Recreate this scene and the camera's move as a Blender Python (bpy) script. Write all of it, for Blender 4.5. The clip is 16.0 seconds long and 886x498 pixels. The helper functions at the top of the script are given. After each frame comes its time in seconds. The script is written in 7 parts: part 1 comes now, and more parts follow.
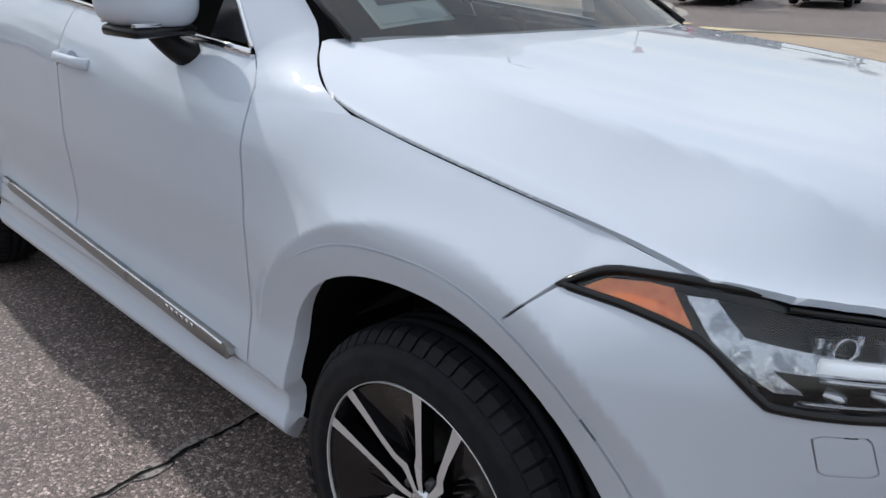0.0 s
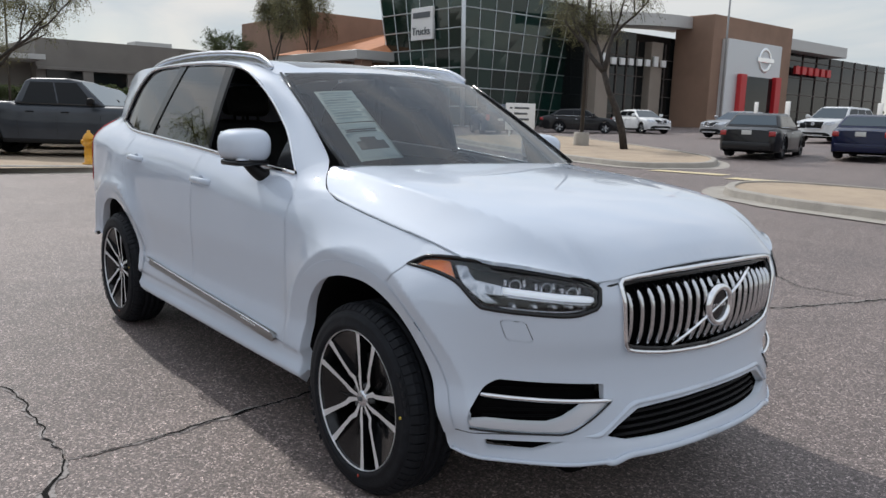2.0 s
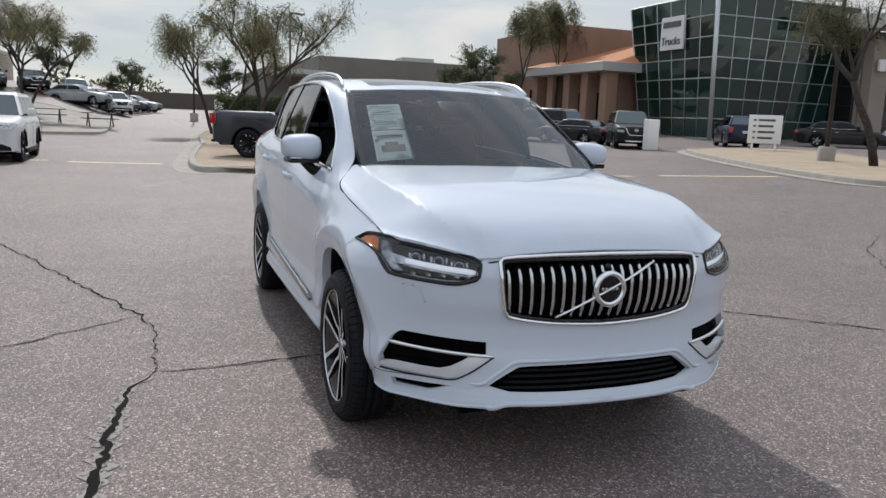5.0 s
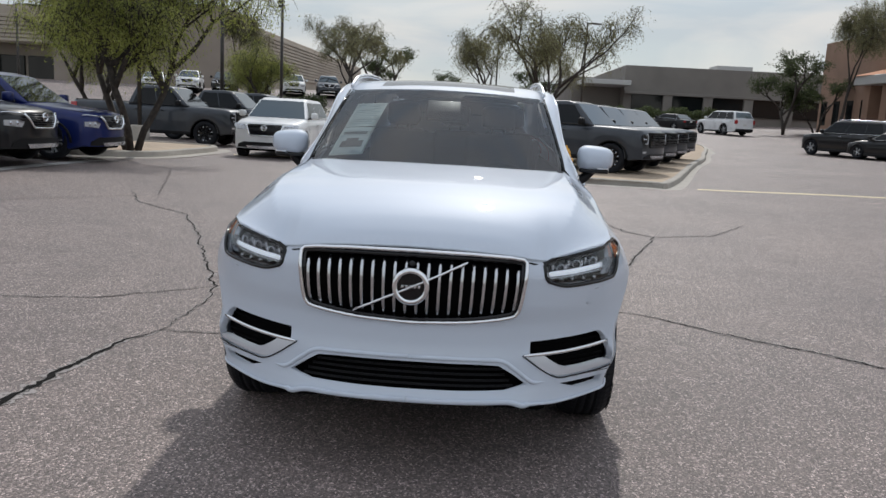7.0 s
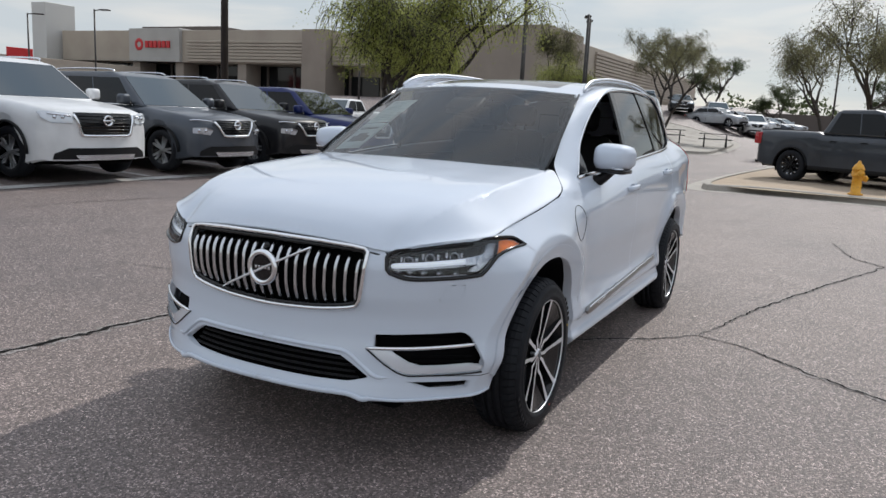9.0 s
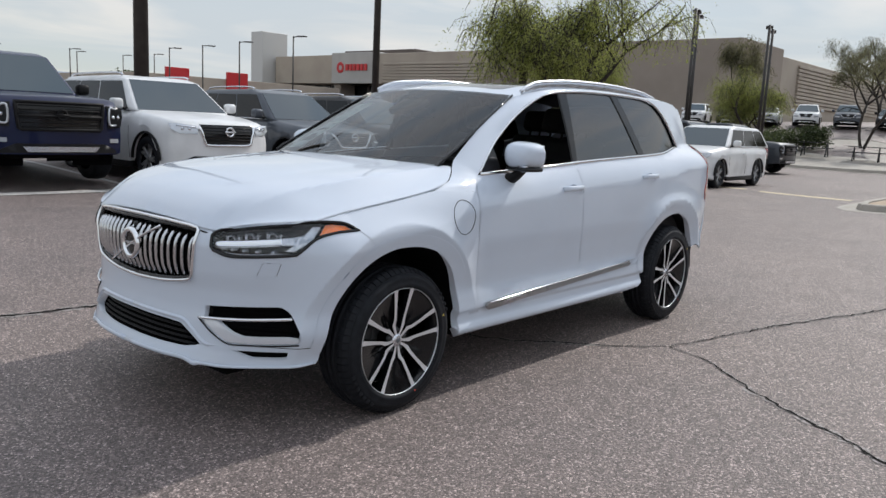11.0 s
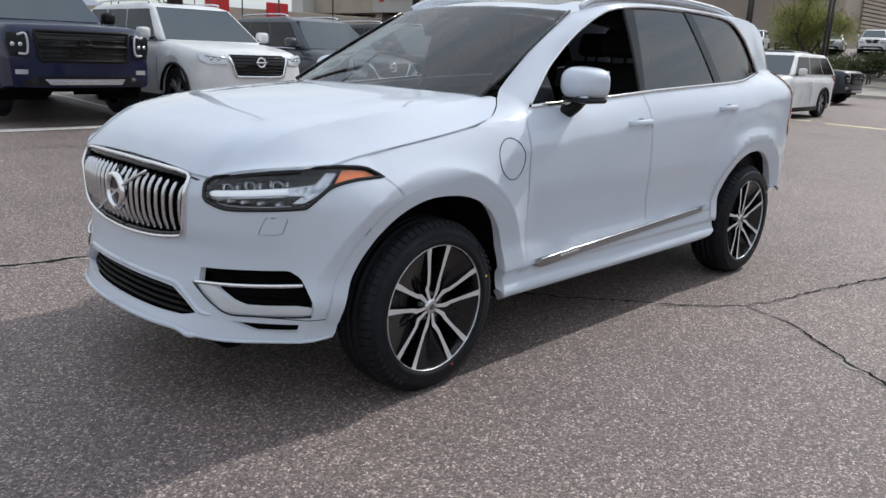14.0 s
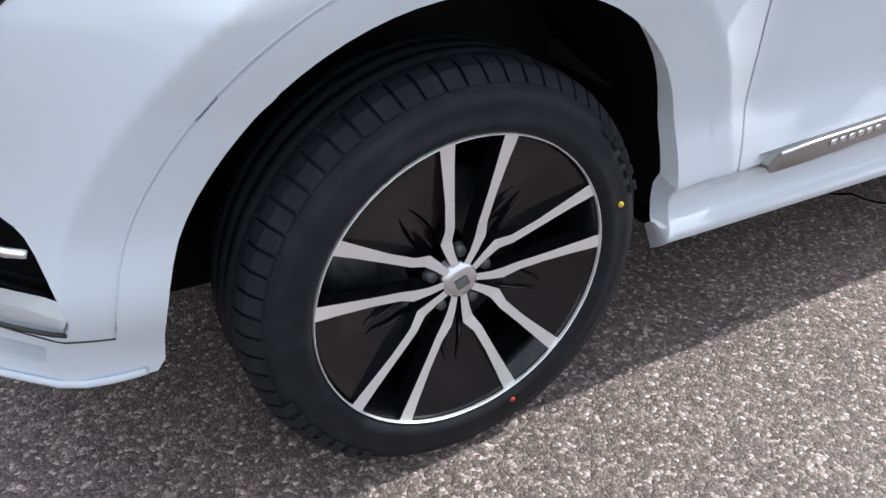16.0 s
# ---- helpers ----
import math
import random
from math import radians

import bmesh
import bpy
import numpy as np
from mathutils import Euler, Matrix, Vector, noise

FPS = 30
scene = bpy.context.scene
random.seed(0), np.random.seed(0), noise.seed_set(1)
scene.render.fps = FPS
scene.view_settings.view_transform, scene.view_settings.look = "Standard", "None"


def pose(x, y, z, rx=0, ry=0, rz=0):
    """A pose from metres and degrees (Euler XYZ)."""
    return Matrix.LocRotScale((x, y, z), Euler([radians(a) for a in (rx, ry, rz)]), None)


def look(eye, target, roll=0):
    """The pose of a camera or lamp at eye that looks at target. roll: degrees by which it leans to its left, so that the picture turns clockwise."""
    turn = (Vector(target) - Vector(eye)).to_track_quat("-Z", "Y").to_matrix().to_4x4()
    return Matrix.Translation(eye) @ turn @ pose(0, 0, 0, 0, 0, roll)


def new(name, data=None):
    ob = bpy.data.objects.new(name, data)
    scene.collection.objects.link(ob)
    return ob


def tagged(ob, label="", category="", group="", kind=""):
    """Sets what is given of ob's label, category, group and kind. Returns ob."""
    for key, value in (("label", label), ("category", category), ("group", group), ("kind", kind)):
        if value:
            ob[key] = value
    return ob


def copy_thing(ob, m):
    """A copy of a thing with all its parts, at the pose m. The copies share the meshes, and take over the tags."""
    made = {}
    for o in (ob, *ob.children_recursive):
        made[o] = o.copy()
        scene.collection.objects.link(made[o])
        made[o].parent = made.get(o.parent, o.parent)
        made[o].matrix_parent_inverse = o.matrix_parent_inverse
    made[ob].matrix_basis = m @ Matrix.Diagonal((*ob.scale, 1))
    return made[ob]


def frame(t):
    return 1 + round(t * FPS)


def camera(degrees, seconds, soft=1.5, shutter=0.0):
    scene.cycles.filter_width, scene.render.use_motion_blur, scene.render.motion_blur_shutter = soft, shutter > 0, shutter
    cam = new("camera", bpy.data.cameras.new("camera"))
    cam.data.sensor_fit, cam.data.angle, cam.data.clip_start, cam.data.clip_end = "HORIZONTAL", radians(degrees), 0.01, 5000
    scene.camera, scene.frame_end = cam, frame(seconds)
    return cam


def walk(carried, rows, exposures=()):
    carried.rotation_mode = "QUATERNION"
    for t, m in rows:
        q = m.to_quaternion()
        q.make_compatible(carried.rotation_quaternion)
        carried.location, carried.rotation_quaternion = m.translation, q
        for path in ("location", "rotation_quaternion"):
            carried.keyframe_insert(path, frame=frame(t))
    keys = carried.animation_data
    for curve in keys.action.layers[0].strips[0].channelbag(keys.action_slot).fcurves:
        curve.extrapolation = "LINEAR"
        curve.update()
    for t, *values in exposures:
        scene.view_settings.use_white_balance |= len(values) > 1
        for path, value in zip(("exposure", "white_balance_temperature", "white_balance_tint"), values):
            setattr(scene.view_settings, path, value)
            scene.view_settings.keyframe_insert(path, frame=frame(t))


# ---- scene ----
cam = camera(59.5, 16.0)
PATH = [
    (0, (0.912, -1.815, 1.386), (-0.406, -0.48, 0.692), 2.1),
    (0.2, (1.056, -1.894, 1.384), (-0.226, -0.473, 0.803), 0.7),
    (0.5, (1.276, -2.006, 1.382), (-0.159, -0.7, 0.899), 1.9),
    (1, (1.651, -2.171, 1.411), (0.168, -0.892, 1.004), 1.9),
    (1.5, (2.029, -2.315, 1.43), (0.52, -1.051, 1.075), 2.1),
    (2, (2.388, -2.493, 1.44), (0.86, -1.247, 1.106), 1.9),
    (2.5, (2.711, -2.61, 1.457), (1.16, -1.388, 1.137), 1.9),
    (3, (2.995, -2.661, 1.447), (1.408, -1.484, 1.139), 2.0),
    (3.5, (3.144, -2.609, 1.447), (1.507, -1.503, 1.139), 2.1),
    (4, (3.3, -2.425, 1.472), (1.598, -1.421, 1.164), 2.4),
    (4.2, (3.373, -2.344, 1.478), (1.641, -1.392, 1.17), 2.4),
    (6.3, (3.957, -0.465, 1.477), (1.997, -0.258, 1.139), 2.9),
    (6.5, (3.993, -0.287, 1.477), (2.025, -0.15, 1.148), 3.2),
    (7, (3.98, 0.257, 1.505), (2.011, 0.171, 1.164), 3.1),
    (7.5, (3.918, 0.754, 1.484), (1.971, 0.447, 1.146), 3.0),
    (8, (3.8, 1.245, 1.486), (1.897, 0.731, 1.145), 2.9),
    (8.5, (3.651, 1.705, 1.485), (1.813, 0.997, 1.139), 2.8),
    (9, (3.416, 2.116, 1.485), (1.659, 1.225, 1.14), 2.9),
    (9.2, (3.321, 2.293, 1.468), (1.599, 1.335, 1.128), 3.1),
    (11.3, (2.653, 3.588, 1.442), (1.185, 2.268, 1.118), 2.7),
    (11.5, (2.646, 3.584, 1.437), (1.185, 2.257, 1.110), 2.7),
    (12, (2.632, 3.563, 1.439), (1.177, 2.236, 1.089), 2.8),
    (12.5, (2.616, 3.570, 1.430), (1.171, 2.237, 1.061), 2.8),
    (13, (2.601, 3.573, 1.431), (1.171, 2.232, 1.035), 2.6),
    (13.5, (2.463, 3.407, 1.416), (1.049, 2.064, 0.973), 2.6),
    (14, (2.196, 3.116, 1.408), (0.807, 1.765, 0.914), 2.3),
    (14.5, (1.810, 2.800, 1.402), (0.465, 1.449, 0.798), 2.7),
    (15, (1.415, 2.421, 1.300), (0.141, 1.059, 0.576), 2.7),
    (15.5, (1.013, 2.086, 1.166), (-0.147, 0.704, 0.303), 2.4),
    (16, (0.564, 1.838, 1.086), (-0.290, 0.364, 0.038), 1.4),
]
walk(cam, [(t, look(eye, target, roll)) for t, eye, target, roll in PATH], exposures=[(0, .08), (1.5, .05), (4, .08), (6.3, -.05), (9, .06), (12.5, .12), (14.5, .2), (15, .25), (15.5, .4), (16, .9)])

# ---- sky, sun ----
SUN_EL, SUN_AZ = 41.0, 176.5          # degrees; azimuth counted from +x towards +y
world = bpy.data.worlds.new("sky")
scene.world = world
world.use_nodes = True
wn, wl = world.node_tree.nodes, world.node_tree.links
wn.clear()
w_out, w_bg = wn.new("ShaderNodeOutputWorld"), wn.new("ShaderNodeBackground")
w_sky, w_tc, w_map = wn.new("ShaderNodeTexSky"), wn.new("ShaderNodeTexCoord"), wn.new("ShaderNodeMapping")
w_noise, w_ramp, w_mix = wn.new("ShaderNodeTexNoise"), wn.new("ShaderNodeValToRGB"), wn.new("ShaderNodeMix")
w_sky.sky_type, w_sky.sun_disc = "NISHITA", False
w_sky.sun_elevation, w_sky.sun_rotation = radians(SUN_EL), radians(90 - SUN_AZ)
w_sky.dust_density, w_sky.air_density = 0.3, 1.0
w_map.inputs["Scale"].default_value = (1.2, 1.2, 7.0)
w_noise.inputs["Scale"].default_value, w_noise.inputs["Detail"].default_value = 1.6, 6.0
w_ramp.color_ramp.elements[0].position, w_ramp.color_ramp.elements[1].position = 0.36, 0.60
w_ramp.color_ramp.elements[0].color, w_ramp.color_ramp.elements[1].color = (.72, .72, .72, 1), (.97, .97, .97, 1)
w_mix.data_type = "RGBA"
# thin bright cloud veil, streaked
w_veil, w_fine, w_ramp2 = wn.new("ShaderNodeMix"), wn.new("ShaderNodeTexNoise"), wn.new("ShaderNodeValToRGB")
w_veil.data_type = "RGBA"
w_veil.inputs["A"].default_value, w_veil.inputs["B"].default_value = (6.0, 6.8, 7.8, 1), (8.0, 8.2, 8.6, 1)
w_fine.inputs["Scale"].default_value, w_fine.inputs["Detail"].default_value, w_fine.inputs["Distortion"].default_value = 2.6, 8.0, .6
w_ramp2.color_ramp.elements[0].position, w_ramp2.color_ramp.elements[1].position = 0.40, 0.60
wl.new(w_map.outputs["Vector"], w_fine.inputs["Vector"])
wl.new(w_fine.outputs["Fac"], w_ramp2.inputs["Fac"])
wl.new(w_ramp2.outputs["Color"], w_veil.inputs["Factor"])
wl.new(w_veil.outputs["Result"], w_mix.inputs["B"])
wl.new(w_tc.outputs["Generated"], w_map.inputs["Vector"])
wl.new(w_map.outputs["Vector"], w_noise.inputs["Vector"])
wl.new(w_noise.outputs["Fac"], w_ramp.inputs["Fac"])
wl.new(w_ramp.outputs["Color"], w_mix.inputs["Factor"])
wl.new(w_sky.outputs["Color"], w_mix.inputs["A"])
wl.new(w_bg.outputs["Background"], w_out.inputs["Surface"])
# the veil is warm near the horizon, bluer and brighter towards the zenith
w_sep, w_rise, w_gain = wn.new("ShaderNodeSeparateXYZ"), wn.new("ShaderNodeMapRange"), wn.new("ShaderNodeVectorMath")
w_tint = wn.new("ShaderNodeValToRGB")
w_rise.inputs["From Min"].default_value, w_rise.inputs["From Max"].default_value = .10, .65
w_tint.color_ramp.elements[0].color, w_tint.color_ramp.elements[1].color = (.76, .735, .685, 1), (.92, .93, .95, 1)
w_gain.operation = "MULTIPLY"
wl.new(w_tc.outputs["Generated"], w_sep.inputs["Vector"])
wl.new(w_sep.outputs["Z"], w_rise.inputs["Value"])
wl.new(w_mix.outputs["Result"], w_gain.inputs[0])
wl.new(w_rise.outputs["Result"], w_tint.inputs["Fac"])
wl.new(w_tint.outputs["Color"], w_gain.inputs[1])
wl.new(w_gain.outputs["Vector"], w_bg.inputs["Color"])
w_bg.inputs["Strength"].default_value = 0.122
sun_data = bpy.data.lights.new("sun", "SUN")
sun_data.energy, sun_data.angle, sun_data.color = 2.55, radians(1.2), (1.0, .965, .92)
sun = new("sun", sun_data)
sd = Vector((math.cos(radians(SUN_EL)) * math.cos(radians(SUN_AZ)), math.cos(radians(SUN_EL)) * math.sin(radians(SUN_AZ)), math.sin(radians(SUN_EL))))
sun.matrix_world = look(sd * 60, (0, 0, 0))


# ---- materials ----
def material(name, color, rough=.5, metal=0.0, coat=0.0, coat_rough=.03, grain=None, bump=0.0, bump_scale=200, vary=0.0, emit=0.0, alpha=None, spec=.5):
    """Principled material. grain: (scale, second colour, low, high) mottles the base; bump: fine relief; vary: change from piece to piece."""
    m = bpy.data.materials.new(name)
    m.use_nodes = True
    nt = m.node_tree
    p = nt.nodes["Principled BSDF"]
    p.inputs["Base Color"].default_value = (*color, 1)
    p.inputs["Roughness"].default_value, p.inputs["Metallic"].default_value = rough, metal
    p.inputs["Coat Weight"].default_value, p.inputs["Coat Roughness"].default_value = coat, coat_rough
    p.inputs["Specular IOR Level"].default_value = spec
    tc = nt.nodes.new("ShaderNodeTexCoord")
    last = None
    if grain:
        for k, (scale, c2, lo, hi) in enumerate(grain):
            n, r, x = nt.nodes.new("ShaderNodeTexNoise"), nt.nodes.new("ShaderNodeMapRange"), nt.nodes.new("ShaderNodeMix")
            n.inputs["Scale"].default_value, n.inputs["Detail"].default_value = scale, 4
            r.inputs["From Min"].default_value, r.inputs["From Max"].default_value = lo, hi
            x.data_type = "RGBA"
            x.inputs["A"].default_value, x.inputs["B"].default_value = (*color, 1), (*c2, 1)
            nt.links.new(tc.outputs["Object"], n.inputs["Vector"])
            nt.links.new(n.outputs["Fac"], r.inputs["Value"])
            nt.links.new(r.outputs["Result"], x.inputs["Factor"])
            if last:
                nt.links.new(last, x.inputs["A"])
            last = x.outputs["Result"]
    if vary:
        info, hsv, r = nt.nodes.new("ShaderNodeObjectInfo"), nt.nodes.new("ShaderNodeHueSaturation"), nt.nodes.new("ShaderNodeMapRange")
        r.inputs["To Min"].default_value, r.inputs["To Max"].default_value = 1 - vary, 1 + vary
        nt.links.new(info.outputs["Random"], r.inputs["Value"])
        nt.links.new(r.outputs["Result"], hsv.inputs["Value"])
        hsv.inputs["Color"].default_value = (*color, 1)
        if last:
            nt.links.new(last, hsv.inputs["Color"])
        last = hsv.outputs["Color"]
    if last:
        nt.links.new(last, p.inputs["Base Color"])
    if bump:
        n, b = nt.nodes.new("ShaderNodeTexNoise"), nt.nodes.new("ShaderNodeBump")
        n.inputs["Scale"].default_value, n.inputs["Detail"].default_value = bump_scale, 3
        b.inputs["Strength"].default_value, b.inputs["Distance"].default_value = bump, .004
        nt.links.new(tc.outputs["Object"], n.inputs["Vector"])
        nt.links.new(n.outputs["Fac"], b.inputs["Height"])
        nt.links.new(b.outputs["Normal"], p.inputs["Normal"])
    if emit:
        p.inputs["Emission Color"].default_value, p.inputs["Emission Strength"].default_value = (*color, 1), emit
    return m


def glass_material(name, tint, mix, rough=.0):
    """Thin glass: clear share mix of tinted see-through, the rest mirror-like by Fresnel gloss."""
    m = bpy.data.materials.new(name)
    m.use_nodes = True
    nt = m.node_tree
    nt.nodes.clear()
    out, tr, gl, mx = (nt.nodes.new("ShaderNode" + k) for k in ("OutputMaterial", "BsdfTransparent", "BsdfGlossy", "MixShader"))
    fr, mr = nt.nodes.new("ShaderNodeFresnel"), nt.nodes.new("ShaderNodeMapRange")
    fr.inputs["IOR"].default_value = 1.5
    mr.inputs["From Min"].default_value, mr.inputs["From Max"].default_value = 0.0, 1.0
    mr.inputs["To Min"].default_value, mr.inputs["To Max"].default_value = mix, 1.0
    tr.inputs["Color"].default_value = (*tint, 1)
    gl.inputs["Roughness"].default_value = rough
    nt.links.new(fr.outputs["Fac"], mr.inputs["Value"])
    nt.links.new(mr.outputs["Result"], mx.inputs["Fac"])
    nt.links.new(tr.outputs["BSDF"], mx.inputs[1])
    nt.links.new(gl.outputs["BSDF"], mx.inputs[2])
    nt.links.new(mx.outputs["Shader"], out.inputs["Surface"])
    return m


# white car paint with the sky's blue cast mixed into its base colour
M_WHITE = material("sky_tinted_white", (.57, .63, .72), .5, 0, 1.0, .02, grain=[(3.0, (.555, .615, .705), .45, .75)], spec=.1)
M_BLACKGLOSS = material("gloss_black", (.005, .005, .006), .14, 0, .15, spec=.35)
M_BLACKTRIM = material("black_plastic", (.007, .007, .008), .5, bump=.15, bump_scale=900, spec=.22)
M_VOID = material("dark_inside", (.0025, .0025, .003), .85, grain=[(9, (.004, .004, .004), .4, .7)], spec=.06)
M_STRIP = material("satin_grey_metal", (.36, .37, .385), .34, 1.0, bump=.05, bump_scale=1200)
M_BLADE = material("pale_silver_paint", (.72, .77, .84), .25, .5, .6)
M_CHROME = material("chrome", (.82, .83, .85), .08, 1.0)
M_GRILLE = material("grille_chrome", (.60, .61, .63), .16, 1.0)
M_SATIN = material("satin_aluminium", (.66, .68, .72), .26, 1.0, bump=.05, bump_scale=1200)
M_MACHINED = material("machined_alloy", (.80, .81, .83), .38, .65, bump=.05, bump_scale=1500)
M_RUBBER = material("tyre_rubber", (.011, .012, .015), .55, grain=[(30, (.016, .018, .022), .45, .7)], bump=.2, bump_scale=300, spec=.15)
M_AMBER = material("amber_reflector", (.95, .27, .04), .18, 0, 1.0, grain=[(60, (.75, .14, .015), .45, .7)])
# weak emission stands in for sun and sky reflected by the bar
M_DRL = material("light_guide", (.80, .86, .95), .15, 0, 1.0, emit=.4)
M_FACET = material("faceted_reflector", (.62, .66, .72), .22, .7, .5, grain=[(38, (.30, .33, .38), .48, .60), (120, (.85, .88, .92), .55, .68)], bump=.5, bump_scale=90)
M_LAMPDARK = material("lamp_housing", (.008, .009, .011), .3, .1, spec=.3)
M_LAMPCHROME = material("lamp_reflector", (.62, .64, .68), .18, 1.0)
M_WINDSHIELD = glass_material("windshield_glass", (.46, .50, .50), .045)
M_TINT = glass_material("privacy_glass", (.05, .055, .055), .13)
M_CLEAR = glass_material("clear_lens", (.93, .94, .95), .02)
M_CABIN = material("black_upholstery", (.009, .009, .010), .7, grain=[(40, (.014, .0135, .0135), .4, .7)], bump=.2, bump_scale=400)
M_DASH = material("dashboard_vinyl", (.02, .02, .021), .5, bump=.2, bump_scale=600)
M_PAPER = material("white_paper", (.78, .90, .90), .6)
M_PAPERBLUE = material("pale_blue_print", (.60, .72, .76), .6)
M_PAPERPALE = material("faint_blue_print", (.62, .72, .76), .6)
M_PRINT = material("grey_print", (.10, .11, .12), .6)
M_TYREDOTY = material("yellow_dot_paint", (.55, .40, .05), .6)
M_TYREDOT = material("red_dot_paint", (.5, .05, .03), .6)
M_TAIL = material("red_lens", (.35, .008, .012), .12, 0, 1.0)
M_BRAKE = material("cast_brake_metal", (.10, .105, .11), .5, .7, grain=[(60, (.06, .06, .065), .45, .7)])
M_GROOVE = material("shut_line", (.02, .021, .023), .7)


# ---- mesh helpers ----
def part(name, bm, mat, parent=None, label="", smooth=True):
    me = bpy.data.meshes.new(name)
    bm.normal_update()
    for f in bm.faces:
        f.smooth = smooth
    bm.to_mesh(me)
    bm.free()
    for m in (mat if isinstance(mat, (list, tuple)) else [mat]):
        me.materials.append(m)
    ob = new(name, me)
    if parent:
        ob.parent = parent
    ob.shadow_terminator_geometry_offset = .25
    return tagged(ob, label)


def thing(name, label, category, m=None, group="", kind=""):
    ob = new(name)
    ob.empty_display_size = .2
    if m is not None:
        ob.matrix_basis = m
    return tagged(ob, label, category, group, kind)


def box(bm, x0, y0, z0, x1, y1, z1, bevel=0.0, m=None, segs=2):
    made = bmesh.ops.create_cube(bm, size=1)["verts"]
    for v in made:
        v.co = Vector(((x0 + x1) / 2 + v.co.x * (x1 - x0), (y0 + y1) / 2 + v.co.y * (y1 - y0), (z0 + z1) / 2 + v.co.z * (z1 - z0)))
    if bevel:
        edges = list({e for v in made for e in v.link_edges})
        made = bmesh.ops.bevel(bm, geom=edges, offset=bevel, segments=segs, affect="EDGES", profile=.5)["verts"]
    if m is not None:
        for v in set(made):
            v.co = m @ v.co
    return bm


def boxed(*a, bevel=.0, m=None):
    return box(bmesh.new(), *a, bevel=bevel, m=m)


def tube(bm, pts, radius, sides=8, closed=False, flat=(1, 1)):
    """A swept tube; radius may be a number or one per point."""
    pts = [Vector(p) for p in pts]
    n, rings = len(pts), []
    prev = None
    for i, p in enumerate(pts):
        a = pts[i - 1] if (i or closed) else p
        b = pts[(i + 1) % n] if (i < n - 1 or closed) else p
        t = (b - a).normalized()
        if prev is None:
            up = Vector((0, 0, 1)) if abs(t.z) < .95 else Vector((1, 0, 0))
            side = t.cross(up).normalized()
        else:
            side = (prev - t * prev.dot(t)).normalized()
        prev = side
        up = side.cross(t)
        r = radius[i] if isinstance(radius, (list, tuple)) else radius
        rings.append([bm.verts.new(p + side * (r * flat[0] * math.cos(k * 2 * math.pi / sides)) + up * (r * flat[1] * math.sin(k * 2 * math.pi / sides))) for k in range(sides)])
    for i in range(n if closed else n - 1):
        A, B = rings[i], rings[(i + 1) % n]
        for k in range(sides):
            bm.faces.new((A[k], A[(k + 1) % sides], B[(k + 1) % sides], B[k]))
    if not closed:
        bm.faces.new(rings[0][::-1])
        bm.faces.new(rings[-1])
    return bm


def lathe(bm, profile, segs=48, axis="y", centre=(0, 0, 0)):
    """Turns (radius, along) pairs about an axis."""
    rings = []
    for r, h in profile:
        ring = []
        for k in range(segs):
            a = 2 * math.pi * k / segs
            c, s = r * math.cos(a), r * math.sin(a)
            co = (c, h, s) if axis == "y" else (c, s, h) if axis == "z" else (h, c, s)
            ring.append(bm.verts.new(Vector(co) + Vector(centre)))
        rings.append(ring)
    for A, B in zip(rings, rings[1:]):
        for k in range(segs):
            bm.faces.new((A[k], B[k], B[(k + 1) % segs], A[(k + 1) % segs]))
    bmesh.ops.recalc_face_normals(bm, faces=bm.faces)
    return bm


def smooth_line(pts, per=8, closed=False):
    """Catmull-Rom through points of any dimension."""
    P = [np.array(p, float) for p in pts]
    n, out = len(P), []
    for i in range(n if closed else n - 1):
        p1, p2 = P[i], P[(i + 1) % n]
        p0 = P[i - 1] if (i or closed) else 2 * p1 - p2
        p3 = P[(i + 2) % n] if (i + 2 < n or closed) else 2 * p2 - p1
        for k in range(per):
            t = k / per
            out.append(.5 * (2 * p1 + (p2 - p0) * t + (2 * p0 - 5 * p1 + 4 * p2 - p3) * t * t + (3 * p1 - p0 - 3 * p2 + p3) * t ** 3))
    if not closed:
        out.append(P[-1])
    return [tuple(float(v) for v in p) for p in out]


def graph(pts):
    """A smooth function through (x, value) pairs."""
    pts = sorted(pts)
    xs, ys = [p[0] for p in pts], [p[1] for p in pts]
    sl = [(b - a) / (d - c) for a, b, c, d in zip(ys, ys[1:], xs, xs[1:])]
    tg = [sl[0]] + [0 if a * b <= 0 else 2 * a * b / (a + b) for a, b in zip(sl, sl[1:])] + [sl[-1]]

    def f(x):
        if x <= xs[0]:
            return ys[0] + tg[0] * (x - xs[0]) * 0
        if x >= xs[-1]:
            return ys[-1]
        i = 0
        while xs[i + 1] < x:
            i += 1
        h = xs[i + 1] - xs[i]
        t = (x - xs[i]) / h
        return (ys[i] * (1 + 2 * t) * (1 - t) ** 2 + tg[i] * h * t * (1 - t) ** 2 + ys[i + 1] * t * t * (3 - 2 * t) + tg[i + 1] * h * t * t * (t - 1))
    return f


def step01(a, b, x):
    t = min(1, max(0, (x - a) / (b - a)))
    return t * t * (3 - 2 * t)


def inside(poly, pts):
    """Which of pts (n x 2) lie in the polygon."""
    poly, pts = np.array(poly), np.array(pts)
    res = np.zeros(len(pts), bool)
    for (x0, y0), (x1, y1) in zip(poly, np.roll(poly, -1, 0)):
        if y0 != y1:
            hit = ((y0 > pts[:, 1]) != (y1 > pts[:, 1])) & (pts[:, 0] < (x1 - x0) * (pts[:, 1] - y0) / (y1 - y0) + x0)
            res ^= hit
    return res


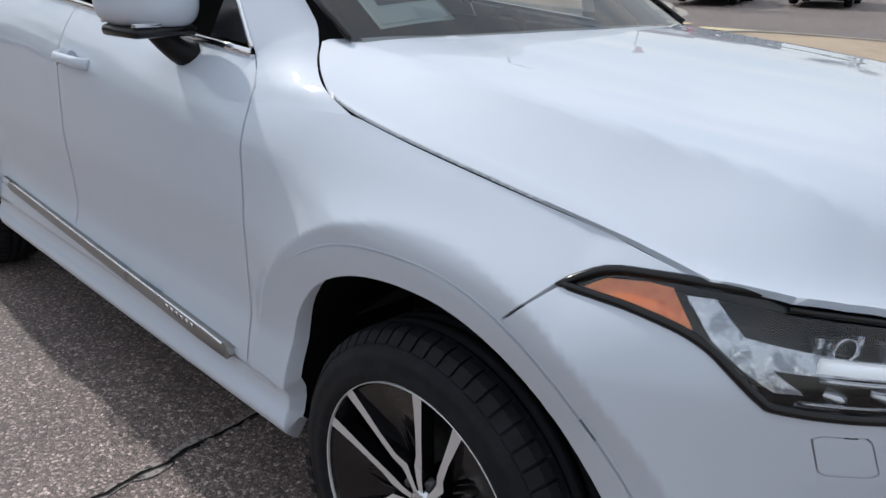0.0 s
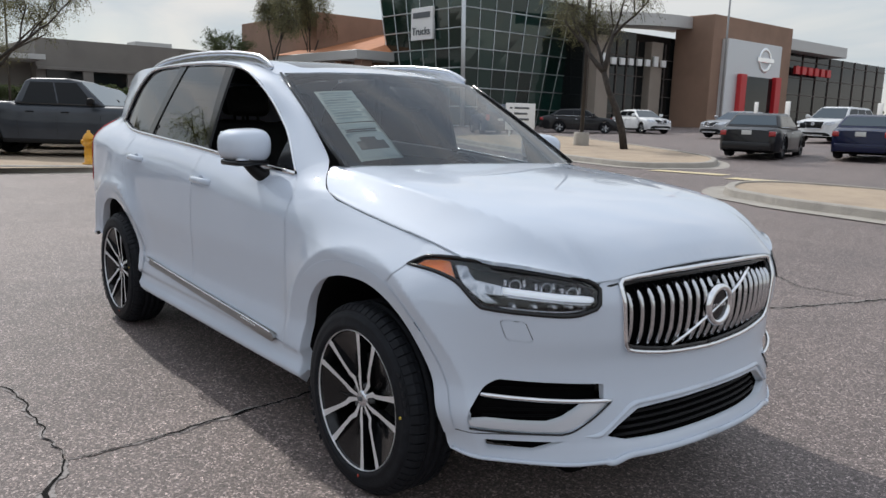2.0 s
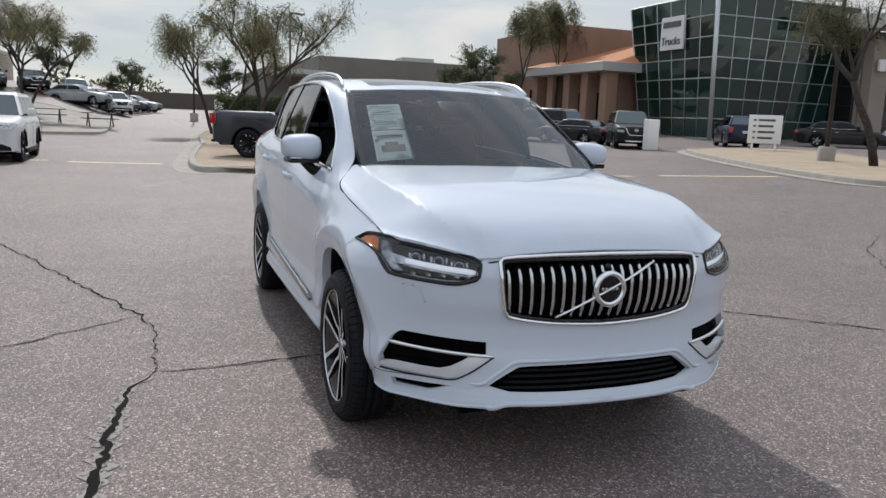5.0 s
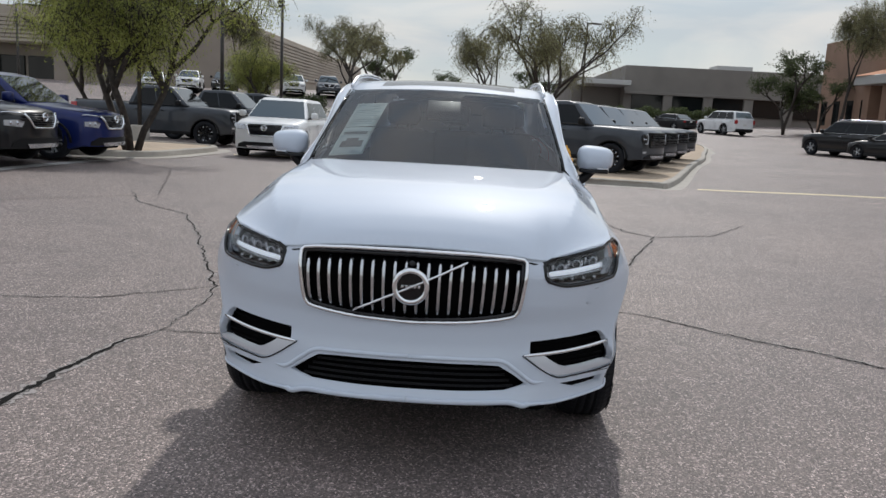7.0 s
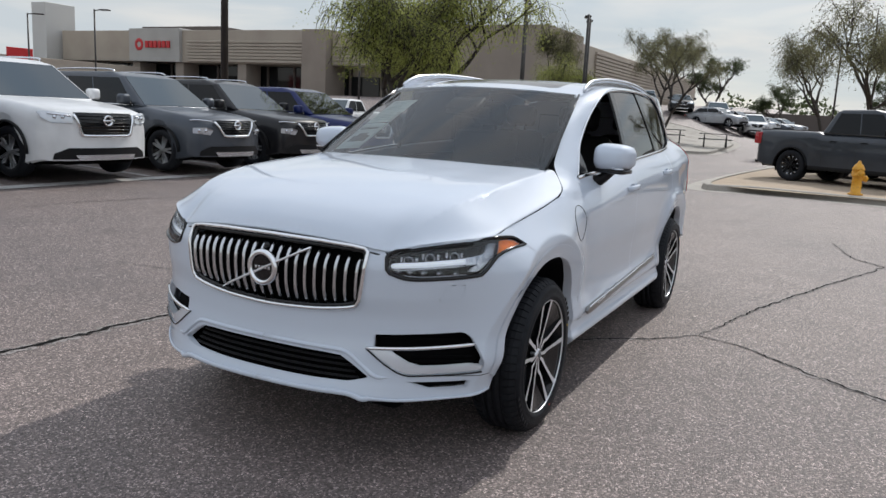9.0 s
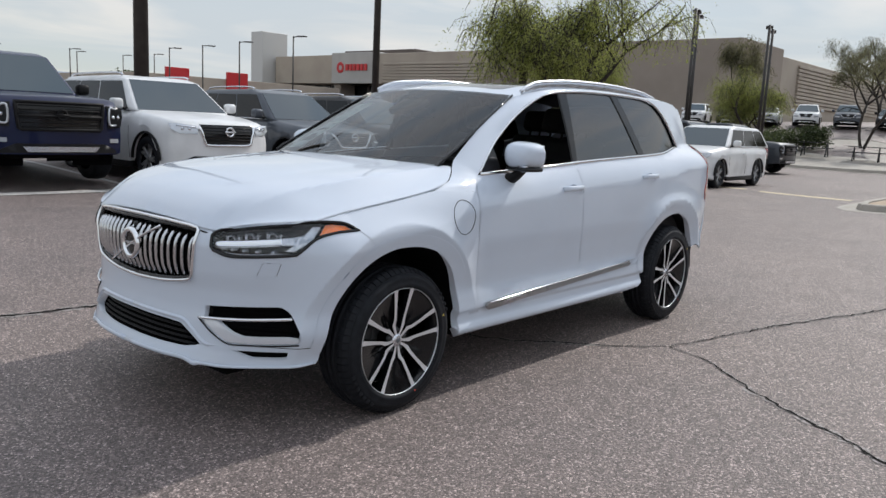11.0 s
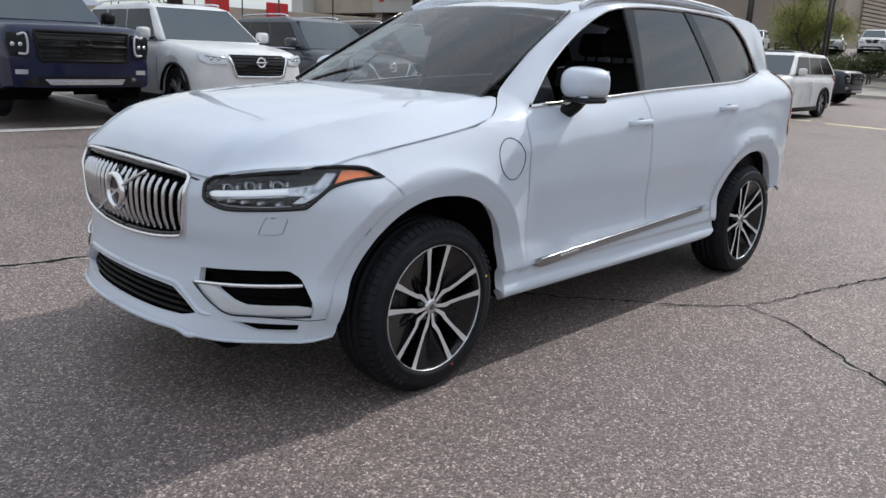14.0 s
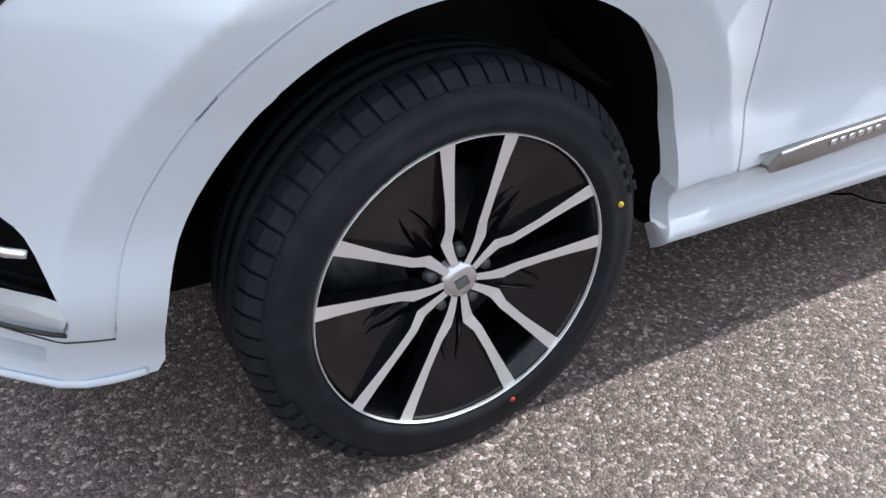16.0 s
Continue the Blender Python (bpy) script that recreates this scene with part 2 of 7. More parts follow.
def fine(poly, step):
    out = []
    for a, b in zip(poly, poly[1:] + poly[:1]):
        d = math.dist(a, b)
        if d < 1e-5:
            continue
        k = max(1, math.ceil(d / step))
        out += [(a[0] + (b[0] - a[0]) * i / k, a[1] + (b[1] - a[1]) * i / k) for i in range(k)]
    return out


def skin(bm, outline, surf, holes=(), step=.03, thick=.014, offset=0.0, core=(-1.6, 0, .75), keep=None):
    """A sheet panel: a flat outline with holes, filled, laid on surf(a, b), with folded edges of the given depth."""
    rims = [fine(list(outline), step)] + [fine(list(h), step) for h in holes]
    pts, edges = [], []
    for rim in rims:
        n0 = len(pts)
        pts += rim
        edges += [(n0 + i, n0 + (i + 1) % len(rim)) for i in range(len(rim))]
    a = np.array(pts)
    lo, hi = a.min(0), a.max(0)
    grid = []
    rows = int((hi[1] - lo[1]) / (step * .87)) + 1
    for j in range(rows):
        y = lo[1] + (j + .5) * step * .87
        for i in range(int((hi[0] - lo[0]) / step) + 2):
            grid.append((lo[0] + (i + .5 * (j % 2)) * step, y))
    grid = np.array(grid)
    ok = inside(rims[0], grid)
    for h in rims[1:]:
        ok &= ~inside(h, grid)
    grid = grid[ok]
    if len(grid):
        near = np.full(len(grid), 9.0)
        for k in range(0, len(a), 400):
            near = np.minimum(near, ((grid[:, None] - a[None, k:k + 400]) ** 2).sum(-1).min(1))
        grid = grid[near > (.55 * step) ** 2]
    from mathutils import geometry
    vs = [Vector(p) for p in pts] + [Vector(p) for p in grid]
    co, _, faces, _, _, _ = geometry.delaunay_2d_cdt(vs, edges, [], 0, 1e-7, False)
    flat = np.array([(c.x, c.y) for c in co])
    mid = np.array([flat[list(f)].mean(0) for f in faces])
    ok = inside(rims[0], mid)
    for h in rims[1:]:
        ok &= ~inside(h, mid)
    core = Vector(core)
    e = .006
    place, normal = [], []
    for p in flat:
        c = Vector(surf(*p))
        nx = (Vector(surf(p[0] + e, p[1])) - Vector(surf(p[0] - e, p[1]))).cross(Vector(surf(p[0], p[1] + e)) - Vector(surf(p[0], p[1] - e)))
        nx = nx.normalized() if nx.length > 1e-12 else Vector((0, 0, 1))
        if nx.dot(c - core) < 0:
            nx = -nx
        place.append(c + nx * offset)
        normal.append(nx)
    top = [None] * len(flat)
    order = []
    made = []
    for f, good in zip(faces, ok):
        if not good:
            continue
        f = list(f)
        n = (place[f[1]] - place[f[0]]).cross(place[f[2]] - place[f[0]])
        if n.dot(normal[f[0]]) < 0:
            f.reverse()
        for i in f:
            if top[i] is None:
                top[i] = bm.verts.new(place[i])
                order.append(i)
        try:
            made.append(bm.faces.new([top[i] for i in f]))
        except ValueError:
            pass
    if thick:
        low = {}
        where = {v: i for i, v in enumerate(top) if v is not None}
        border = [ed for ed in {ed for f in made for ed in f.edges} if len(ed.link_faces) == 1]
        for ed in border:
            loop = ed.link_loops[0]
            a0, b0 = loop.vert, loop.link_loop_next.vert
            for v in (a0, b0):
                if v not in low:
                    i = where[v]
                    low[v] = bm.verts.new(place[i] - normal[i] * thick)
            bm.faces.new((b0, a0, low[a0], low[b0]))
            ed.smooth = False
    if keep is not None:
        keep.extend(normal[i] for i in order)
        if thick:
            keep.extend(normal[where[v]] for v in low)
    return bm


def panel(name, outline, surf, mat, parent, label="", **k):
    """A skin as one mesh, shaded by the true normals of its surface."""
    true_normals = []
    ob = part(name, skin(bmesh.new(), outline, surf, keep=true_normals, **k), mat, parent, label)
    if len(true_normals) == len(ob.data.vertices):
        ob.data.normals_split_custom_set_from_vertices([tuple(n) for n in true_normals])
    return ob


def ribbon(bm, A, B, rows=6, bulge=0.0, core=(-1.6, 0, .75)):
    """A sheet between two lines of equal count, bowed outwards."""
    core = Vector(core)
    grid = []
    for i, (a, b) in enumerate(zip(A, B)):
        a, b = Vector(a), Vector(b)
        t = (Vector(A[min(i + 1, len(A) - 1)]) - Vector(A[max(i - 1, 0)]))
        n = t.cross(b - a)
        n = n.normalized() if n.length > 1e-9 else Vector((0, 0, 1))
        if n.dot(a - core) < 0:
            n = -n
        grid.append([bm.verts.new(a.lerp(b, k / rows) + n * (bulge * math.sin(math.pi * k / rows))) for k in range(rows + 1)])
    for g, h in zip(grid, grid[1:]):
        for k in range(rows):
            f = bm.faces.new((g[k], g[k + 1], h[k + 1], h[k]))
            f.normal_update()
            if f.normal.dot(f.calc_center_median() - core) < 0:
                f.normal_flip()
    return bm


def flipped(pts):
    return [(x, -y, z) for x, y, z in pts]


# ---- the white car: front axle over the origin, nose to +x ----
car = thing("suv_car", "white three-row SUV parked on cracked asphalt, front side windows down", "car")
NOSE, SPAN, POW = .30, 1.2, 2.35       # where the nose curve starts, its length across the panel plane, its squareness

side_w = graph([(-3.9, .895), (-3.4, .930), (-2.6, .950), (-1.5, .950), (-.5, .946), (.3, .942)])
belt_z = graph([(.85, .92), (.477, .983), (-.35, 1.114), (-.68, 1.165), (-.854, 1.176), (-1.365, 1.209), (-1.73, 1.233), (-2.42, 1.264), (-2.875, 1.285), (-3.25, 1.34), (-3.8, 1.37)])
belt_y = graph([(.6, .85), (.3, .862), (-.35, .874), (-.68, .838), (-.854, .840), (-1.37, .868), (-1.73, .872), (-2.42, .862), (-2.88, .842), (-3.25, .785), (-3.8, .67)])
tuck = graph([(.27, -.07), (.30, -.030), (.318, -.004), (.335, .010), (.352, .007), (.39, -.010), (.418, -.012), (.44, -.002), (.50, -.010), (.58, -.024), (.70, -.014), (.84, .002), (.95, .003), (1.2, -.004)])
nose_a = graph([(.25, .57), (.30, .622), (.325, .640), (.36, .632), (.40, .618), (.45, .606), (.5, .600), (.58, .588), (.65, .585), (.75, .600), (.85, .602), (.93, .575), (.97, .535), (1.02, .46)])


def flare(x, z):
    """How far the flank swells round the wheel openings: it rises to a crease and stays level inside it."""
    out = 0.0
    for hx in (0.0, -2.984):
        r = math.hypot(x - hx - .005, z - .36)
        ang = math.degrees(math.atan2(z - .36, x - hx))
        mask = step01(-35, 5, ang) if hx == 0 else step01(10, 55, ang)
        mask *= step01(182, 138, ang) if hx == 0 else step01(190, 165, ang)
        out += (.036 * min(1, max(0, (.80 - r) / .205)) ** 2.2 - .22 * max(0, .595 - r)) * mask * (.45 + .55 * step01(1.02, .90, z))
    return out


def side_base(x, z):
    w, zb, yb = side_w(x), belt_z(x), belt_y(x)
    zs = zb - .165
    if z <= zs:
        y = w + tuck(z)
    elif z <= zb:
        t = (z - zs) / (zb - zs)
        y = w + tuck(z) * (1 - t) - (w - yb) * (.25 * t + .75 * t ** 2.1)
    else:
        y = yb - (.27 + .05 * step01(-1.5, -.9, x)) * (z - zb) - .15 * (z - zb) ** 2 - .022 * step01(-1.3, -.85, x) * step01(0, .2, z - zb)
    return y


def side_y(x, z):
    y = side_base(x, z) + flare(x, z)
    if x < -3.45:
        y *= max(0.0, 1 - ((-3.45 - x) / .64) ** 2.6) ** .385
    return y


def nose_b(z):
    return side_base(NOSE, max(z, .44)) - .045 * step01(.50, .34, z)


def wrap(c, z):
    """The flank and nose as one sheet: c runs from 0 at the middle of the nose round the corner and back along the flank."""
    s, c = (1 if c >= 0 else -1), abs(c)
    if c >= SPAN:
        x = NOSE - (c - SPAN)
        return (x, s * side_y(x, z), z)
    th = .5 * math.pi * c / SPAN
    a, b = nose_a(z), nose_b(z)
    x, y = NOSE + a * max(0.0, math.cos(th)) ** (2 / POW), b * max(0.0, math.sin(th)) ** (2 / POW)
    return (x, s * (y + flare(x, z) * step01(.6, .85, y)), z)


def cx(x, z):
    if x <= NOSE:
        return (SPAN + NOSE - x, z)
    return (SPAN * 2 / math.pi * math.acos(min(1, ((x - NOSE) / nose_a(z)) ** (POW / 2))), z)


def cy(y, z):
    s, y = (1 if y >= 0 else -1), abs(y)
    return (s * SPAN * 2 / math.pi * math.asin(min(1, (y / nose_b(z)) ** (POW / 2))), z)


def mirrored(pts):
    return [(-a, b) for a, b in pts]


def wrap_at(c, z, lift=0.0):
    e = .003
    p = Vector(wrap(c, z))
    n = (Vector(wrap(c + e, z)) - Vector(wrap(c - e, z))).cross(Vector(wrap(c, z + e)) - Vector(wrap(c, z - e))).normalized()
    if n.dot(p - Vector((-1.6, 0, .75))) < 0:
        n = -n
    return tuple(p + n * lift)


hood_mid = graph([(-.7, 1.262), (-.35, 1.236), (0, 1.208), (.22, 1.187), (.47, 1.150), (.6, 1.116), (.70, 1.080), (.77, 1.040), (.815, 1.004), (.845, .966), (.88, .92)])
hood_ridge = graph([(-.55, .74), (-.34, .725), (0, .735), (.2, .73), (.5, .68), (.7, .60), (.85, .52)])
edge_x = graph([(0, .845), (.25, .843), (.42, .836), (.50, .825), (.552, .797), (.60, .775), (.68, .722), (.775, .638), (.84, .54), (.858, .48), (.872, .2), (.874, -.2), (.9, -.4)])
edge_z = graph([(0, .964), (.25, .958), (.42, .946), (.50, .934), (.552, .931), (.60, .947), (.68, .966), (.775, .983), (.856, .990)])


def hood_base(x, y):
    yr, ye = hood_ridge(x), .885
    zc = 1.056 - .158 * x
    zm = hood_mid(x)
    zr = zm - .042
    swell = .008 * step01(.75, .1, x)
    if y < yr:
        return zm - .042 * (y / yr) ** 2.4 + swell * step01(yr - .30, yr - .06, y)
    t = (y - yr) / (ye - yr)
    fade = step01(.62, .30, x)
    return zr + swell * max(0, 1 - t * 1.4) + (zc - zr) * (t * (.80 + .20 * t)) - .010 * fade * max(0, math.sin(math.pi * min(1, 1.2 * t))) ** .8


def hood_z(x, y):
    y = abs(y)
    z = hood_base(x, y)
    if y < .885:
        ex = edge_x(min(y, .858))
        near = math.exp(-((ex - x) / .12) ** 2)
        z += (edge_z(y) - hood_base(ex, y)) * near * step01(.885, .845, y)
    return z


def hood_surf(x, y):
    return (x, y, hood_z(x, y))


def shield_z(x, y):
    d = -.27 - .37 * y * y - x
    return 1.212 + .55 * d - .035 * d * d


def shield_surf(x, y):
    return (x, y, shield_z(x, y))


roof_mid = graph([(-1.05, 1.645), (-1.3, 1.692), (-1.6, 1.732), (-2.0, 1.755), (-2.5, 1.757), (-3.1, 1.735), (-3.6, 1.68), (-3.9, 1.64)])


def roof_surf(x, y):
    return (x, y, roof_mid(x) - (.036 + .026 * step01(-1.7, -1.2, x)) * (abs(y) / .65) ** 2.2)


def arch(hx, grow, a0, a1, n=28):
    """Points of a wheel opening in side view; grow widens it; angles from the front, upwards. The side towards the doors is squarer."""
    out = []
    for k in range(n + 1):
        a = radians(a0 + (a1 - a0) * k / n)
        c, q = math.cos(a), math.sin(a)
        door = c < 0 if hx == 0 else c > 0
        rx, rz, e = .460 + grow * (1.25 if door else 1), .482 + grow * .92, 2.45 if door else 2.0
        k_ = (abs(c) ** e + abs(q) ** e) ** (-1 / e)
        out.append((hx + (.012 if hx == 0 else -.004) + rx * c * k_, .36 + rz * q * k_))
    return out


dlo_top = smooth_line([(-.70, 1.185), (-.815, 1.280), (-.96, 1.390), (-1.14, 1.515), (-1.32, 1.608), (-1.50, 1.662), (-1.78, 1.69), (-2.1, 1.70), (-2.562, 1.698), (-2.80, 1.685), (-2.93, 1.655), (-3.06, 1.575), (-3.157, 1.47), (-3.25, 1.352)], 6)
dlo_low = [(x, belt_z(x) + .006) for x in np.linspace(-3.25, -.70, 24)]


def dlo_z(x):
    for a, b in zip(dlo_top, dlo_top[1:]):
        if b[0] <= x <= a[0]:
            return a[1] + (b[1] - a[1]) * (x - a[0]) / (b[0] - a[0])
    return 1.35


DOOR_FRONT = smooth_line([(-.685, 1.172), (-.612, 1.115), (-.582, 1.03), (-.578, .87), (-.592, .66), (-.600, .54), (-.602, .444)], 5)
DOOR_SPLIT = smooth_line([(-1.612, 1.226), (-1.625, 1.0), (-1.655, .70), (-1.685, .55), (-1.70, .482)], 5)
DOOR_REAR = smooth_line([(-2.745, 1.279), (-2.765, 1.12), (-2.74, 1.0), (-2.62, .88), (-2.505, .72), (-2.455, .60), (-2.44, .53), (-2.435, .506)], 5)
GAP = .0035


def gapped(line, d):
    return [(x + d, z) for x, z in line]


def to_c(pts):
    return [cx(x, z) for x, z in pts]


def both(name, outline, mat, label="", surf=wrap, **k):
    """The same panel on both flanks."""
    made = []
    for s in (1, -1):
        o = outline if s == 1 else mirrored(outline)
        made.append(panel(name, o, surf, mat, car, label, **k))
    return made


# headlight outline, from the outer tip over the top to the inner end and back below
HL_TOP = smooth_line([cx(.285, .942), cx(.342, .974), cx(.42, .983), cx(.48, .984), cy(.80, .981), cy(.75, .975), cy(.645, .956), cy(.58, .937), cy(.552, .922)], 4)
HL_LOW = [cy(.543, .908), cy(.553, .861)] + smooth_line([cy(.565, .846), cy(.638, .826), cy(.75, .832), cy(.855, .843), cx(.585, .853), cx(.555, .878), cx(.515, .908), cx(.47, .926), cx(.40, .938), cx(.34, .941)], 4)
HL = HL_TOP + HL_LOW
# grille outline, half, from top middle down to bottom middle
GR_HALF = [cy(0.0001, .948), cy(.25, .945), cy(.40, .938), cy(.455, .932)] + smooth_line([cy(.468, .920), cy(.466, .84), cy(.452, .745), cy(.44, .712), cy(.41, .692), cy(.25, .668), cy(0.0001, .655)], 4)
GRILLE = GR_HALF + mirrored(GR_HALF[::-1])
INTAKE_H = [cy(.0001, .492), cy(.30, .491), cy(.378, .487), cy(.43, .457), cy(.502, .408), cy(.48, .400), cy(.415, .386), cy(.25, .383), cy(.0001, .382)]
INTAKE = INTAKE_H + mirrored(INTAKE_H[::-1])
FOG = [cy(.508, .586), cy(.66, .597), cy(.80, .607)] + smooth_line([cx(.630, .604), cx(.604, .575), cx(.588, .50), cx(.582, .455), cx(.590, .440)], 3) + [cy(.80, .434), cy(.70, .428), cy(.635, .427)] + [cy(.56, .468), cy(.478, .527), cy(.508, .534)]
SLOT = [cy(.640, .400), cy(.772, .402), cx(.618, .404), cx(.622, .370), cy(.80, .368), cy(.725, .368)]
TOWC = [cy(.772, .806), cy(.818, .809), cy(.826, .803), cy(.808, .748), cy(.799, .741), cy(.748, .736), cy(.740, .743), cy(.764, .799)]

# bumper: nose sheet from the headlights to the lip
side_edge = to_c([(.285, .938), (.262, .915), (.215, .868)]) + to_c([p for p in arch(0, .063, 62, 8, 44)]) + to_c([(.520, .418), (.474, .414), (.470, .38), (.473, .352), (.486, .334)])
low_edge = [cy(.86, .332), cy(.80, .328), cy(.70, .322), cy(.60, .317), cy(.505, .312), cy(.47, .318), cy(.42, .330), cy(.20, .330), cy(.0001, .330)]
top_edge = [cy(.47, .941), cy(.50, .933), cy(.532, .927), cy(.541, .918)] + HL_LOW
half = GR_HALF[3:][::-1] + top_edge + side_edge + low_edge
bumper_out = half + mirrored(half[::-1])
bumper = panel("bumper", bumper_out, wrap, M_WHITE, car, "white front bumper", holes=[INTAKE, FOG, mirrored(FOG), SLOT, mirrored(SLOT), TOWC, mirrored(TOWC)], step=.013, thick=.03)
for s in (1, -1):
    m = (lambda p: p) if s == 1 else mirrored
    cmid = np.mean(TOWC, 0)
    small = [tuple(cmid + (np.array(p) - cmid) * .93) for p in TOWC]
    panel("tow_cover", m(small), wrap, M_WHITE, bumper, step=.012, thick=.01)
    panel("tow_gap", m(TOWC), wrap, M_GROOVE, bumper, offset=-.012, step=.012, thick=0)
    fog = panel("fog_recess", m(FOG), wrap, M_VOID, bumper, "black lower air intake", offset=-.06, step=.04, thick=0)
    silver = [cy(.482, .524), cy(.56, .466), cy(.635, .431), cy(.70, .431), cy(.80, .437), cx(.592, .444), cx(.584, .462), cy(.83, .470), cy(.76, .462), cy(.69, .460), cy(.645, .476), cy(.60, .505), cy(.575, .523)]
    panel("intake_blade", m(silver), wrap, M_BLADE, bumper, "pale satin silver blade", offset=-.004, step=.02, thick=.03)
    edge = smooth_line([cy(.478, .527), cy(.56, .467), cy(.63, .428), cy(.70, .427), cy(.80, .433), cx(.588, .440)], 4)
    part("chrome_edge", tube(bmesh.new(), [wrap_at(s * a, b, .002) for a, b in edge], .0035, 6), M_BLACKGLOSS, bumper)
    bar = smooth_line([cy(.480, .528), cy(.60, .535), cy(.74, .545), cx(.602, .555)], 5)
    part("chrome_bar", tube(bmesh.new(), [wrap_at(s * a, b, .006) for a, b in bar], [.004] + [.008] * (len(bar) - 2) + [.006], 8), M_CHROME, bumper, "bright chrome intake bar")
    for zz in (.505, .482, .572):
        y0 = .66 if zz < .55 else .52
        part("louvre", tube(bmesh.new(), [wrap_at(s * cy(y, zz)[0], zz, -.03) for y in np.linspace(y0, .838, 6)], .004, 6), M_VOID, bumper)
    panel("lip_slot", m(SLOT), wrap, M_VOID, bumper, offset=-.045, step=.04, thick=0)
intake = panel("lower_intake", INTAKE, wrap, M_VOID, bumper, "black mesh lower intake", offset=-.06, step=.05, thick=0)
for zz in (.400, .422, .444, .466):
    lim = .455 - (zz - .400) * .9
    part("intake_slat", tube(bmesh.new(), [wrap_at(cy(y, zz)[0], zz, -.032) for y in np.linspace(-lim, lim, 21)], .0055, 6), M_BLACKTRIM, intake)
# raised frame round the intake and the skid line below
lipline = smooth_line([cy(.0001, .338), cy(.30, .338), cy(.425, .338), cy(.485, .322), cy(.52, .326), cy(.62, .324), cy(.75, .331), cy(.85, .338), cx(.50, .342)], 5)
for s in (1, -1):
    part("lip_edge", tube(bmesh.new(), [wrap_at(s * a, b, .004) for a, b in lipline], [.011 if k < 20 else .006 for k in range(len(lipline))], 8, flat=(.8, 1.1)), M_WHITE, bumper)
    crease = smooth_line([cy(.66, .424), cy(.76, .426), cx(.62, .424), cx(.54, .420), cx(.478, .416)], 6)
    part("bumper_groove", tube(bmesh.new(), [wrap_at(s * a, b, .0003) for a, b in crease], .0016, 6), M_GROOVE, bumper)
brow = smooth_line([cy(.0001, .511), cy(.30, .510), cy(.395, .505), cy(.45, .470), cy(.520, .418), cy(.575, .414), cy(.64, .418)], 5)
for s in (1, -1):
    part("bumper_ridge", tube(bmesh.new(), [wrap_at(s * a, b, -.004) for a, b in brow], [.013] * 22 + [.011, .009, .007, .005, .004, .003, .002, .002, .002][:len(brow) - 22], 10, flat=(1, .75)), M_WHITE, bumper)

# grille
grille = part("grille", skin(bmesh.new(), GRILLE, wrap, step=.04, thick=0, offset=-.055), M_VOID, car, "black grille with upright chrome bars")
ring = [wrap_at(a, b, .004) for a, b in fine(GRILLE, .02)]
part("grille_frame", tube(bmesh.new(), ring, .0085, 10, closed=True, flat=(1.0, 1.0)), M_CHROME, grille, "chrome grille surround")
ring = [wrap_at(a * .972, .80 + (b - .80) * .945, -.012) for a, b in fine(GRILLE, .02)]
part("inner_frame", tube(bmesh.new(), ring, .010, 8, closed=True), M_BLACKGLOSS, grille)
for k in range(20):
    y = -.44 + .88 * k / 19
    zt = .921 - .022 * (abs(y) / .46) ** 3
    zl = .674 + .030 * (abs(y) / .44) ** 2
    line = [(z, -.030 + .024 * max(0.0, math.sin(math.pi * (z - zl) / (zt - zl))) ** .5) for z in np.linspace(zl, zt, 12)]
    pts = [wrap_at(cy(y * (1.0 - .03 * (zt - z) / (zt - zl)), z)[0], z, l) for z, l in line]
    part("grille_bar", tube(bmesh.new(), pts, .0092, 8, flat=(.95, 1.4)), M_GRILLE, grille)
diag = [wrap_at(cy(y, z)[0], z, .005) for y, z in zip(np.linspace(-.235, .225, 14), np.linspace(.695, .915, 14))]
part("diagonal_bar", tube(bmesh.new(), diag, .010, 6, flat=(1, .6)), M_CHROME, grille, "slanting chrome bar")
bx = wrap(0, .81)[0]
badge = part("badge", lathe(bmesh.new(), [(.052, -.02), (.075, -.02), (.078, .0), (.075, .014), (.062, .018), (.055, .012), (.054, .004)], 40, "x", (bx + .004, 0, .810)), M_CHROME, grille, "round chrome badge ring")
part("badge_disc", lathe(bmesh.new(), [(.0005, .006), (.055, .004)], 36, "x", (bx + .004, 0, .810)), M_BLACKGLOSS, badge)
bm = bmesh.new()
for k in range(5):
    y = -.034 + .017 * k
    box(bm, bx + .010, y - .0055, .804, bx + .0125, y + .0055, .816, .001)
part("badge_mark", bm, M_SATIN, badge)
part("camera_eye", lathe(bmesh.new(), [(.0005, .012), (.010, .012), (.014, .0)], 16, "x", (wrap(0, .90)[0] - .01, 0.0, .900)), M_BLACKGLOSS, grille)

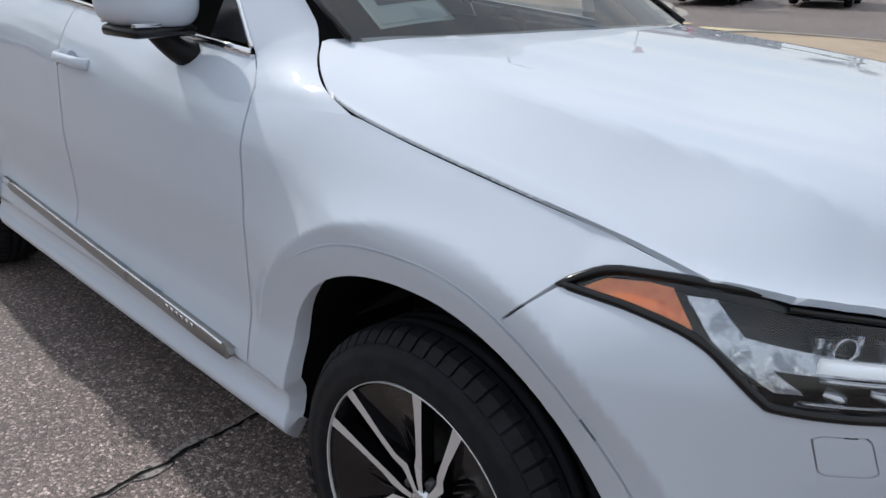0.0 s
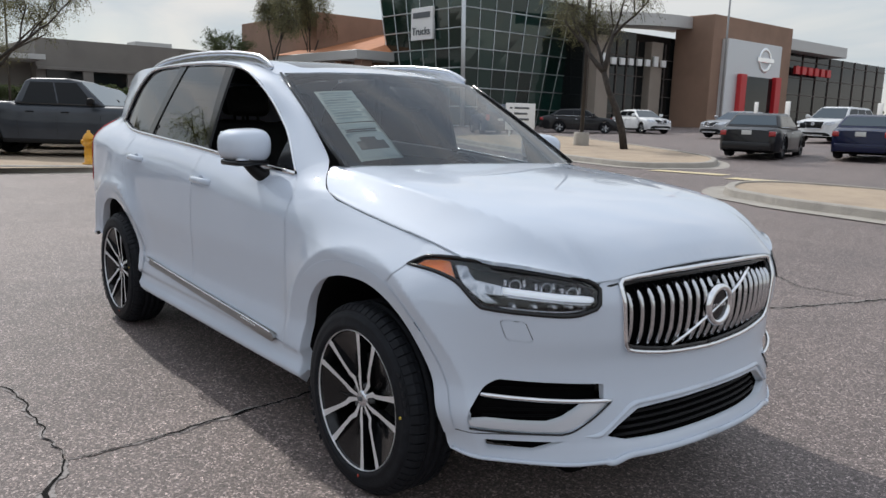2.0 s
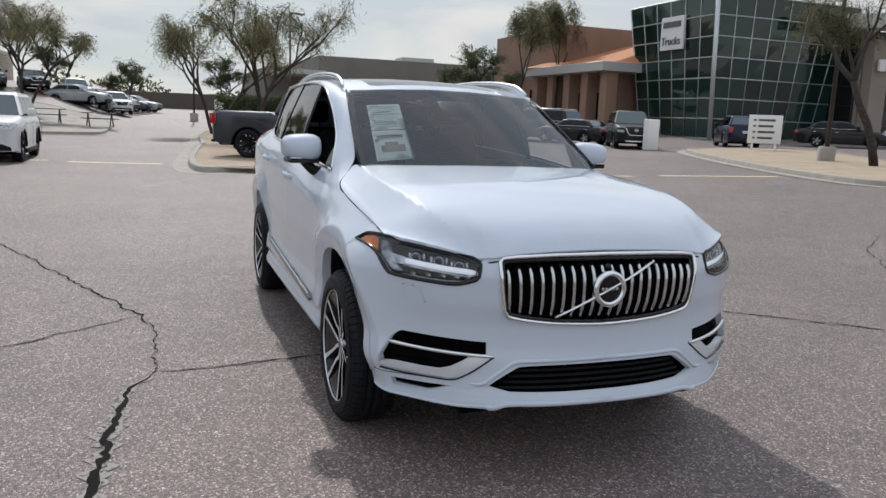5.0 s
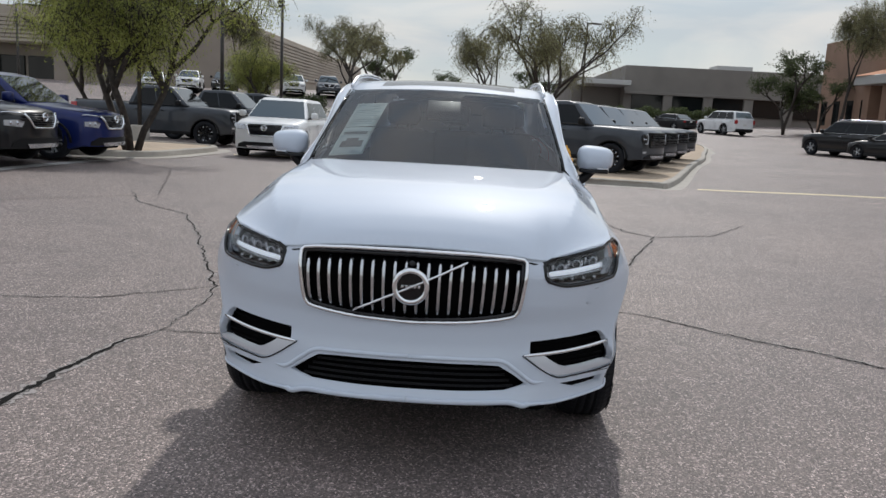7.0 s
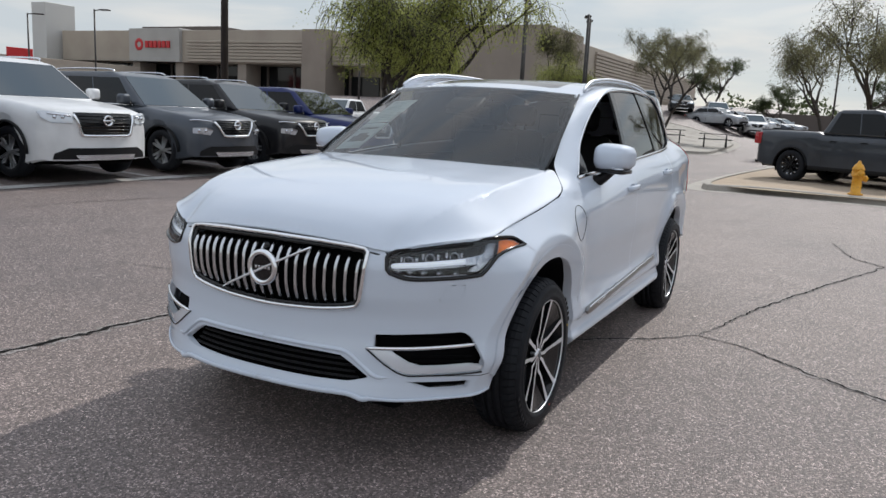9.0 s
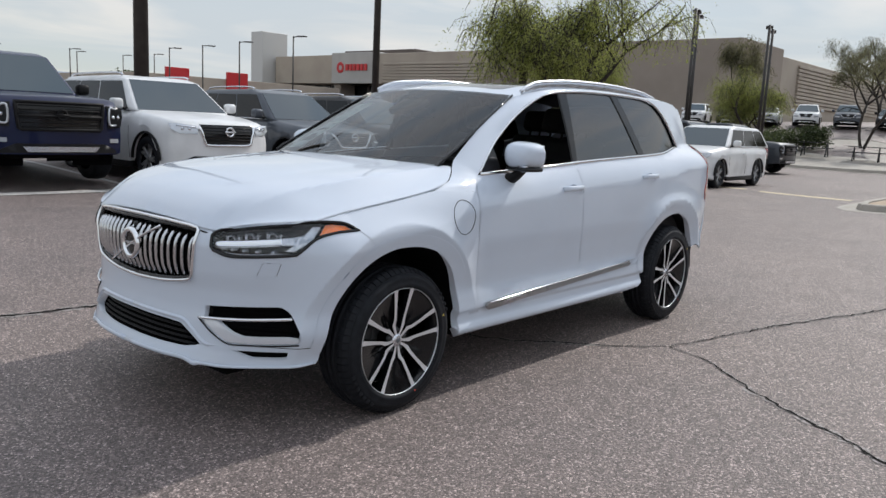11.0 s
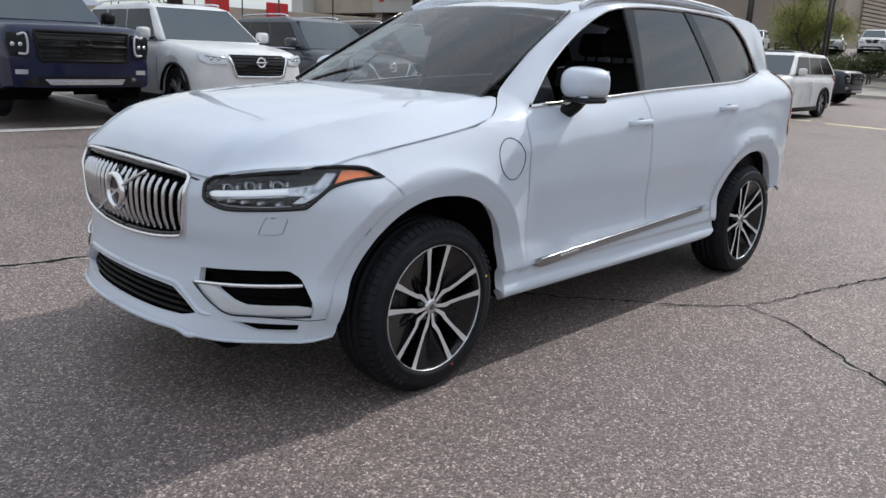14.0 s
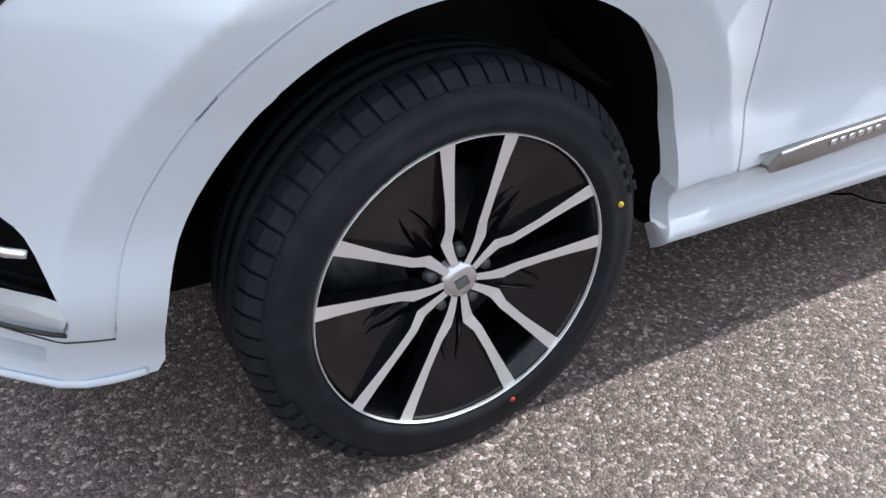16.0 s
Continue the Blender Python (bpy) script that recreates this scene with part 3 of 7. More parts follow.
# headlights
for s in (1, -1):
    m = (lambda p: p) if s == 1 else mirrored
    cmid = np.mean(HL, 0)
    lamp = panel("headlight", m(HL), wrap, M_LAMPDARK, car, "headlight with hammer-shaped white light guide", offset=-.06, step=.03, thick=0)
    rim = [wrap_at(s * a, b, -.001) for a, b in fine(HL, .02)]
    part("lamp_seal", tube(bmesh.new(), rim, .0075, 8, closed=True), M_BLACKGLOSS, lamp)
    def inner(pts, k=.975):
        return m([tuple(cmid + (np.array(p) - cmid) * (k, k * .965)) for p in pts])
    rim = [wrap_at(a, b, -.006) for a, b in fine(inner(HL, .963), .02)]
    part("lamp_edge", tube(bmesh.new(), rim, .0022, 6, closed=True), M_LAMPDARK, lamp)
    wall = fine(HL, .02)
    bmw = bmesh.new()
    A = [wrap_at(s * a, b, -.004) for a, b in wall + wall[:1]]
    B = [wrap_at(s * a, b, -.062) for a, b in wall + wall[:1]]
    part("lamp_wall", ribbon(bmw, A, B, 2), M_LAMPDARK, lamp)
    amber = [cx(.305, .945), cx(.345, .966), cx(.405, .974), cx(.440, .973), cx(.478, .937), cx(.497, .913), cx(.44, .932), cx(.37, .942)]
    panel("amber_reflector", m(amber), wrap, M_AMBER, lamp, "amber corner reflector", offset=-.006, step=.02, thick=.01)
    drl = [cx(.458, .971), cx(.495, .973), cx(.548, .931), cy(.79, .915), cy(.66, .899), cy(.560, .888), cy(.558, .866), cy(.66, .872), cy(.78, .887), cx(.592, .892), cx(.632, .860), cx(.600, .860), cx(.560, .886), cx(.512, .920)]
    panel("corner_reflector", m(drl), wrap, M_FACET, lamp, "faceted silver corner reflector", offset=-.020, step=.015, thick=.02)
    bar_ = smooth_line([cy(.815, .905), cy(.75, .897), cy(.66, .886), cy(.60, .880), cy(.566, .876)], 4)
    part("light_bar", tube(bmesh.new(), [wrap_at(s * a, b, -.016) for a, b in bar_], [.012] * (len(bar_) - 3) + [.011, .010, .007], 8, flat=(.5, 1)), M_DRL, lamp, "white light bar")
    part("light_guide_line", tube(bmesh.new(), [wrap_at(s * a, b, -.012) for a, b in smooth_line([cy(.82, .886), cy(.72, .874), cy(.62, .862), cy(.57, .860)], 4)], .004, 6), M_LAMPCHROME, lamp)
    for y, z in ((.625, .915), (.700, .932), (.775, .944)):
        pt = Vector(wrap_at(s * cy(y, z)[0], z, -.050))
        turn = Matrix.Translation(pt) @ Matrix.Rotation(s * radians(34 if y > .7 else 22), 4, "Z")
        bmc = lathe(bmesh.new(), [(.016, .030), (.019, .034), (.021, .030), (.022, .0)], 20, "x")
        bmesh.ops.transform(bmc, matrix=turn, verts=bmc.verts)
        module = part("lamp_module", bmc, M_LAMPCHROME, lamp, "chrome lamp bezel")
        bmc = lathe(bmesh.new(), [(.0005, .030), (.008, .027), (.014, .018), (.016, .010)], 20, "x")
        bmesh.ops.transform(bmc, matrix=turn, verts=bmc.verts)
        part("lamp_ball", bmc, M_BLACKGLOSS, module)
        for q in (-1, 1):
            bmc = bmesh.new()
            box(bmc, -.012, q * .031 - .006, -.016, .020, q * .031 + .006, .016, .003, m=turn)
            part("lamp_fin", bmc, M_LAMPCHROME, module)
    for y in (.595, .640, .690, .745, .80):
        pt = wrap_at(s * cy(y, .848)[0], .848, -.040)
        part("projector", lathe(bmesh.new(), [(.0005, .018), (.007, .016), (.012, .007), (.014, -.01)], 16, "x", pt), M_LAMPCHROME, lamp)
    part("lamp_sill", tube(bmesh.new(), [wrap_at(s * a, b, -.018) for a, b in smooth_line([cy(.575, .842), cy(.65, .834), cy(.75, .838), cy(.84, .848)], 5)], .0035, 6), M_LAMPCHROME, lamp)
    lens = panel("lens", m(HL), wrap, M_CLEAR, lamp, "clear lens", offset=-.003, step=.03, thick=0)
    lens.visible_shadow = False

# hood
ridge_edge = [(.482, .858), (.2, .869), (-.1, .874), (-.28, .870), (-.37, .855), (-.44, .826), (-.505, .785), (-.545, .748)]
hood_half = [(edge_x(y) - .002, y) for y in (.0001, .1, .2, .3, .4, .45, .5, .53, .552, .575, .60, .64, .68, .73, .775, .815)] + smooth_line(ridge_edge, 4) + [(-.50, .70), (-.42, .52), (-.36, .3), (-.335, .0001)]
hood_out = hood_half + [(x, -y) for x, y in hood_half[::-1]]
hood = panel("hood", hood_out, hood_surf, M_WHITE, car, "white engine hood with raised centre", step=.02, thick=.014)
# dark slit between hood and nose
slit = [(x - .006, y, hood_z(x, y) - .020) for x, y in hood_half[:16]]
for s in (1, -1):
    part("hood_seal", tube(bmesh.new(), [(x, s * y, z) for x, y, z in slit], [.010 if y < .45 else .0045 for _, y, _ in slit], 8), M_BLACKGLOSS, hood)

# fenders, doors, quarters
hood_cut = [(x - .004, hood_z(x, y) - .008) for x, y in smooth_line(ridge_edge[:4], 4)]
fender = to_c([(.470, .988), (.42, .987), (.342, .979), (.300, .957), (.277, .940)]) + to_c([(.255, .915), (.208, .868)]) + to_c(arch(0, .064, 62, 170.5, 28)) + to_c([(-.525, .442), (-.597, .443)]) + to_c([p for p in gapped(DOOR_FRONT[::-1], GAP) if p[1] < 1.080]) + to_c([(-.598 + GAP, 1.088), (-.44, 1.094), (-.28, 1.100)])
fender += to_c(hood_cut[::-1][1:])
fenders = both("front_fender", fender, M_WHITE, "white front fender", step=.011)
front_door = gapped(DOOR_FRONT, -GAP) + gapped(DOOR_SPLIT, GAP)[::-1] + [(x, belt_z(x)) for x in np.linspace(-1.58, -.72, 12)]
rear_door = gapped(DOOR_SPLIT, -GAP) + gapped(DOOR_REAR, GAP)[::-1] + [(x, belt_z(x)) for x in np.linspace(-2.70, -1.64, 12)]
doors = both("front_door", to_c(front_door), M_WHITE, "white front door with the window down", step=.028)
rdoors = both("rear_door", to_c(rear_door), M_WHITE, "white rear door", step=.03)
dl = [p for p in dlo_top if p[0] < -2.86]
tail_edge = [(-3.56, .53), (-3.66, .50), (-3.79, .50), (-3.815, .56), (-3.815, 1.0), (-3.80, 1.15), (-3.745, 1.30), (-3.64, 1.50), (-3.54, 1.63), (-3.40, 1.675), (-3.2, 1.693), (-2.86, 1.698)]
quarter = gapped(DOOR_REAR, -GAP)[:-1] + arch(-2.984, .0632, 18, 158, 34) + tail_edge + [(x - .004, z + .004) for x, z in dl] + [(x, belt_z(x)) for x in np.linspace(-3.25, -2.78, 6)]
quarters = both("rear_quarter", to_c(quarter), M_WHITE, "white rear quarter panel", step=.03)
for hx, nm in ((0.0, "front"), (-2.984, "rear")):
    lo = 6.5 if hx == 0 else 10
    hi = 170.5 if hx == 0 else 158
    band = to_c(arch(hx, .062, lo, hi, 40) + arch(hx, 0, hi, lo - 3, 40))
    both("arch_trim", band, M_WHITE, "white wheel-arch trim", step=.02, offset=.005, thick=.05)
for s in (1, -1):
    joint = [wrap_at(s * a, b, -.0085) for a, b in to_c(arch(0, .0625, 168, 9, 60))]
    part("arch_joint", tube(bmesh.new(), joint, .0095, 8), M_WHITE, car)
rocker = [(-.445, .437), (-.60, .440), (-.68, .432), (-1.2, .449), (-1.7, .470), (-2.30, .497), (-2.435, .500), (-2.505, .44), (-2.515, .36), (-2.46, .335), (-2.30, .316), (-1.5, .312), (-.9, .312), (-.52, .313), (-.465, .306), (-.436, .303), (-.440, .330), (-.445, .360), (-.446, .400)]
both("rocker_panel", to_c(rocker), M_WHITE, "white sill", step=.022, thick=.05)
strip = smooth_line([(-.665, .448), (-.70, .466), (-.80, .472), (-2.27, .532), (-2.315, .534)], 5) + [(-2.33, .512), (-2.30, .500)] + smooth_line([(-2.2, .497), (-1.2, .453), (-.74, .433), (-.68, .436)], 5)
strips = both("side_strip", to_c(strip), M_STRIP, "satin grey metal lower door strip", step=.025, offset=.016, thick=.016)
for s, st in zip((1, -1), strips):
    up = [cx(x, z) for x, z in [(-.70, .464), (-.82, .470), (-1.5, .498), (-2.30, .531)]]
    part("strip_edge", tube(bmesh.new(), [wrap_at(s * a, b, .018) for a, b in fine(up, .1)[:-12]], .004, 6), M_CHROME, st)
    bm = bmesh.new()
    for k in range(6):
        p = wrap_at(s * cx(-.86 - .028 * k, .458 + .0012 * k)[0], .458 + .0012 * k, .0165)
        box(bm, -.009, -.0012, -.007, .009, .0012, .007, 0, m=Matrix.Translation(p))
    part("strip_lettering", bm, M_CHROME, st)

# door handles, charge flap
for s, dd in ((1, doors[0]), (-1, doors[1]), (1, rdoors[0]), (-1, rdoors[1])):
    hx, hz = (-1.50, 1.081) if dd in doors else (-2.53, 1.135)
    y = side_y(hx, hz)
    bm = bmesh.new()
    pts = smooth_line([(hx + .105, s * (y - .004), hz - .006), (hx + .085, s * (y + .022), hz), (hx + .03, s * (y + .032), hz + .003), (hx - .05, s * (y + .030), hz + .004), (hx - .09, s * (y + .018), hz + .002), (hx - .105, s * (y - .006), hz)], 4)
    part("handle", tube(bm, pts, .0165, 10, flat=(.55, 1)), M_WHITE, dd, "white pull handle")
    bm = lathe(bmesh.new(), [(.002, .0), (.030, .002), (.040, .006)], 24, "y")
    for v in bm.verts:
        v.co = Vector((hx - .0 + v.co.x * 1.2, s * (y - .004 + abs(v.co.y) * .8), hz - .008 + v.co.z * .85))
    part("handle_cup", bm, M_WHITE, dd)
flap = [cx(-.450 + .088 * math.cos(a), .960 + .090 * math.sin(a)) for a in np.linspace(0, 2 * math.pi, 40)[:-1]]
part("charge_flap_gap", tube(bmesh.new(), [wrap_at(a, b, .0002) for a, b in flap], .0022, 6, closed=True), M_GROOVE, fenders[0], "thin round gap of the charge flap")

# windows
front_win = [p for p in dlo_top if p[0] > -1.56] + [(-1.60, dlo_z(-1.60)), (-1.615, 1.232)] + [(x, belt_z(x) + .006) for x in np.linspace(-1.58, -.74, 10)]
rear_win = [(x, dlo_z(x) - .004) for x in np.linspace(-1.69, -2.27, 12)] + [(-2.515, belt_z(-2.515) + .008)] + [(x, belt_z(x) + .008) for x in np.linspace(-2.45, -1.66, 9)]
q_win = [(x, dlo_z(x) - .004) for x in np.linspace(-2.35, -2.90, 8)] + [p for p in dlo_top if p[0] < -2.92] + [(x, belt_z(x) + .01) for x in np.linspace(-3.20, -2.60, 7)]
both("rear_window", to_c(rear_win), M_TINT, "dark tinted rear door glass", offset=-.012, step=.06, thick=.004)
both("quarter_window", to_c(q_win), M_TINT, "dark tinted quarter glass", offset=-.012, step=.06, thick=.004)
for nm, o in (("centre_pillar", [(-1.60, dlo_z(-1.60)), (-1.695, dlo_z(-1.69)), (-1.655, belt_z(-1.65)), (-1.61, belt_z(-1.6))]), ("window_divider", [(-2.265, dlo_z(-2.27)), (-2.355, dlo_z(-2.35)), (-2.60, belt_z(-2.6) + .005), (-2.51, belt_z(-2.51) + .005)]), ("mirror_sail", [(-.71, 1.195), (-.885, 1.355), (-.895, 1.195)])):
    both(nm, to_c(o), M_BLACKGLOSS, "gloss black " + nm.replace("_", " "), offset=-.006, step=.05)
for s in (1, -1):
    low = [wrap_at(s * cx(x, z)[0], z, .002) for x, z in dlo_low]
    part("window_trim", tube(bmesh.new(), low, .0095, 8, flat=(.7, 1.15)), M_CHROME, car, "chrome lower window trim")
    top = [wrap_at(s * cx(x, z)[0], z, .001) for x, z in dlo_top]
    part("window_trim", tube(bmesh.new(), top, .008, 8, flat=(.8, 1)), M_CHROME, car, "chrome upper window trim")

# windshield, roof, pillars
sh_half = [(-.30, .0001), (-.335, .3), (-.40, .52), (-.455, .70), (-.475, .722), (-.60, .714), (-.85, .682), (-1.05, .655), (-1.19, .634), (-1.222, .615), (-1.19, .5), (-1.14, .25), (-1.125, .0001)]
shield = panel("windshield", sh_half + [(x, -y) for x, y in sh_half[::-1]], shield_surf, M_WINDSHIELD, car, "large windshield with paper sheets behind it", step=.03, thick=.004)
shield.visible_shadow = False
band = [(-1.05, .0001), (-1.05, .10), (-1.10, .13), (-1.125, .3), (-1.15, .5), (-1.17, .60), (-1.225, .612), (-1.19, .5), (-1.14, .25), (-1.127, .0001)]
part("shade_band", skin(bmesh.new(), band + [(x, -y) for x, y in band[::-1]], shield_surf, step=.06, thick=0, offset=-.006), M_BLACKGLOSS, shield)
bmx = bmesh.new()
box(bmx, -.06, -.11, -.03, .10, .11, .015, .012, m=Matrix.Translation((-.98, 0, shield_z(-.98, 0) - .03)) @ Matrix.Rotation(radians(28), 4, "Y"))
part("sensor_box", bmx, M_BLACKTRIM, shield, "black sensor housing")
for s in (1, -1):
    edge = [(-.46, .695), (-.475, .722), (-.60, .714), (-.85, .682), (-1.05, .655), (-1.19, .634), (-1.21, .60), (-1.04, .625), (-.85, .655), (-.60, .685)]
    part("frit", skin(bmesh.new(), [(x, s * y) for x, y in edge], shield_surf, step=.06, thick=0, offset=-.006), M_BLACKGLOSS, shield)
    tubepts = [(x, s * y, shield_z(x, y) + .007) for x, y in [(-.475, .728), (-.60, .720), (-.85, .688), (-1.05, .661), (-1.215, .638)]]
    part("shield_trim", tube(bmesh.new(), tubepts, .007, 6), M_BLACKGLOSS, shield)
cowl = [(-.26, .0001), (-.29, .3), (-.36, .52), (-.43, .70), (-.52, .74), (-.47, .70), (-.42, .52), (-.35, .3), (-.315, .0001)]
part("cowl_strip", skin(bmesh.new(), cowl + [(x, -y) for x, y in cowl[::-1]], lambda x, y: (x, y, 1.185), step=.06, thick=.0), M_BLACKTRIM, shield)
roof_half = [(-1.132, .0001), (-1.148, .25), (-1.198, .5), (-1.232, .612), (-1.26, .63), (-1.6, .642), (-2.2, .645), (-3.0, .625), (-3.40, .58), (-3.52, .55), (-3.60, .0001)]
glass_half = [(-1.30, .0001), (-1.32, .40), (-1.36, .45), (-2.55, .45), (-2.60, .42), (-2.61, .0001)]
glass_roof = glass_half + [(x, -y) for x, y in glass_half[::-1]]
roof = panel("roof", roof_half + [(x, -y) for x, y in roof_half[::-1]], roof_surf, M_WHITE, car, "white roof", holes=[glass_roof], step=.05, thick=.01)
panel("sunroof", glass_roof, roof_surf, M_BLACKGLOSS, roof, "dark panoramic glass", offset=-.002, step=.08, thick=.006)
# pillar strip from fender top over the door openings to the tail
lineA = smooth_line([(-.28, .874, 1.100), (-.375, .858, hood_z(-.37, .855) - .003), (-.445, .829, hood_z(-.44, .826) - .003), (-.51, .788, hood_z(-.505, .785) - .003), (-.552, .752, 1.216), (-.62, .722, 1.27), (-.85, .690, shield_z(-.85, .688)), (-1.05, .663, shield_z(-1.05, .66)), (-1.24, .635, roof_surf(-1.24, .635)[2]), (-1.6, .645, roof_surf(-1.6, .645)[2]), (-2.2, .648, roof_surf(-2.2, .648)[2]), (-2.86, .635, roof_surf(-2.9, .635)[2]), (-3.22, .605, roof_surf(-3.25, .6)[2]), (-3.54, .555, roof_surf(-3.56, .55)[2])], 6)
B = [(-.598, 1.088), (-.605, 1.112), (-.625, 1.130), (-.65, 1.150), (-.682, 1.174), (-.725, 1.210), (-.96, 1.396), (-1.14, 1.521), (-1.32, 1.614), (-1.60, 1.686), (-2.1, 1.706), (-2.86, 1.694), (-3.25, 1.692), (-3.54, 1.63)]
lineB = smooth_line([(x, side_y(x, z), z) for x, z in B], 6)


def pillar_sheet(s, rows=10):
    bm = bmesh.new()
    grid = []
    base = [Vector(wrap_at(cx(-.28 + (-.598 + .28) * k / rows, 1.100 - .012 * k / rows)[0], 1.100 - .012 * k / rows)) for k in range(rows + 1)]
    for i, (a, b) in enumerate(zip(lineA, lineB)):
        a, b = Vector(a), Vector(b)
        t = Vector(lineA[min(i + 1, len(lineA) - 1)]) - Vector(lineA[max(i - 1, 0)])
        n = t.cross(b - a).normalized()
        if n.dot(a - Vector((-1.6, 0, .75))) < 0:
            n = -n
        grow = step01(0, 22, i)
        ring = []
        for k in range(rows + 1):
            u = k / rows
            p = a.lerp(b, u) + n * (.007 * grow * math.sin(math.pi * u))
            if i < 16:
                p += (base[k] - Vector(lineA[0]).lerp(Vector(lineB[0]), u)) * (1 - step01(0, 16, i))
            ring.append(bm.verts.new((p.x, s * p.y, p.z)))
        grid.append(ring)
    for g, h in zip(grid, grid[1:]):
        for k in range(rows):
            bm.faces.new((g[k], g[k + 1], h[k + 1], h[k]) if s < 0 else (g[k], h[k], h[k + 1], g[k + 1]))
    bmesh.ops.recalc_face_normals(bm, faces=bm.faces)
    up = sum((f.normal for f in bm.faces), Vector())
    if up.z < 0:
        bmesh.ops.reverse_faces(bm, faces=bm.faces)
    return bm


for s in (1, -1):
    A2, B2 = (lineA, lineB) if s == 1 else (flipped(lineA), flipped(lineB))
    part("roof_pillar", pillar_sheet(s), M_WHITE, car, "white windshield pillar and roof side")
    rail = smooth_line([(-1.30, .642, 1.662), (-1.38, .638, 1.698), (-1.52, .634, 1.731), (-1.9, .630, 1.760), (-2.4, .625, 1.767), (-2.85, .615, 1.750), (-3.08, .607, 1.723), (-3.17, .602, 1.702)], 6)
    part("roof_rail", tube(bmesh.new(), [(x, s * y, z) for x, y, z in rail], .014, 10, flat=(.8, 1)), M_SATIN, car, "bright metal roof rail")
    part("rail_base", ribbon(bmesh.new(), [(x, s * (y - .004), z) for x, y, z in rail], [(x, s * (y - .004), min(z, roof_surf(x, .65)[2] - .005)) for x, y, z in rail], 2, .004), M_SATIN, car)

# mirrors
def mirror_shell(s):
    bm = bmesh.new()
    bmesh.ops.create_uvsphere(bm, u_segments=32, v_segments=20, radius=1)
    for v in bm.verts:
        x, y, z = v.co
        k = (abs(x) ** 2.6 + abs(y) ** 3.4 + abs(z) ** 3.0) ** (-1 / 3.0)
        x, y, z = x * k, y * k, z * k
        if x < -.25:
            x = -.25 + (x + .25) * .25
        z *= .95 - .10 * y
        v.co = (x * .118, s * (y * .112), z * .080)
    return bm


for s, dd in zip((1, -1), doors):
    at = Matrix.Translation((-.955, s * .965, 1.287)) @ Matrix.Rotation(s * radians(-10), 4, "Z")
    bm = mirror_shell(s)
    bmesh.ops.transform(bm, matrix=at, verts=bm.verts)
    shell = part("wing_mirror", bm, M_WHITE, dd, "white wing mirror on a black foot")
    bm = boxed(-.05, -.090, -.090, .085, .090, -.062, bevel=.012)
    bmesh.ops.transform(bm, matrix=at, verts=bm.verts)
    part("mirror_sill", bm, M_BLACKGLOSS, shell)
    bm = bmesh.new()
    tube(bm, smooth_line([(-.945, s * .955, 1.225), (-.94, s * .925, 1.185), (-.935, s * .89, 1.155), (-.93, s * .86, 1.145)], 4), [.040, .038, .037, .036, .036, .036, .037, .038, .039, .040, .042, .044, .046], 12, flat=(1, .8))
    part("mirror_foot", bm, M_BLACKTRIM, shell)
    bm = boxed(-.050, -.085, -.06, -.040, .085, .06, bevel=.002)
    bmesh.ops.transform(bm, matrix=at, verts=bm.verts)
    part("mirror_glass", bm, M_CHROME, shell)
    bm = boxed(.075, .02, -.064, .092, .09, -.054, bevel=.002) if s == 1 else boxed(.075, -.09, -.064, .092, -.02, -.054, bevel=.002)
    bmesh.ops.transform(bm, matrix=at, verts=bm.verts)
    part("indicator", bm, M_LAMPCHROME, shell)

# tail
def tail_surf(y, z):
    b = side_y(-3.45, z)
    return (-3.45 - .61 * max(0.0, 1 - (abs(y) / b) ** 2.6) ** .385 + max(0, z - 1.12) * .56, y, z)


half_tail = [(side_y(-3.45, z) * .885, z) for z in (.50, .6, .9, 1.1, 1.25, 1.4, 1.55, 1.62)] + [(.45, 1.66), (.0001, 1.67)]
tail = half_tail + [(-y, z) for y, z in half_tail[::-1]] + [(-.6, .46), (.6, .46)]
part("tailgate", skin(bmesh.new(), tail, tail_surf, step=.06), M_WHITE, car, "white tailgate")
back_glass = [(-.62, 1.20), (.62, 1.20), (.52, 1.52), (-.52, 1.52)]
part("back_window", skin(bmesh.new(), back_glass, tail_surf, step=.08, offset=.006), M_TINT, car, "dark back window")
for s, q in zip((1, -1), quarters):
    tl = [(-3.62, 1.34), (-3.69, 1.37), (-3.745, 1.29), (-3.80, 1.14), (-3.813, 1.0), (-3.813, .88), (-3.60, .92), (-3.57, 1.0), (-3.63, 1.08), (-3.615, 1.18)]
    o = to_c(tl)
    panel("tail_lamp", o if s == 1 else mirrored(o), wrap, M_TAIL, q, "tall red tail lamp", offset=.006, step=.05)
bm = bmesh.new()
box(bm, -3.77, -.53, 1.635, -3.50, .53, 1.660, .012)
part("spoiler", bm, M_WHITE, car)

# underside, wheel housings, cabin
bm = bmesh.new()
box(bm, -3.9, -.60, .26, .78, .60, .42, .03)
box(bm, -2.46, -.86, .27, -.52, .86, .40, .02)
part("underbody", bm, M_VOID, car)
for hx in (0.0, -2.984):
    for s in (1, -1):
        bm = bmesh.new()
        rim_ = arch(hx, .012, 0, 180, 24)
        A = [(x, s * (abs(wrap(*cx(x, max(z, .44)))[1]) - .03), z) for x, z in rim_]
        Bp = [(x, s * .52, z) for x, z in arch(hx, .03, 0, 180, 24)]
        ribbon(bm, A, Bp, 3, core=(hx, s * .7, .36))
        n = len(A)
        c = bm.verts.new((hx, s * .52, .36))
        ring = [bm.verts.new(p) for p in Bp]
        for a, b in zip(ring, ring[1:]):
            bm.faces.new((a, b, c))
        part("wheel_housing", bm, M_BLACKTRIM, car)

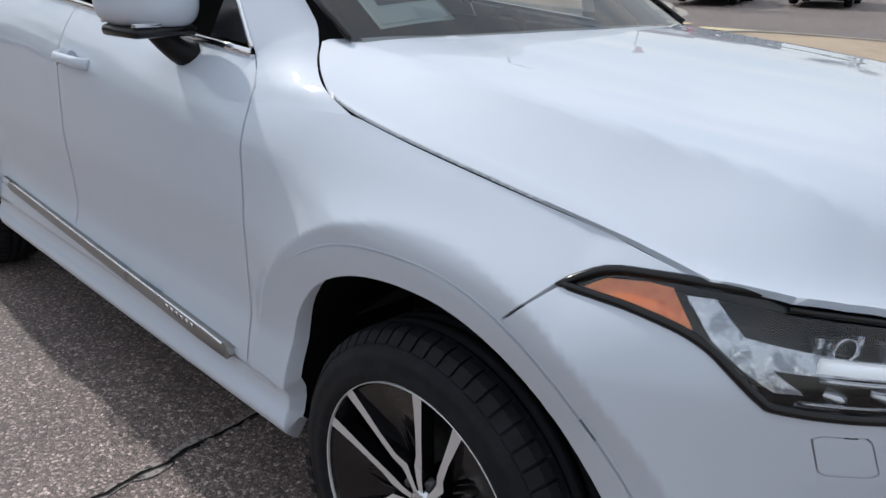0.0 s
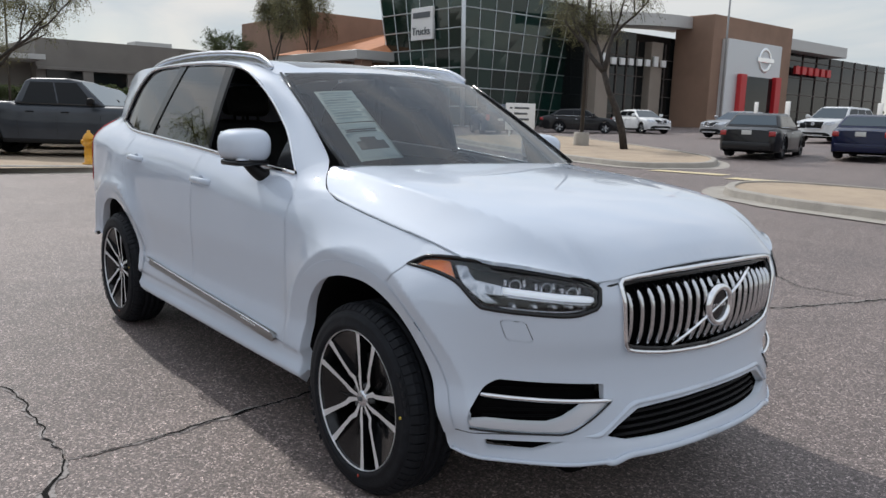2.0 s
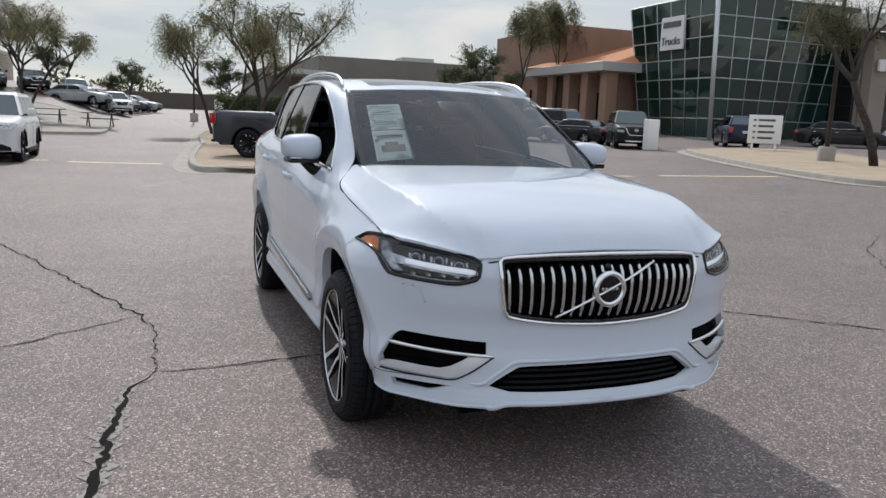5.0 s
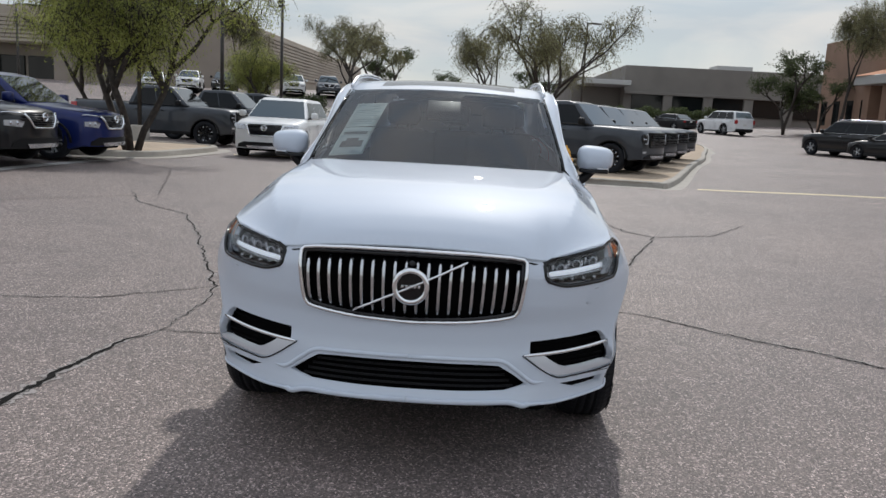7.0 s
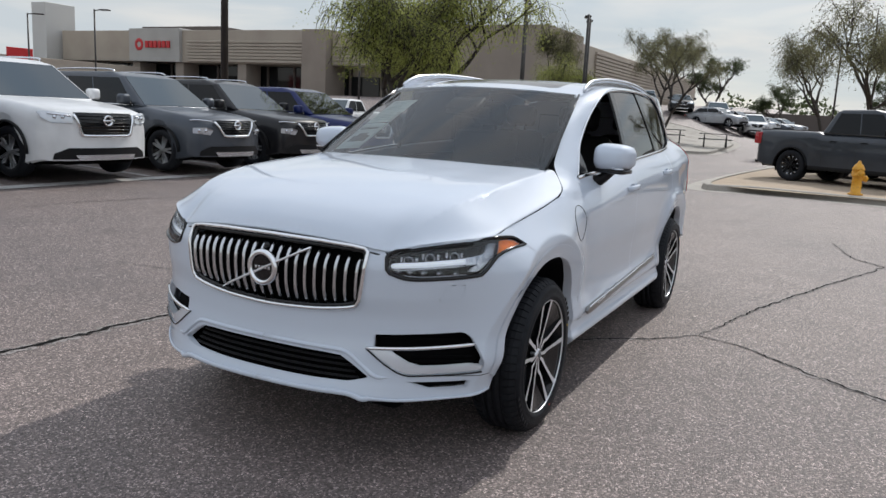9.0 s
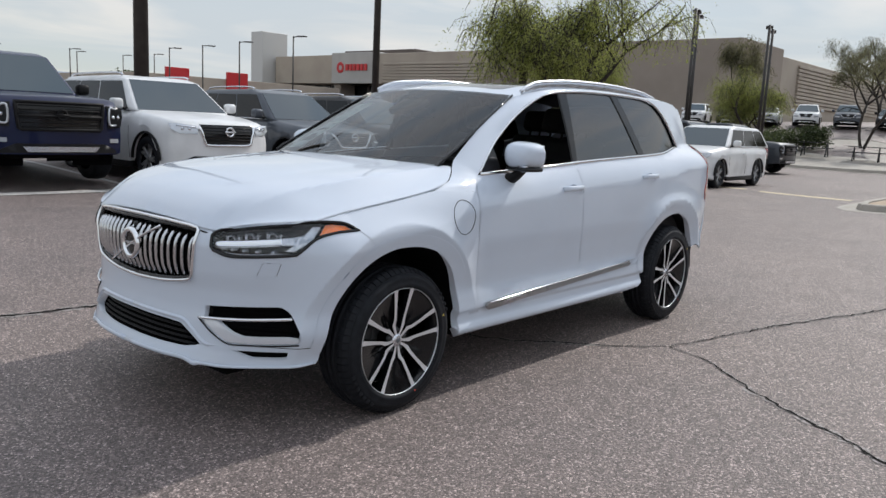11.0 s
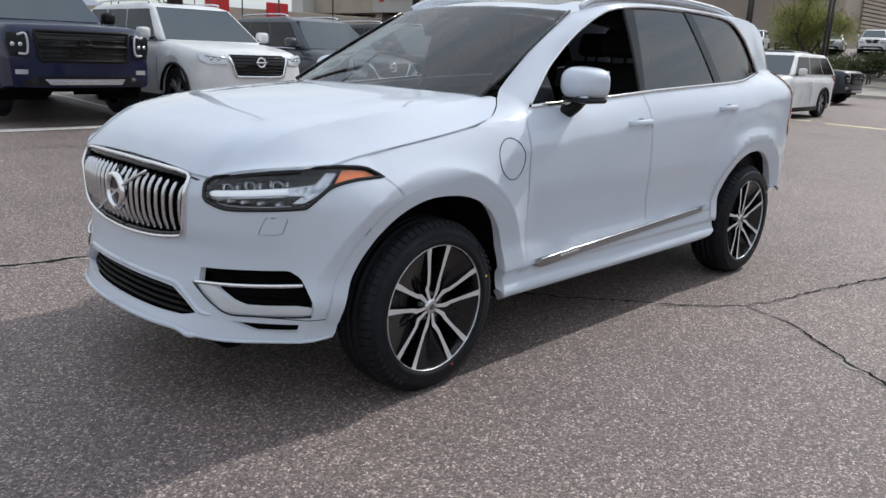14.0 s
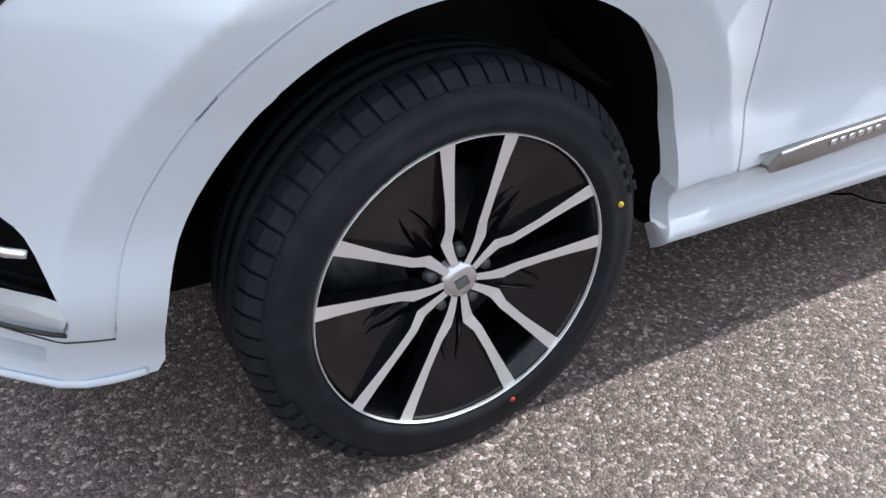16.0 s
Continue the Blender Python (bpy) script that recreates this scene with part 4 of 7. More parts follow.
bm = bmesh.new()
box(bm, -3.7, -.80, .40, -.55, .80, .46, .01)
box(bm, -3.7, -.80, .46, -3.62, .80, 1.30, .01)
part("cabin_floor", bm, M_CABIN, car)
for s, dd in zip((1, -1), doors):
    bm = bmesh.new()
    box(bm, -3.5, s * .80 - .02, .45, -.70, s * .80 + .02, 1.17, .012)
    part("door_lining", bm, M_CABIN, car)
bm = bmesh.new()
prof = [(-.40, 1.12), (-.62, 1.165), (-.85, 1.155), (-.98, 1.09), (-1.0, .95), (-.9, .6), (-.45, .55)]
f1 = [bm.verts.new((x, -.78, z)) for x, z in prof]
f2 = [bm.verts.new((x, .78, z)) for x, z in prof]
for i in range(len(prof)):
    j = (i + 1) % len(prof)
    bm.faces.new((f1[i], f1[j], f2[j], f2[i]))
bm.faces.new(f1[::-1])
bm.faces.new(f2)
bmesh.ops.bevel(bm, geom=[e for e in bm.edges], offset=.015, segments=2, affect="EDGES")
dash = part("dashboard", bm, M_DASH, car, "black dashboard")
bm = bmesh.new()
wheel_at = Matrix.Translation((-1.06, .37, 1.06)) @ Matrix.Rotation(radians(-65), 4, "Y")
tube(bm, [wheel_at @ Vector((.185 * math.cos(a), .185 * math.sin(a), 0)) for a in np.linspace(0, 2 * math.pi, 36)[:-1]], .016, 8, closed=True)
for a in (0, 180, 270):
    tube(bm, [wheel_at @ Vector((0, 0, -.02)), wheel_at @ Vector((-.18 * math.sin(radians(a)) if a == 270 else 0, .18 * math.cos(radians(a)), 0)) if a != 270 else wheel_at @ Vector((-.18, 0, 0))], .018, 6)
tube(bm, [wheel_at @ Vector((0, 0, -.30)), wheel_at @ Vector((0, 0, .01))], .055, 12)
part("steering_wheel", bm, M_CABIN, car, "black steering wheel")


def seat(x, y, wid=.52):
    bm = bmesh.new()
    box(bm, x - .48, y - wid / 2, .62, x + .06, y + wid / 2, .80, .06, segs=3)
    back = Matrix.Translation((x - .46, y, .78)) @ Matrix.Rotation(radians(-16), 4, "Y")
    box(bm, -.10, -wid / 2 + .01, -.05, .06, wid / 2 - .01, .62, .06, m=back, segs=3)
    box(bm, -.06, -.13, .66, .05, .13, .84, .045, m=back, segs=3)
    tube(bm, [back @ Vector((0, -.05, .58)), back @ Vector((0, -.05, .70))], .009, 6)
    tube(bm, [back @ Vector((0, .05, .58)), back @ Vector((0, .05, .70))], .009, 6)
    return part("seat", bm, M_CABIN, car, "black seat with headrest")


for y in (.37, -.37):
    seat(-1.50, y)
seat(-2.45, .48, .46), seat(-2.45, 0, .42), seat(-2.45, -.48, .46)
bm = bmesh.new()
box(bm, -.04, -.12, -.035, .03, .12, .035, .02, m=Matrix.Translation((-1.07, 0, 1.50)))
part("rear_mirror", bm, M_BLACKGLOSS, car)
roof_in = [(-1.16, .0001), (-1.25, .58), (-3.5, .56), (-3.6, .0001)]
part("headliner", skin(bmesh.new(), roof_in + [(x, -y) for x, y in roof_in[::-1]], roof_surf, step=.2, thick=0, offset=-.035), M_CABIN, car)

# paper sheets behind the windshield, passenger side
def shield_quad(q, u0, u1, v0, v1):
    """Part of a leaning four-cornered sheet: u across, v downwards."""
    def at(u, v):
        a = [q[0][k] + (q[1][k] - q[0][k]) * u for k in (0, 1)]
        b = [q[3][k] + (q[2][k] - q[3][k]) * u for k in (0, 1)]
        return (a[0] + (b[0] - a[0]) * v, a[1] + (b[1] - a[1]) * v)
    return [at(u0, v0), at(u1, v0), at(u1, v1), at(u0, v1)]


def shield_patch(q, u0, u1, v0, v1, mat, off, parent, name, label=""):
    return part(name, skin(bmesh.new(), shield_quad(q, u0, u1, v0, v1), shield_surf, step=.05, thick=.0008, offset=off), mat, parent, label)


SHEET_A = [(-1.03, -.555), (-.995, -.36), (-.725, -.398), (-.76, -.592)]
SHEET_B = [(-.755, -.593), (-.715, -.398), (-.44, -.430), (-.48, -.630)]
sh1 = shield_patch(SHEET_A, 0, 1, 0, 1, M_PAPER, -.010, car, "window_sheet", "white printed price sheet behind the windshield")
sh2 = shield_patch(SHEET_B, 0, 1, 0, 1, M_PAPER, -.010, car, "window_sheet", "pale blue printed sheet with a picture behind the windshield")
for k in range(11):
    v = .06 + .08 * k
    shield_patch(SHEET_A, .08, (.92, .80, .88, .70)[k % 4], v, v + (.035 if k else .05), M_PAPERBLUE, -.0088, sh1, "print_line")
shield_patch(SHEET_B, .05, .95, .03, .16, M_PAPERBLUE, -.0088, sh2, "print_line")
shield_patch(SHEET_B, .05, .95, .30, .96, M_PAPERPALE, -.0088, sh2, "print_ground", "pale blue print")
shield_patch(SHEET_B, .18, .85, .52, .74, M_PRINT, -.0080, sh2, "print_picture")
shield_patch(SHEET_B, .30, .68, .42, .53, M_PRINT, -.0080, sh2, "print_picture")
for k in range(2):
    shield_patch(SHEET_B, .10, .85, .19 + .05 * k, .215 + .05 * k, M_PRINT, -.0080, sh2, "print_line")


# ---- wheels ----
def build_wheel(name, R=.373, W=.225, RIM=.268, parent=None):
    """Wheel about the y axis, outer face towards +y, centre at the origin."""
    hub = new(name)
    hub.parent = parent
    hub.empty_display_size = .1
    h = W / 2
    prof = [(RIM - .006, -h + .025), (RIM + .012, -h + .006), (RIM + .055, -h - .006), (R - .024, -h + .012), (R - .012, -h + .026), (R - .007, -h + .045), (R - .007, -h + .056), (R, -h + .058), (R, -.045), (R - .008, -.043), (R - .008, -.033), (R, -.031), (R, -.006), (R - .008, -.004), (R - .008, .006), (R, .008), (R, .033), (R - .008, .035), (R - .008, .045), (R, .047), (R, h - .058), (R - .007, h - .056), (R - .007, h - .045), (R - .012, h - .026), (R - .024, h - .013), (R - .027, h - .004), (R - .034, h), (RIM + .070, h + .007), (RIM + .050, h + .011), (RIM + .030, h + .011), (RIM + .026, h + .014), (RIM + .012, h + .011), (RIM + .003, h - .002), (RIM - .004, h - .015)]
    tyre = part("tyre", lathe(bmesh.new(), prof, 72), M_RUBBER, hub, "black tyre")
    bm = bmesh.new()
    for k in range(64):
        a = 2 * math.pi * k / 64
        for sgn in (1, -1):
            # one shoulder block: a bent slab over the tyre's shoulder, with open slits to its neighbours
            prof_ = [(R + .0005, h - .060), (R, h - .044), (R - .005, h - .026), (R - .018, h - .010), (R - .024, h - .003)]
            rows_ = []
            for rr, yy in prof_:
                sl = .10 * (yy - h + .06)
                rows_.append([bm.verts.new((q * math.cos(a + sl + d), sgn * yy, q * math.sin(a + sl + d))) for q, d in ((rr - .008, -.041), (rr, -.041), (rr, .041), (rr - .008, .041))])
            for A_, B_ in zip(rows_, rows_[1:]):
                for i in range(3):
                    bm.faces.new((A_[i], B_[i], B_[i + 1], A_[i + 1]))
            bm.faces.new(rows_[0])
            bm.faces.new(rows_[-1][::-1])
    bmesh.ops.recalc_face_normals(bm, faces=bm.faces)
    tagged(part("tread_block", bm, M_RUBBER, tyre, smooth=False), kind="stuff")
    bm = bmesh.new()
    for k in range(7):
        a = .35 + k * .10
        mm = Matrix.Rotation(a, 4, "Y") @ Matrix.Translation((RIM + .072, h + .0090, 0))
        box(bm, -.010, -.001, -.011, .010, .0015, .011, .001, m=mm)
    for k in range(5):
        a = 3.5 + k * .10
        mm = Matrix.Rotation(a, 4, "Y") @ Matrix.Translation((RIM + .072, h + .0090, 0))
        box(bm, -.008, -.001, -.010, .008, .0015, .010, .001, m=mm)
    tagged(part("tyre_mark", bm, M_RUBBER, tyre), kind="stuff")
    for col, ang, rr in ((M_TYREDOTY, 2.845, .041), (M_TYREDOT, -1.92, .023)):
        part("tyre_dot", lathe(bmesh.new(), [(.0005, h + .0145), (.005, h + .0145), (.006, h + .006)], 10, "y", ((RIM + rr) * math.cos(ang), 0, (RIM + rr) * math.sin(ang))), col, tyre, "small paint dot")
    rim = part("rim", lathe(bmesh.new(), [(RIM - .012, -h + .03), (RIM - .03, -.02), (RIM - .020, h - .035), (RIM - .001, h - .004)], 60), M_BLACKGLOSS, hub, "gloss black rim")
    part("rim_lip", lathe(bmesh.new(), [(RIM + .0004, h - .002), (RIM + .0006, h + .003), (RIM + .0015, h + .005), (RIM + .0025, h + .005), (RIM + .004, h - .008)], 72), M_MACHINED, rim, "machined bright rim edge")
    part("brake_disc", lathe(bmesh.new(), [(.06, .0), (.17, .0), (.17, -.02)], 40), M_BRAKE, rim, "grey brake disc")
    bm = bmesh.new()
    box(bm, -.05, -.03, -.06, .05, .028, .06, .015, m=Matrix.Translation((.165 * math.cos(radians(10)), -.005, .165 * math.sin(radians(10)))))
    part("brake_caliper", bm, M_BRAKE, rim)
    part("barrel_back", lathe(bmesh.new(), [(.0005, -.02), (RIM - .03, -.03)], 40), M_VOID, rim)
    y0 = h - .020
    spoke_line = [(.030, 19, .0062, .002), (.058, 22.5, .0078, .003), (.086, 22.0, .0105, .003), (.112, 15.8, .0085, .009), (.165, 13.4, .0082, .016), (.225, 12.5, .0105, .023), (RIM + .001, 12.1, .0130, .029)]
    for k in range(5):
        mid = 20 + 72 * k
        for sg in (1, -1):
            bm = bmesh.new()
            mids = []
            for r, da, w, d in spoke_line:
                a = radians(mid + sg * da)
                mids.append((Vector((r * math.cos(a), 0, r * math.sin(a))), w, d))
            L, Rr, Lb, Rb = [], [], [], []
            for i, (p, w, d) in enumerate(mids):
                t = (mids[min(i + 1, len(mids) - 1)][0] - mids[max(i - 1, 0)][0]).normalized()
                n = Vector((-t.z, 0, t.x))
                for lst, q, dy in ((L, w, 0), (Rr, -w, 0), (Lb, w * 1.25, -.032), (Rb, -w * 1.25, -.032)):
                    v = p + n * q
                    lst.append(bm.verts.new((v.x, y0 + d - .010 + dy, v.z)))
            for i in range(len(mids) - 1):
                bm.faces.new((L[i], L[i + 1], Rr[i + 1], Rr[i]))
                bm.faces.new((L[i + 1], L[i], Lb[i], Lb[i + 1])).material_index = 1
                bm.faces.new((Rr[i], Rr[i + 1], Rb[i + 1], Rb[i])).material_index = 1
            bmesh.ops.recalc_face_normals(bm, faces=bm.faces)
            part("spoke", bm, [M_MACHINED, M_BLACKGLOSS], rim, "", smooth=False)
        # broad dark panel between this pair and the next, with one pressed fold
        bm = bmesh.new()
        rings_ = []
        for r, inset, dy in ((.070, 24.5, -.030), (.100, 19.0, -.028), (.165, 15.5, -.014), (.225, 14.5, .002), (RIM - .004, 14.0, .012)):
            row = []
            for q in range(9):
                u = q / 8
                a = radians(mid + inset + (72 - 2 * inset) * u)
                fold = -.010 * max(0, 1 - abs(u - .5) * 2.4) * step01(.24, .12, r)
                row.append(bm.verts.new((r * math.cos(a), y0 + dy + fold, r * math.sin(a))))
            rings_.append(row)
        for q, w in zip(rings_, rings_[1:]):
            for i in range(8):
                bm.faces.new((q[i], w[i], w[i + 1], q[i + 1]))
        bmesh.ops.recalc_face_normals(bm, faces=bm.faces)
        part("spoke_web", bm, M_BLACKGLOSS, rim)
        for sg in (1, -1):
            a0, a1 = radians(mid + 36 - sg * 9), radians(mid + 36 - sg * 3)
            part("web_crease", tube(bmesh.new(), [(.095 * math.cos(a0), y0 - .026, .095 * math.sin(a0)), (.135 * math.cos((a0 + a1) / 2), y0 - .019, .135 * math.sin((a0 + a1) / 2)), (.175 * math.cos(a1), y0 - .011, .175 * math.sin(a1))], [.0035, .003, .0008], 6), M_BLACKGLOSS, rim)
        a = radians(mid)
        part("wheel_bolt", lathe(bmesh.new(), [(.0005, .016), (.009, .016), (.013, .0)], 12, "y", (.054 * math.cos(a), y0 - .026, .054 * math.sin(a))), M_BRAKE, rim, "dark grey wheel bolt")
    cap = part("hub_cap", lathe(bmesh.new(), [(.0005, y0 - .002), (.024, y0 - .002), (.031, y0 - .006), (.036, y0 - .014), (.04, y0 - .03)], 32), M_SATIN, rim, "silver hub cap")
    bm = bmesh.new()
    box(bm, -.012, y0 - .001, -.009, .012, y0 + .001, .009, .002, m=Matrix.Rotation(radians(20), 4, "Y"))
    part("cap_mark", bm, M_PRINT, cap)
    return hub


def place_copy(ob, m, parent):
    c = copy_thing(ob, m)
    c.parent = parent
    return c


wheel = build_wheel("wheel", parent=car)
WY = .840
wheel.matrix_basis = pose(0, WY, .365)
place_copy(wheel, pose(0, -WY, .365, 0, 0, 180) @ Matrix.Rotation(radians(-11), 4, "Y"), car)
place_copy(wheel, pose(-2.984, WY, .368) @ Matrix.Rotation(radians(17), 4, "Y"), car)
place_copy(wheel, pose(-2.984, -WY, .368, 0, 0, 180) @ Matrix.Rotation(radians(-7), 4, "Y"), car)


# ---- ground ----
def ground_z(x, y):
    return .026 * max(0, y - 4) * step01(2, 9, y) + .03 * max(0, -x - 38) + .032 * min(10, max(0, -y - 2)) * step01(-2, -5, y) * step01(-24, -8, x) + .085 * min(22, max(0, -x - 40)) * step01(-3, -11, y)


def asphalt_material():
    m = bpy.data.materials.new("worn_asphalt")
    m.use_nodes = True
    nt = m.node_tree
    L = nt.links.new
    p = nt.nodes["Principled BSDF"]
    tc = nt.nodes.new("ShaderNodeTexCoord")

    def tex(kind, scale, **k):
        n = nt.nodes.new(kind)
        n.inputs["Scale"].default_value = scale
        for a, b in k.items():
            n.inputs[a].default_value = b
        L(tc.outputs["Object"], n.inputs["Vector"])
        return n

    def ramp(src, stops):
        r = nt.nodes.new("ShaderNodeValToRGB")
        el = r.color_ramp.elements
        while len(el) < len(stops):
            el.new(.5)
        for e, (pos, c) in zip(el, stops):
            e.position, e.color = pos, (*c, 1)
        L(src, r.inputs["Fac"])
        return r.outputs["Color"]

    def mix(mode, fac, a, b):
        x = nt.nodes.new("ShaderNodeMix")
        x.data_type, x.blend_type = "RGBA", mode
        x.inputs["Factor"].default_value = fac
        L(a, x.inputs["A"])
        L(b, x.inputs["B"])
        return x.outputs["Result"]

    stones = tex("ShaderNodeTexVoronoi", 112)
    fine_stones = tex("ShaderNodeTexVoronoi", 210)
    edges = tex("ShaderNodeTexVoronoi", 112)
    edges.feature = "DISTANCE_TO_EDGE"
    patch = tex("ShaderNodeTexNoise", .35, Detail=5.0)
    blot = tex("ShaderNodeTexNoise", 2.4, Detail=6.0)
    sep = nt.nodes.new("ShaderNodeSeparateColor")
    L(stones.outputs["Color"], sep.inputs["Color"])
    col = ramp(sep.outputs["Red"], [(0, (.105, .091, .087)), (.5, (.190, .168, .162)), (.82, (.285, .248, .236)), (1.0, (.58, .51, .49))])
    sep2 = nt.nodes.new("ShaderNodeSeparateColor")
    L(fine_stones.outputs["Color"], sep2.inputs["Color"])
    col2 = ramp(sep2.outputs["Green"], [(0, (.56, .55, .55)), (.7, (1.0, 1.0, 1.0)), (1, (1.8, 1.75, 1.7))])
    col = mix("MULTIPLY", .8, col, col2)
    col = mix("MULTIPLY", 1.0, col, ramp(edges.outputs["Distance"], [(0, (.62, .61, .61)), (.12, (1, 1, 1))]))
    col = mix("MULTIPLY", 1.0, col, ramp(patch.outputs["Fac"], [(.3, (.88, .84, .84)), (.7, (1.17, 1.09, 1.05))]))
    col = mix("MULTIPLY", 1.0, col, ramp(blot.outputs["Fac"], [(.3, (.90, .90, .90)), (.7, (1.08, 1.07, 1.06))]))
    L(col, p.inputs["Base Color"])
    p.inputs["Roughness"].default_value = .62
    p.inputs["Specular IOR Level"].default_value = .45
    b = nt.nodes.new("ShaderNodeBump")
    b.inputs["Strength"].default_value, b.inputs["Distance"].default_value = .8, .006
    add = nt.nodes.new("ShaderNodeMath")
    add.operation = "ADD"
    L(sep.outputs["Red"], add.inputs[0])
    L(edges.outputs["Distance"], add.inputs[1])
    L(add.outputs[0], b.inputs["Height"])
    L(b.outputs["Normal"], p.inputs["Normal"])
    return m


M_ASPHALT = asphalt_material()
M_CRACK = material("crack_filler", (.007, .0065, .006), .9, grain=[(40, (.016, .015, .014), .45, .7)], spec=.1)
M_CRACKEDGE = material("crumbled_edge", (.31, .28, .265), .85, grain=[(45, (.06, .055, .052), .50, .62), (150, (.34, .31, .30), .55, .7)], bump=.8, bump_scale=120)
M_CONCRETE = material("kerb_concrete", (.36, .33, .29), .85, grain=[(2.5, (.27, .25, .22), .4, .7), (60, (.42, .39, .35), .5, .7)], bump=.4, bump_scale=90)
M_GRAVEL = material("decomposed_granite", (.40, .31, .22), .95, grain=[(1.5, (.30, .23, .17), .4, .7), (120, (.5, .42, .33), .5, .7)], bump=.8, bump_scale=150)
M_YELLOW = material("faded_yellow_paint", (.66, .55, .33), .7, grain=[(18, (.42, .36, .26), .5, .7)])
M_PALELINE = material("faded_white_paint", (.52, .51, .49), .7, grain=[(18, (.28, .27, .26), .5, .65)])
bm = bmesh.new()
xs = sorted(set(list(np.arange(-26, 20.1, 1)) + list(np.arange(-80, -26, 2)) + list(np.arange(-200, 201, 12)) + [-900, -500, -320, 320, 500, 900]))
ys = sorted(set(list(np.arange(-32, 20, 2)) + list(np.arange(-200, 201, 12)) + [-900, -500, -320, 320, 500, 900] + list(np.arange(-13, -1, .5)) + list(np.arange(2, 12, .5))))
rows_ = [[bm.verts.new((x, y, ground_z(max(x, -150), min(y, 110)))) for y in ys] for x in xs]
for a, b in zip(rows_, rows_[1:]):
    for k in range(len(ys) - 1):
        bm.faces.new((a[k], b[k], b[k + 1], a[k + 1]))
tagged(part("ground", bm, M_ASPHALT), "grey aggregate asphalt of the car lot", "asphalt", kind="structure")

rng = random.Random(7)


def crack(pts, width, name="crack"):
    """A wandering open joint in the asphalt with crumbled paler edges."""
    line = []
    wander = 0.0
    for a, b in zip(pts, pts[1:]):
        d = math.dist(a, b)
        k = max(2, int(d / .035))
        nx, ny = -(b[1] - a[1]) / d, (b[0] - a[0]) / d
        for i in range(k):
            wander = .7 * wander + rng.uniform(-.016, .016)
            j = wander * min(1, i / 3, (k - i) / 3)
            line.append((a[0] + (b[0] - a[0]) * i / k + nx * j, a[1] + (b[1] - a[1]) * i / k + ny * j))
    line.append(pts[-1])
    made = None
    for mat, w, lift in ((M_CRACKEDGE, 2.5, .003), (M_CRACK, 1.0, .006)):
        bm = bmesh.new()
        L, R = [], []
        n = len(line)
        for i, (x, y) in enumerate(line):
            ax, ay = line[max(0, i - 1)]
            bx_, by_ = line[min(n - 1, i + 1)]
            d = math.hypot(bx_ - ax, by_ - ay) or 1
            nx, ny = -(by_ - ay) / d, (bx_ - ax) / d
            taper = min(1, .25 + 4 * min(i, n - 1 - i) / n)
            w1, w2 = (width * w * taper * rng.uniform(.12, 1.0 if w > 2 else .85) for _ in range(2))
            L.append(bm.verts.new((x + nx * w1, y + ny * w1, ground_z(x, y) + lift)))
            R.append(bm.verts.new((x - nx * w2, y - ny * w2, ground_z(x, y) + lift)))
        for i in range(n - 1):
            bm.faces.new((L[i], R[i], R[i + 1], L[i + 1]))
        bmesh.ops.recalc_face_normals(bm, faces=bm.faces)
        ob = part(name if made is None else "crack_gap", bm, mat, made)
        if made is None:
            made = tagged(ob, "dark open crack with crumbled pale edges in the asphalt", "crack", "cracks in the lot", "structure")
    return made


crack([(-7.9, -5.2), (-6.6, -4.5), (-6.0, -3.6), (-5, -3.1), (-3.9, -2.6), (-2.9, -2.2), (-2.3, -1.93), (-1.85, -1.8), (-1.5, -1.8), (-.89, -1.79)], .016)
crack([(-.89, -1.79), (-.55, -1.93), (-.1, -1.98), (.4, -2.02), (.95, -2.1), (2.0, -2.2), (3.2, -2.5)], .034)
crack([(-.89, -1.79), (-.9, -1.45), (-.96, -1.1), (-1.0, -.66), (-1.2, -.1), (-1.5, .55), (-1.86, .96), (-2.25, 1.34)], .014)
crack([(-2.25, 1.34), (-2.86, 1.48), (-4.19, 1.84), (-6.65, 2.67), (-7.1, 2.32), (-8.4, 2.1)], .016)
crack([(-6.65, 2.67), (-7.2, 3.65), (-8.6, 4.5)], .012)
crack([(-2.25, 1.34), (-2.15, 1.63), (-1.75, 2.08), (-1.48, 2.5), (-1.26, 2.82), (-.6, 3.6), (-.3, 4.6), (.3, 6.5)], .018)
crack([(-4.5, 7.96), (-3.6, 6.67), (-2.3, 5.6), (-.95, 4.5), (-.32, 4.62)], .012)
crack([(-12, -6.2), (-7.5, -4.6), (-5.6, -5.9), (-3.4, -6.4), (1.5, -6.6)], .008)
crack([(-5.3, -7.9), (-6.4, -5.2)], .007)
crack([(-2.2, -1.88), (-1.6, -2.6), (-1.3, -3.6)], .007)


def flat_strip(name, pts, width, mat, label, lift=.005):
    bm = bmesh.new()
    L, R = [], []
    pts = fine(list(pts), .5)[:sum(max(1, math.ceil(math.dist(a, b) / .5)) for a, b in zip(pts, pts[1:]))] + [pts[-1]]
    for i, (x, y) in enumerate(pts):
        a, b = pts[max(0, i - 1)], pts[min(len(pts) - 1, i + 1)]
        d = math.dist(a, b)
        nx, ny = -(b[1] - a[1]) / d * width / 2, (b[0] - a[0]) / d * width / 2
        L.append(bm.verts.new((x + nx, y + ny, ground_z(x, y) + lift)))
        R.append(bm.verts.new((x - nx, y - ny, ground_z(x, y) + lift)))
    for i in range(len(pts) - 1):
        bm.faces.new((L[i], R[i], R[i + 1], L[i + 1]))
    bmesh.ops.recalc_face_normals(bm, faces=bm.faces)
    return tagged(part(name, bm, mat), label, "road marking", kind="structure")


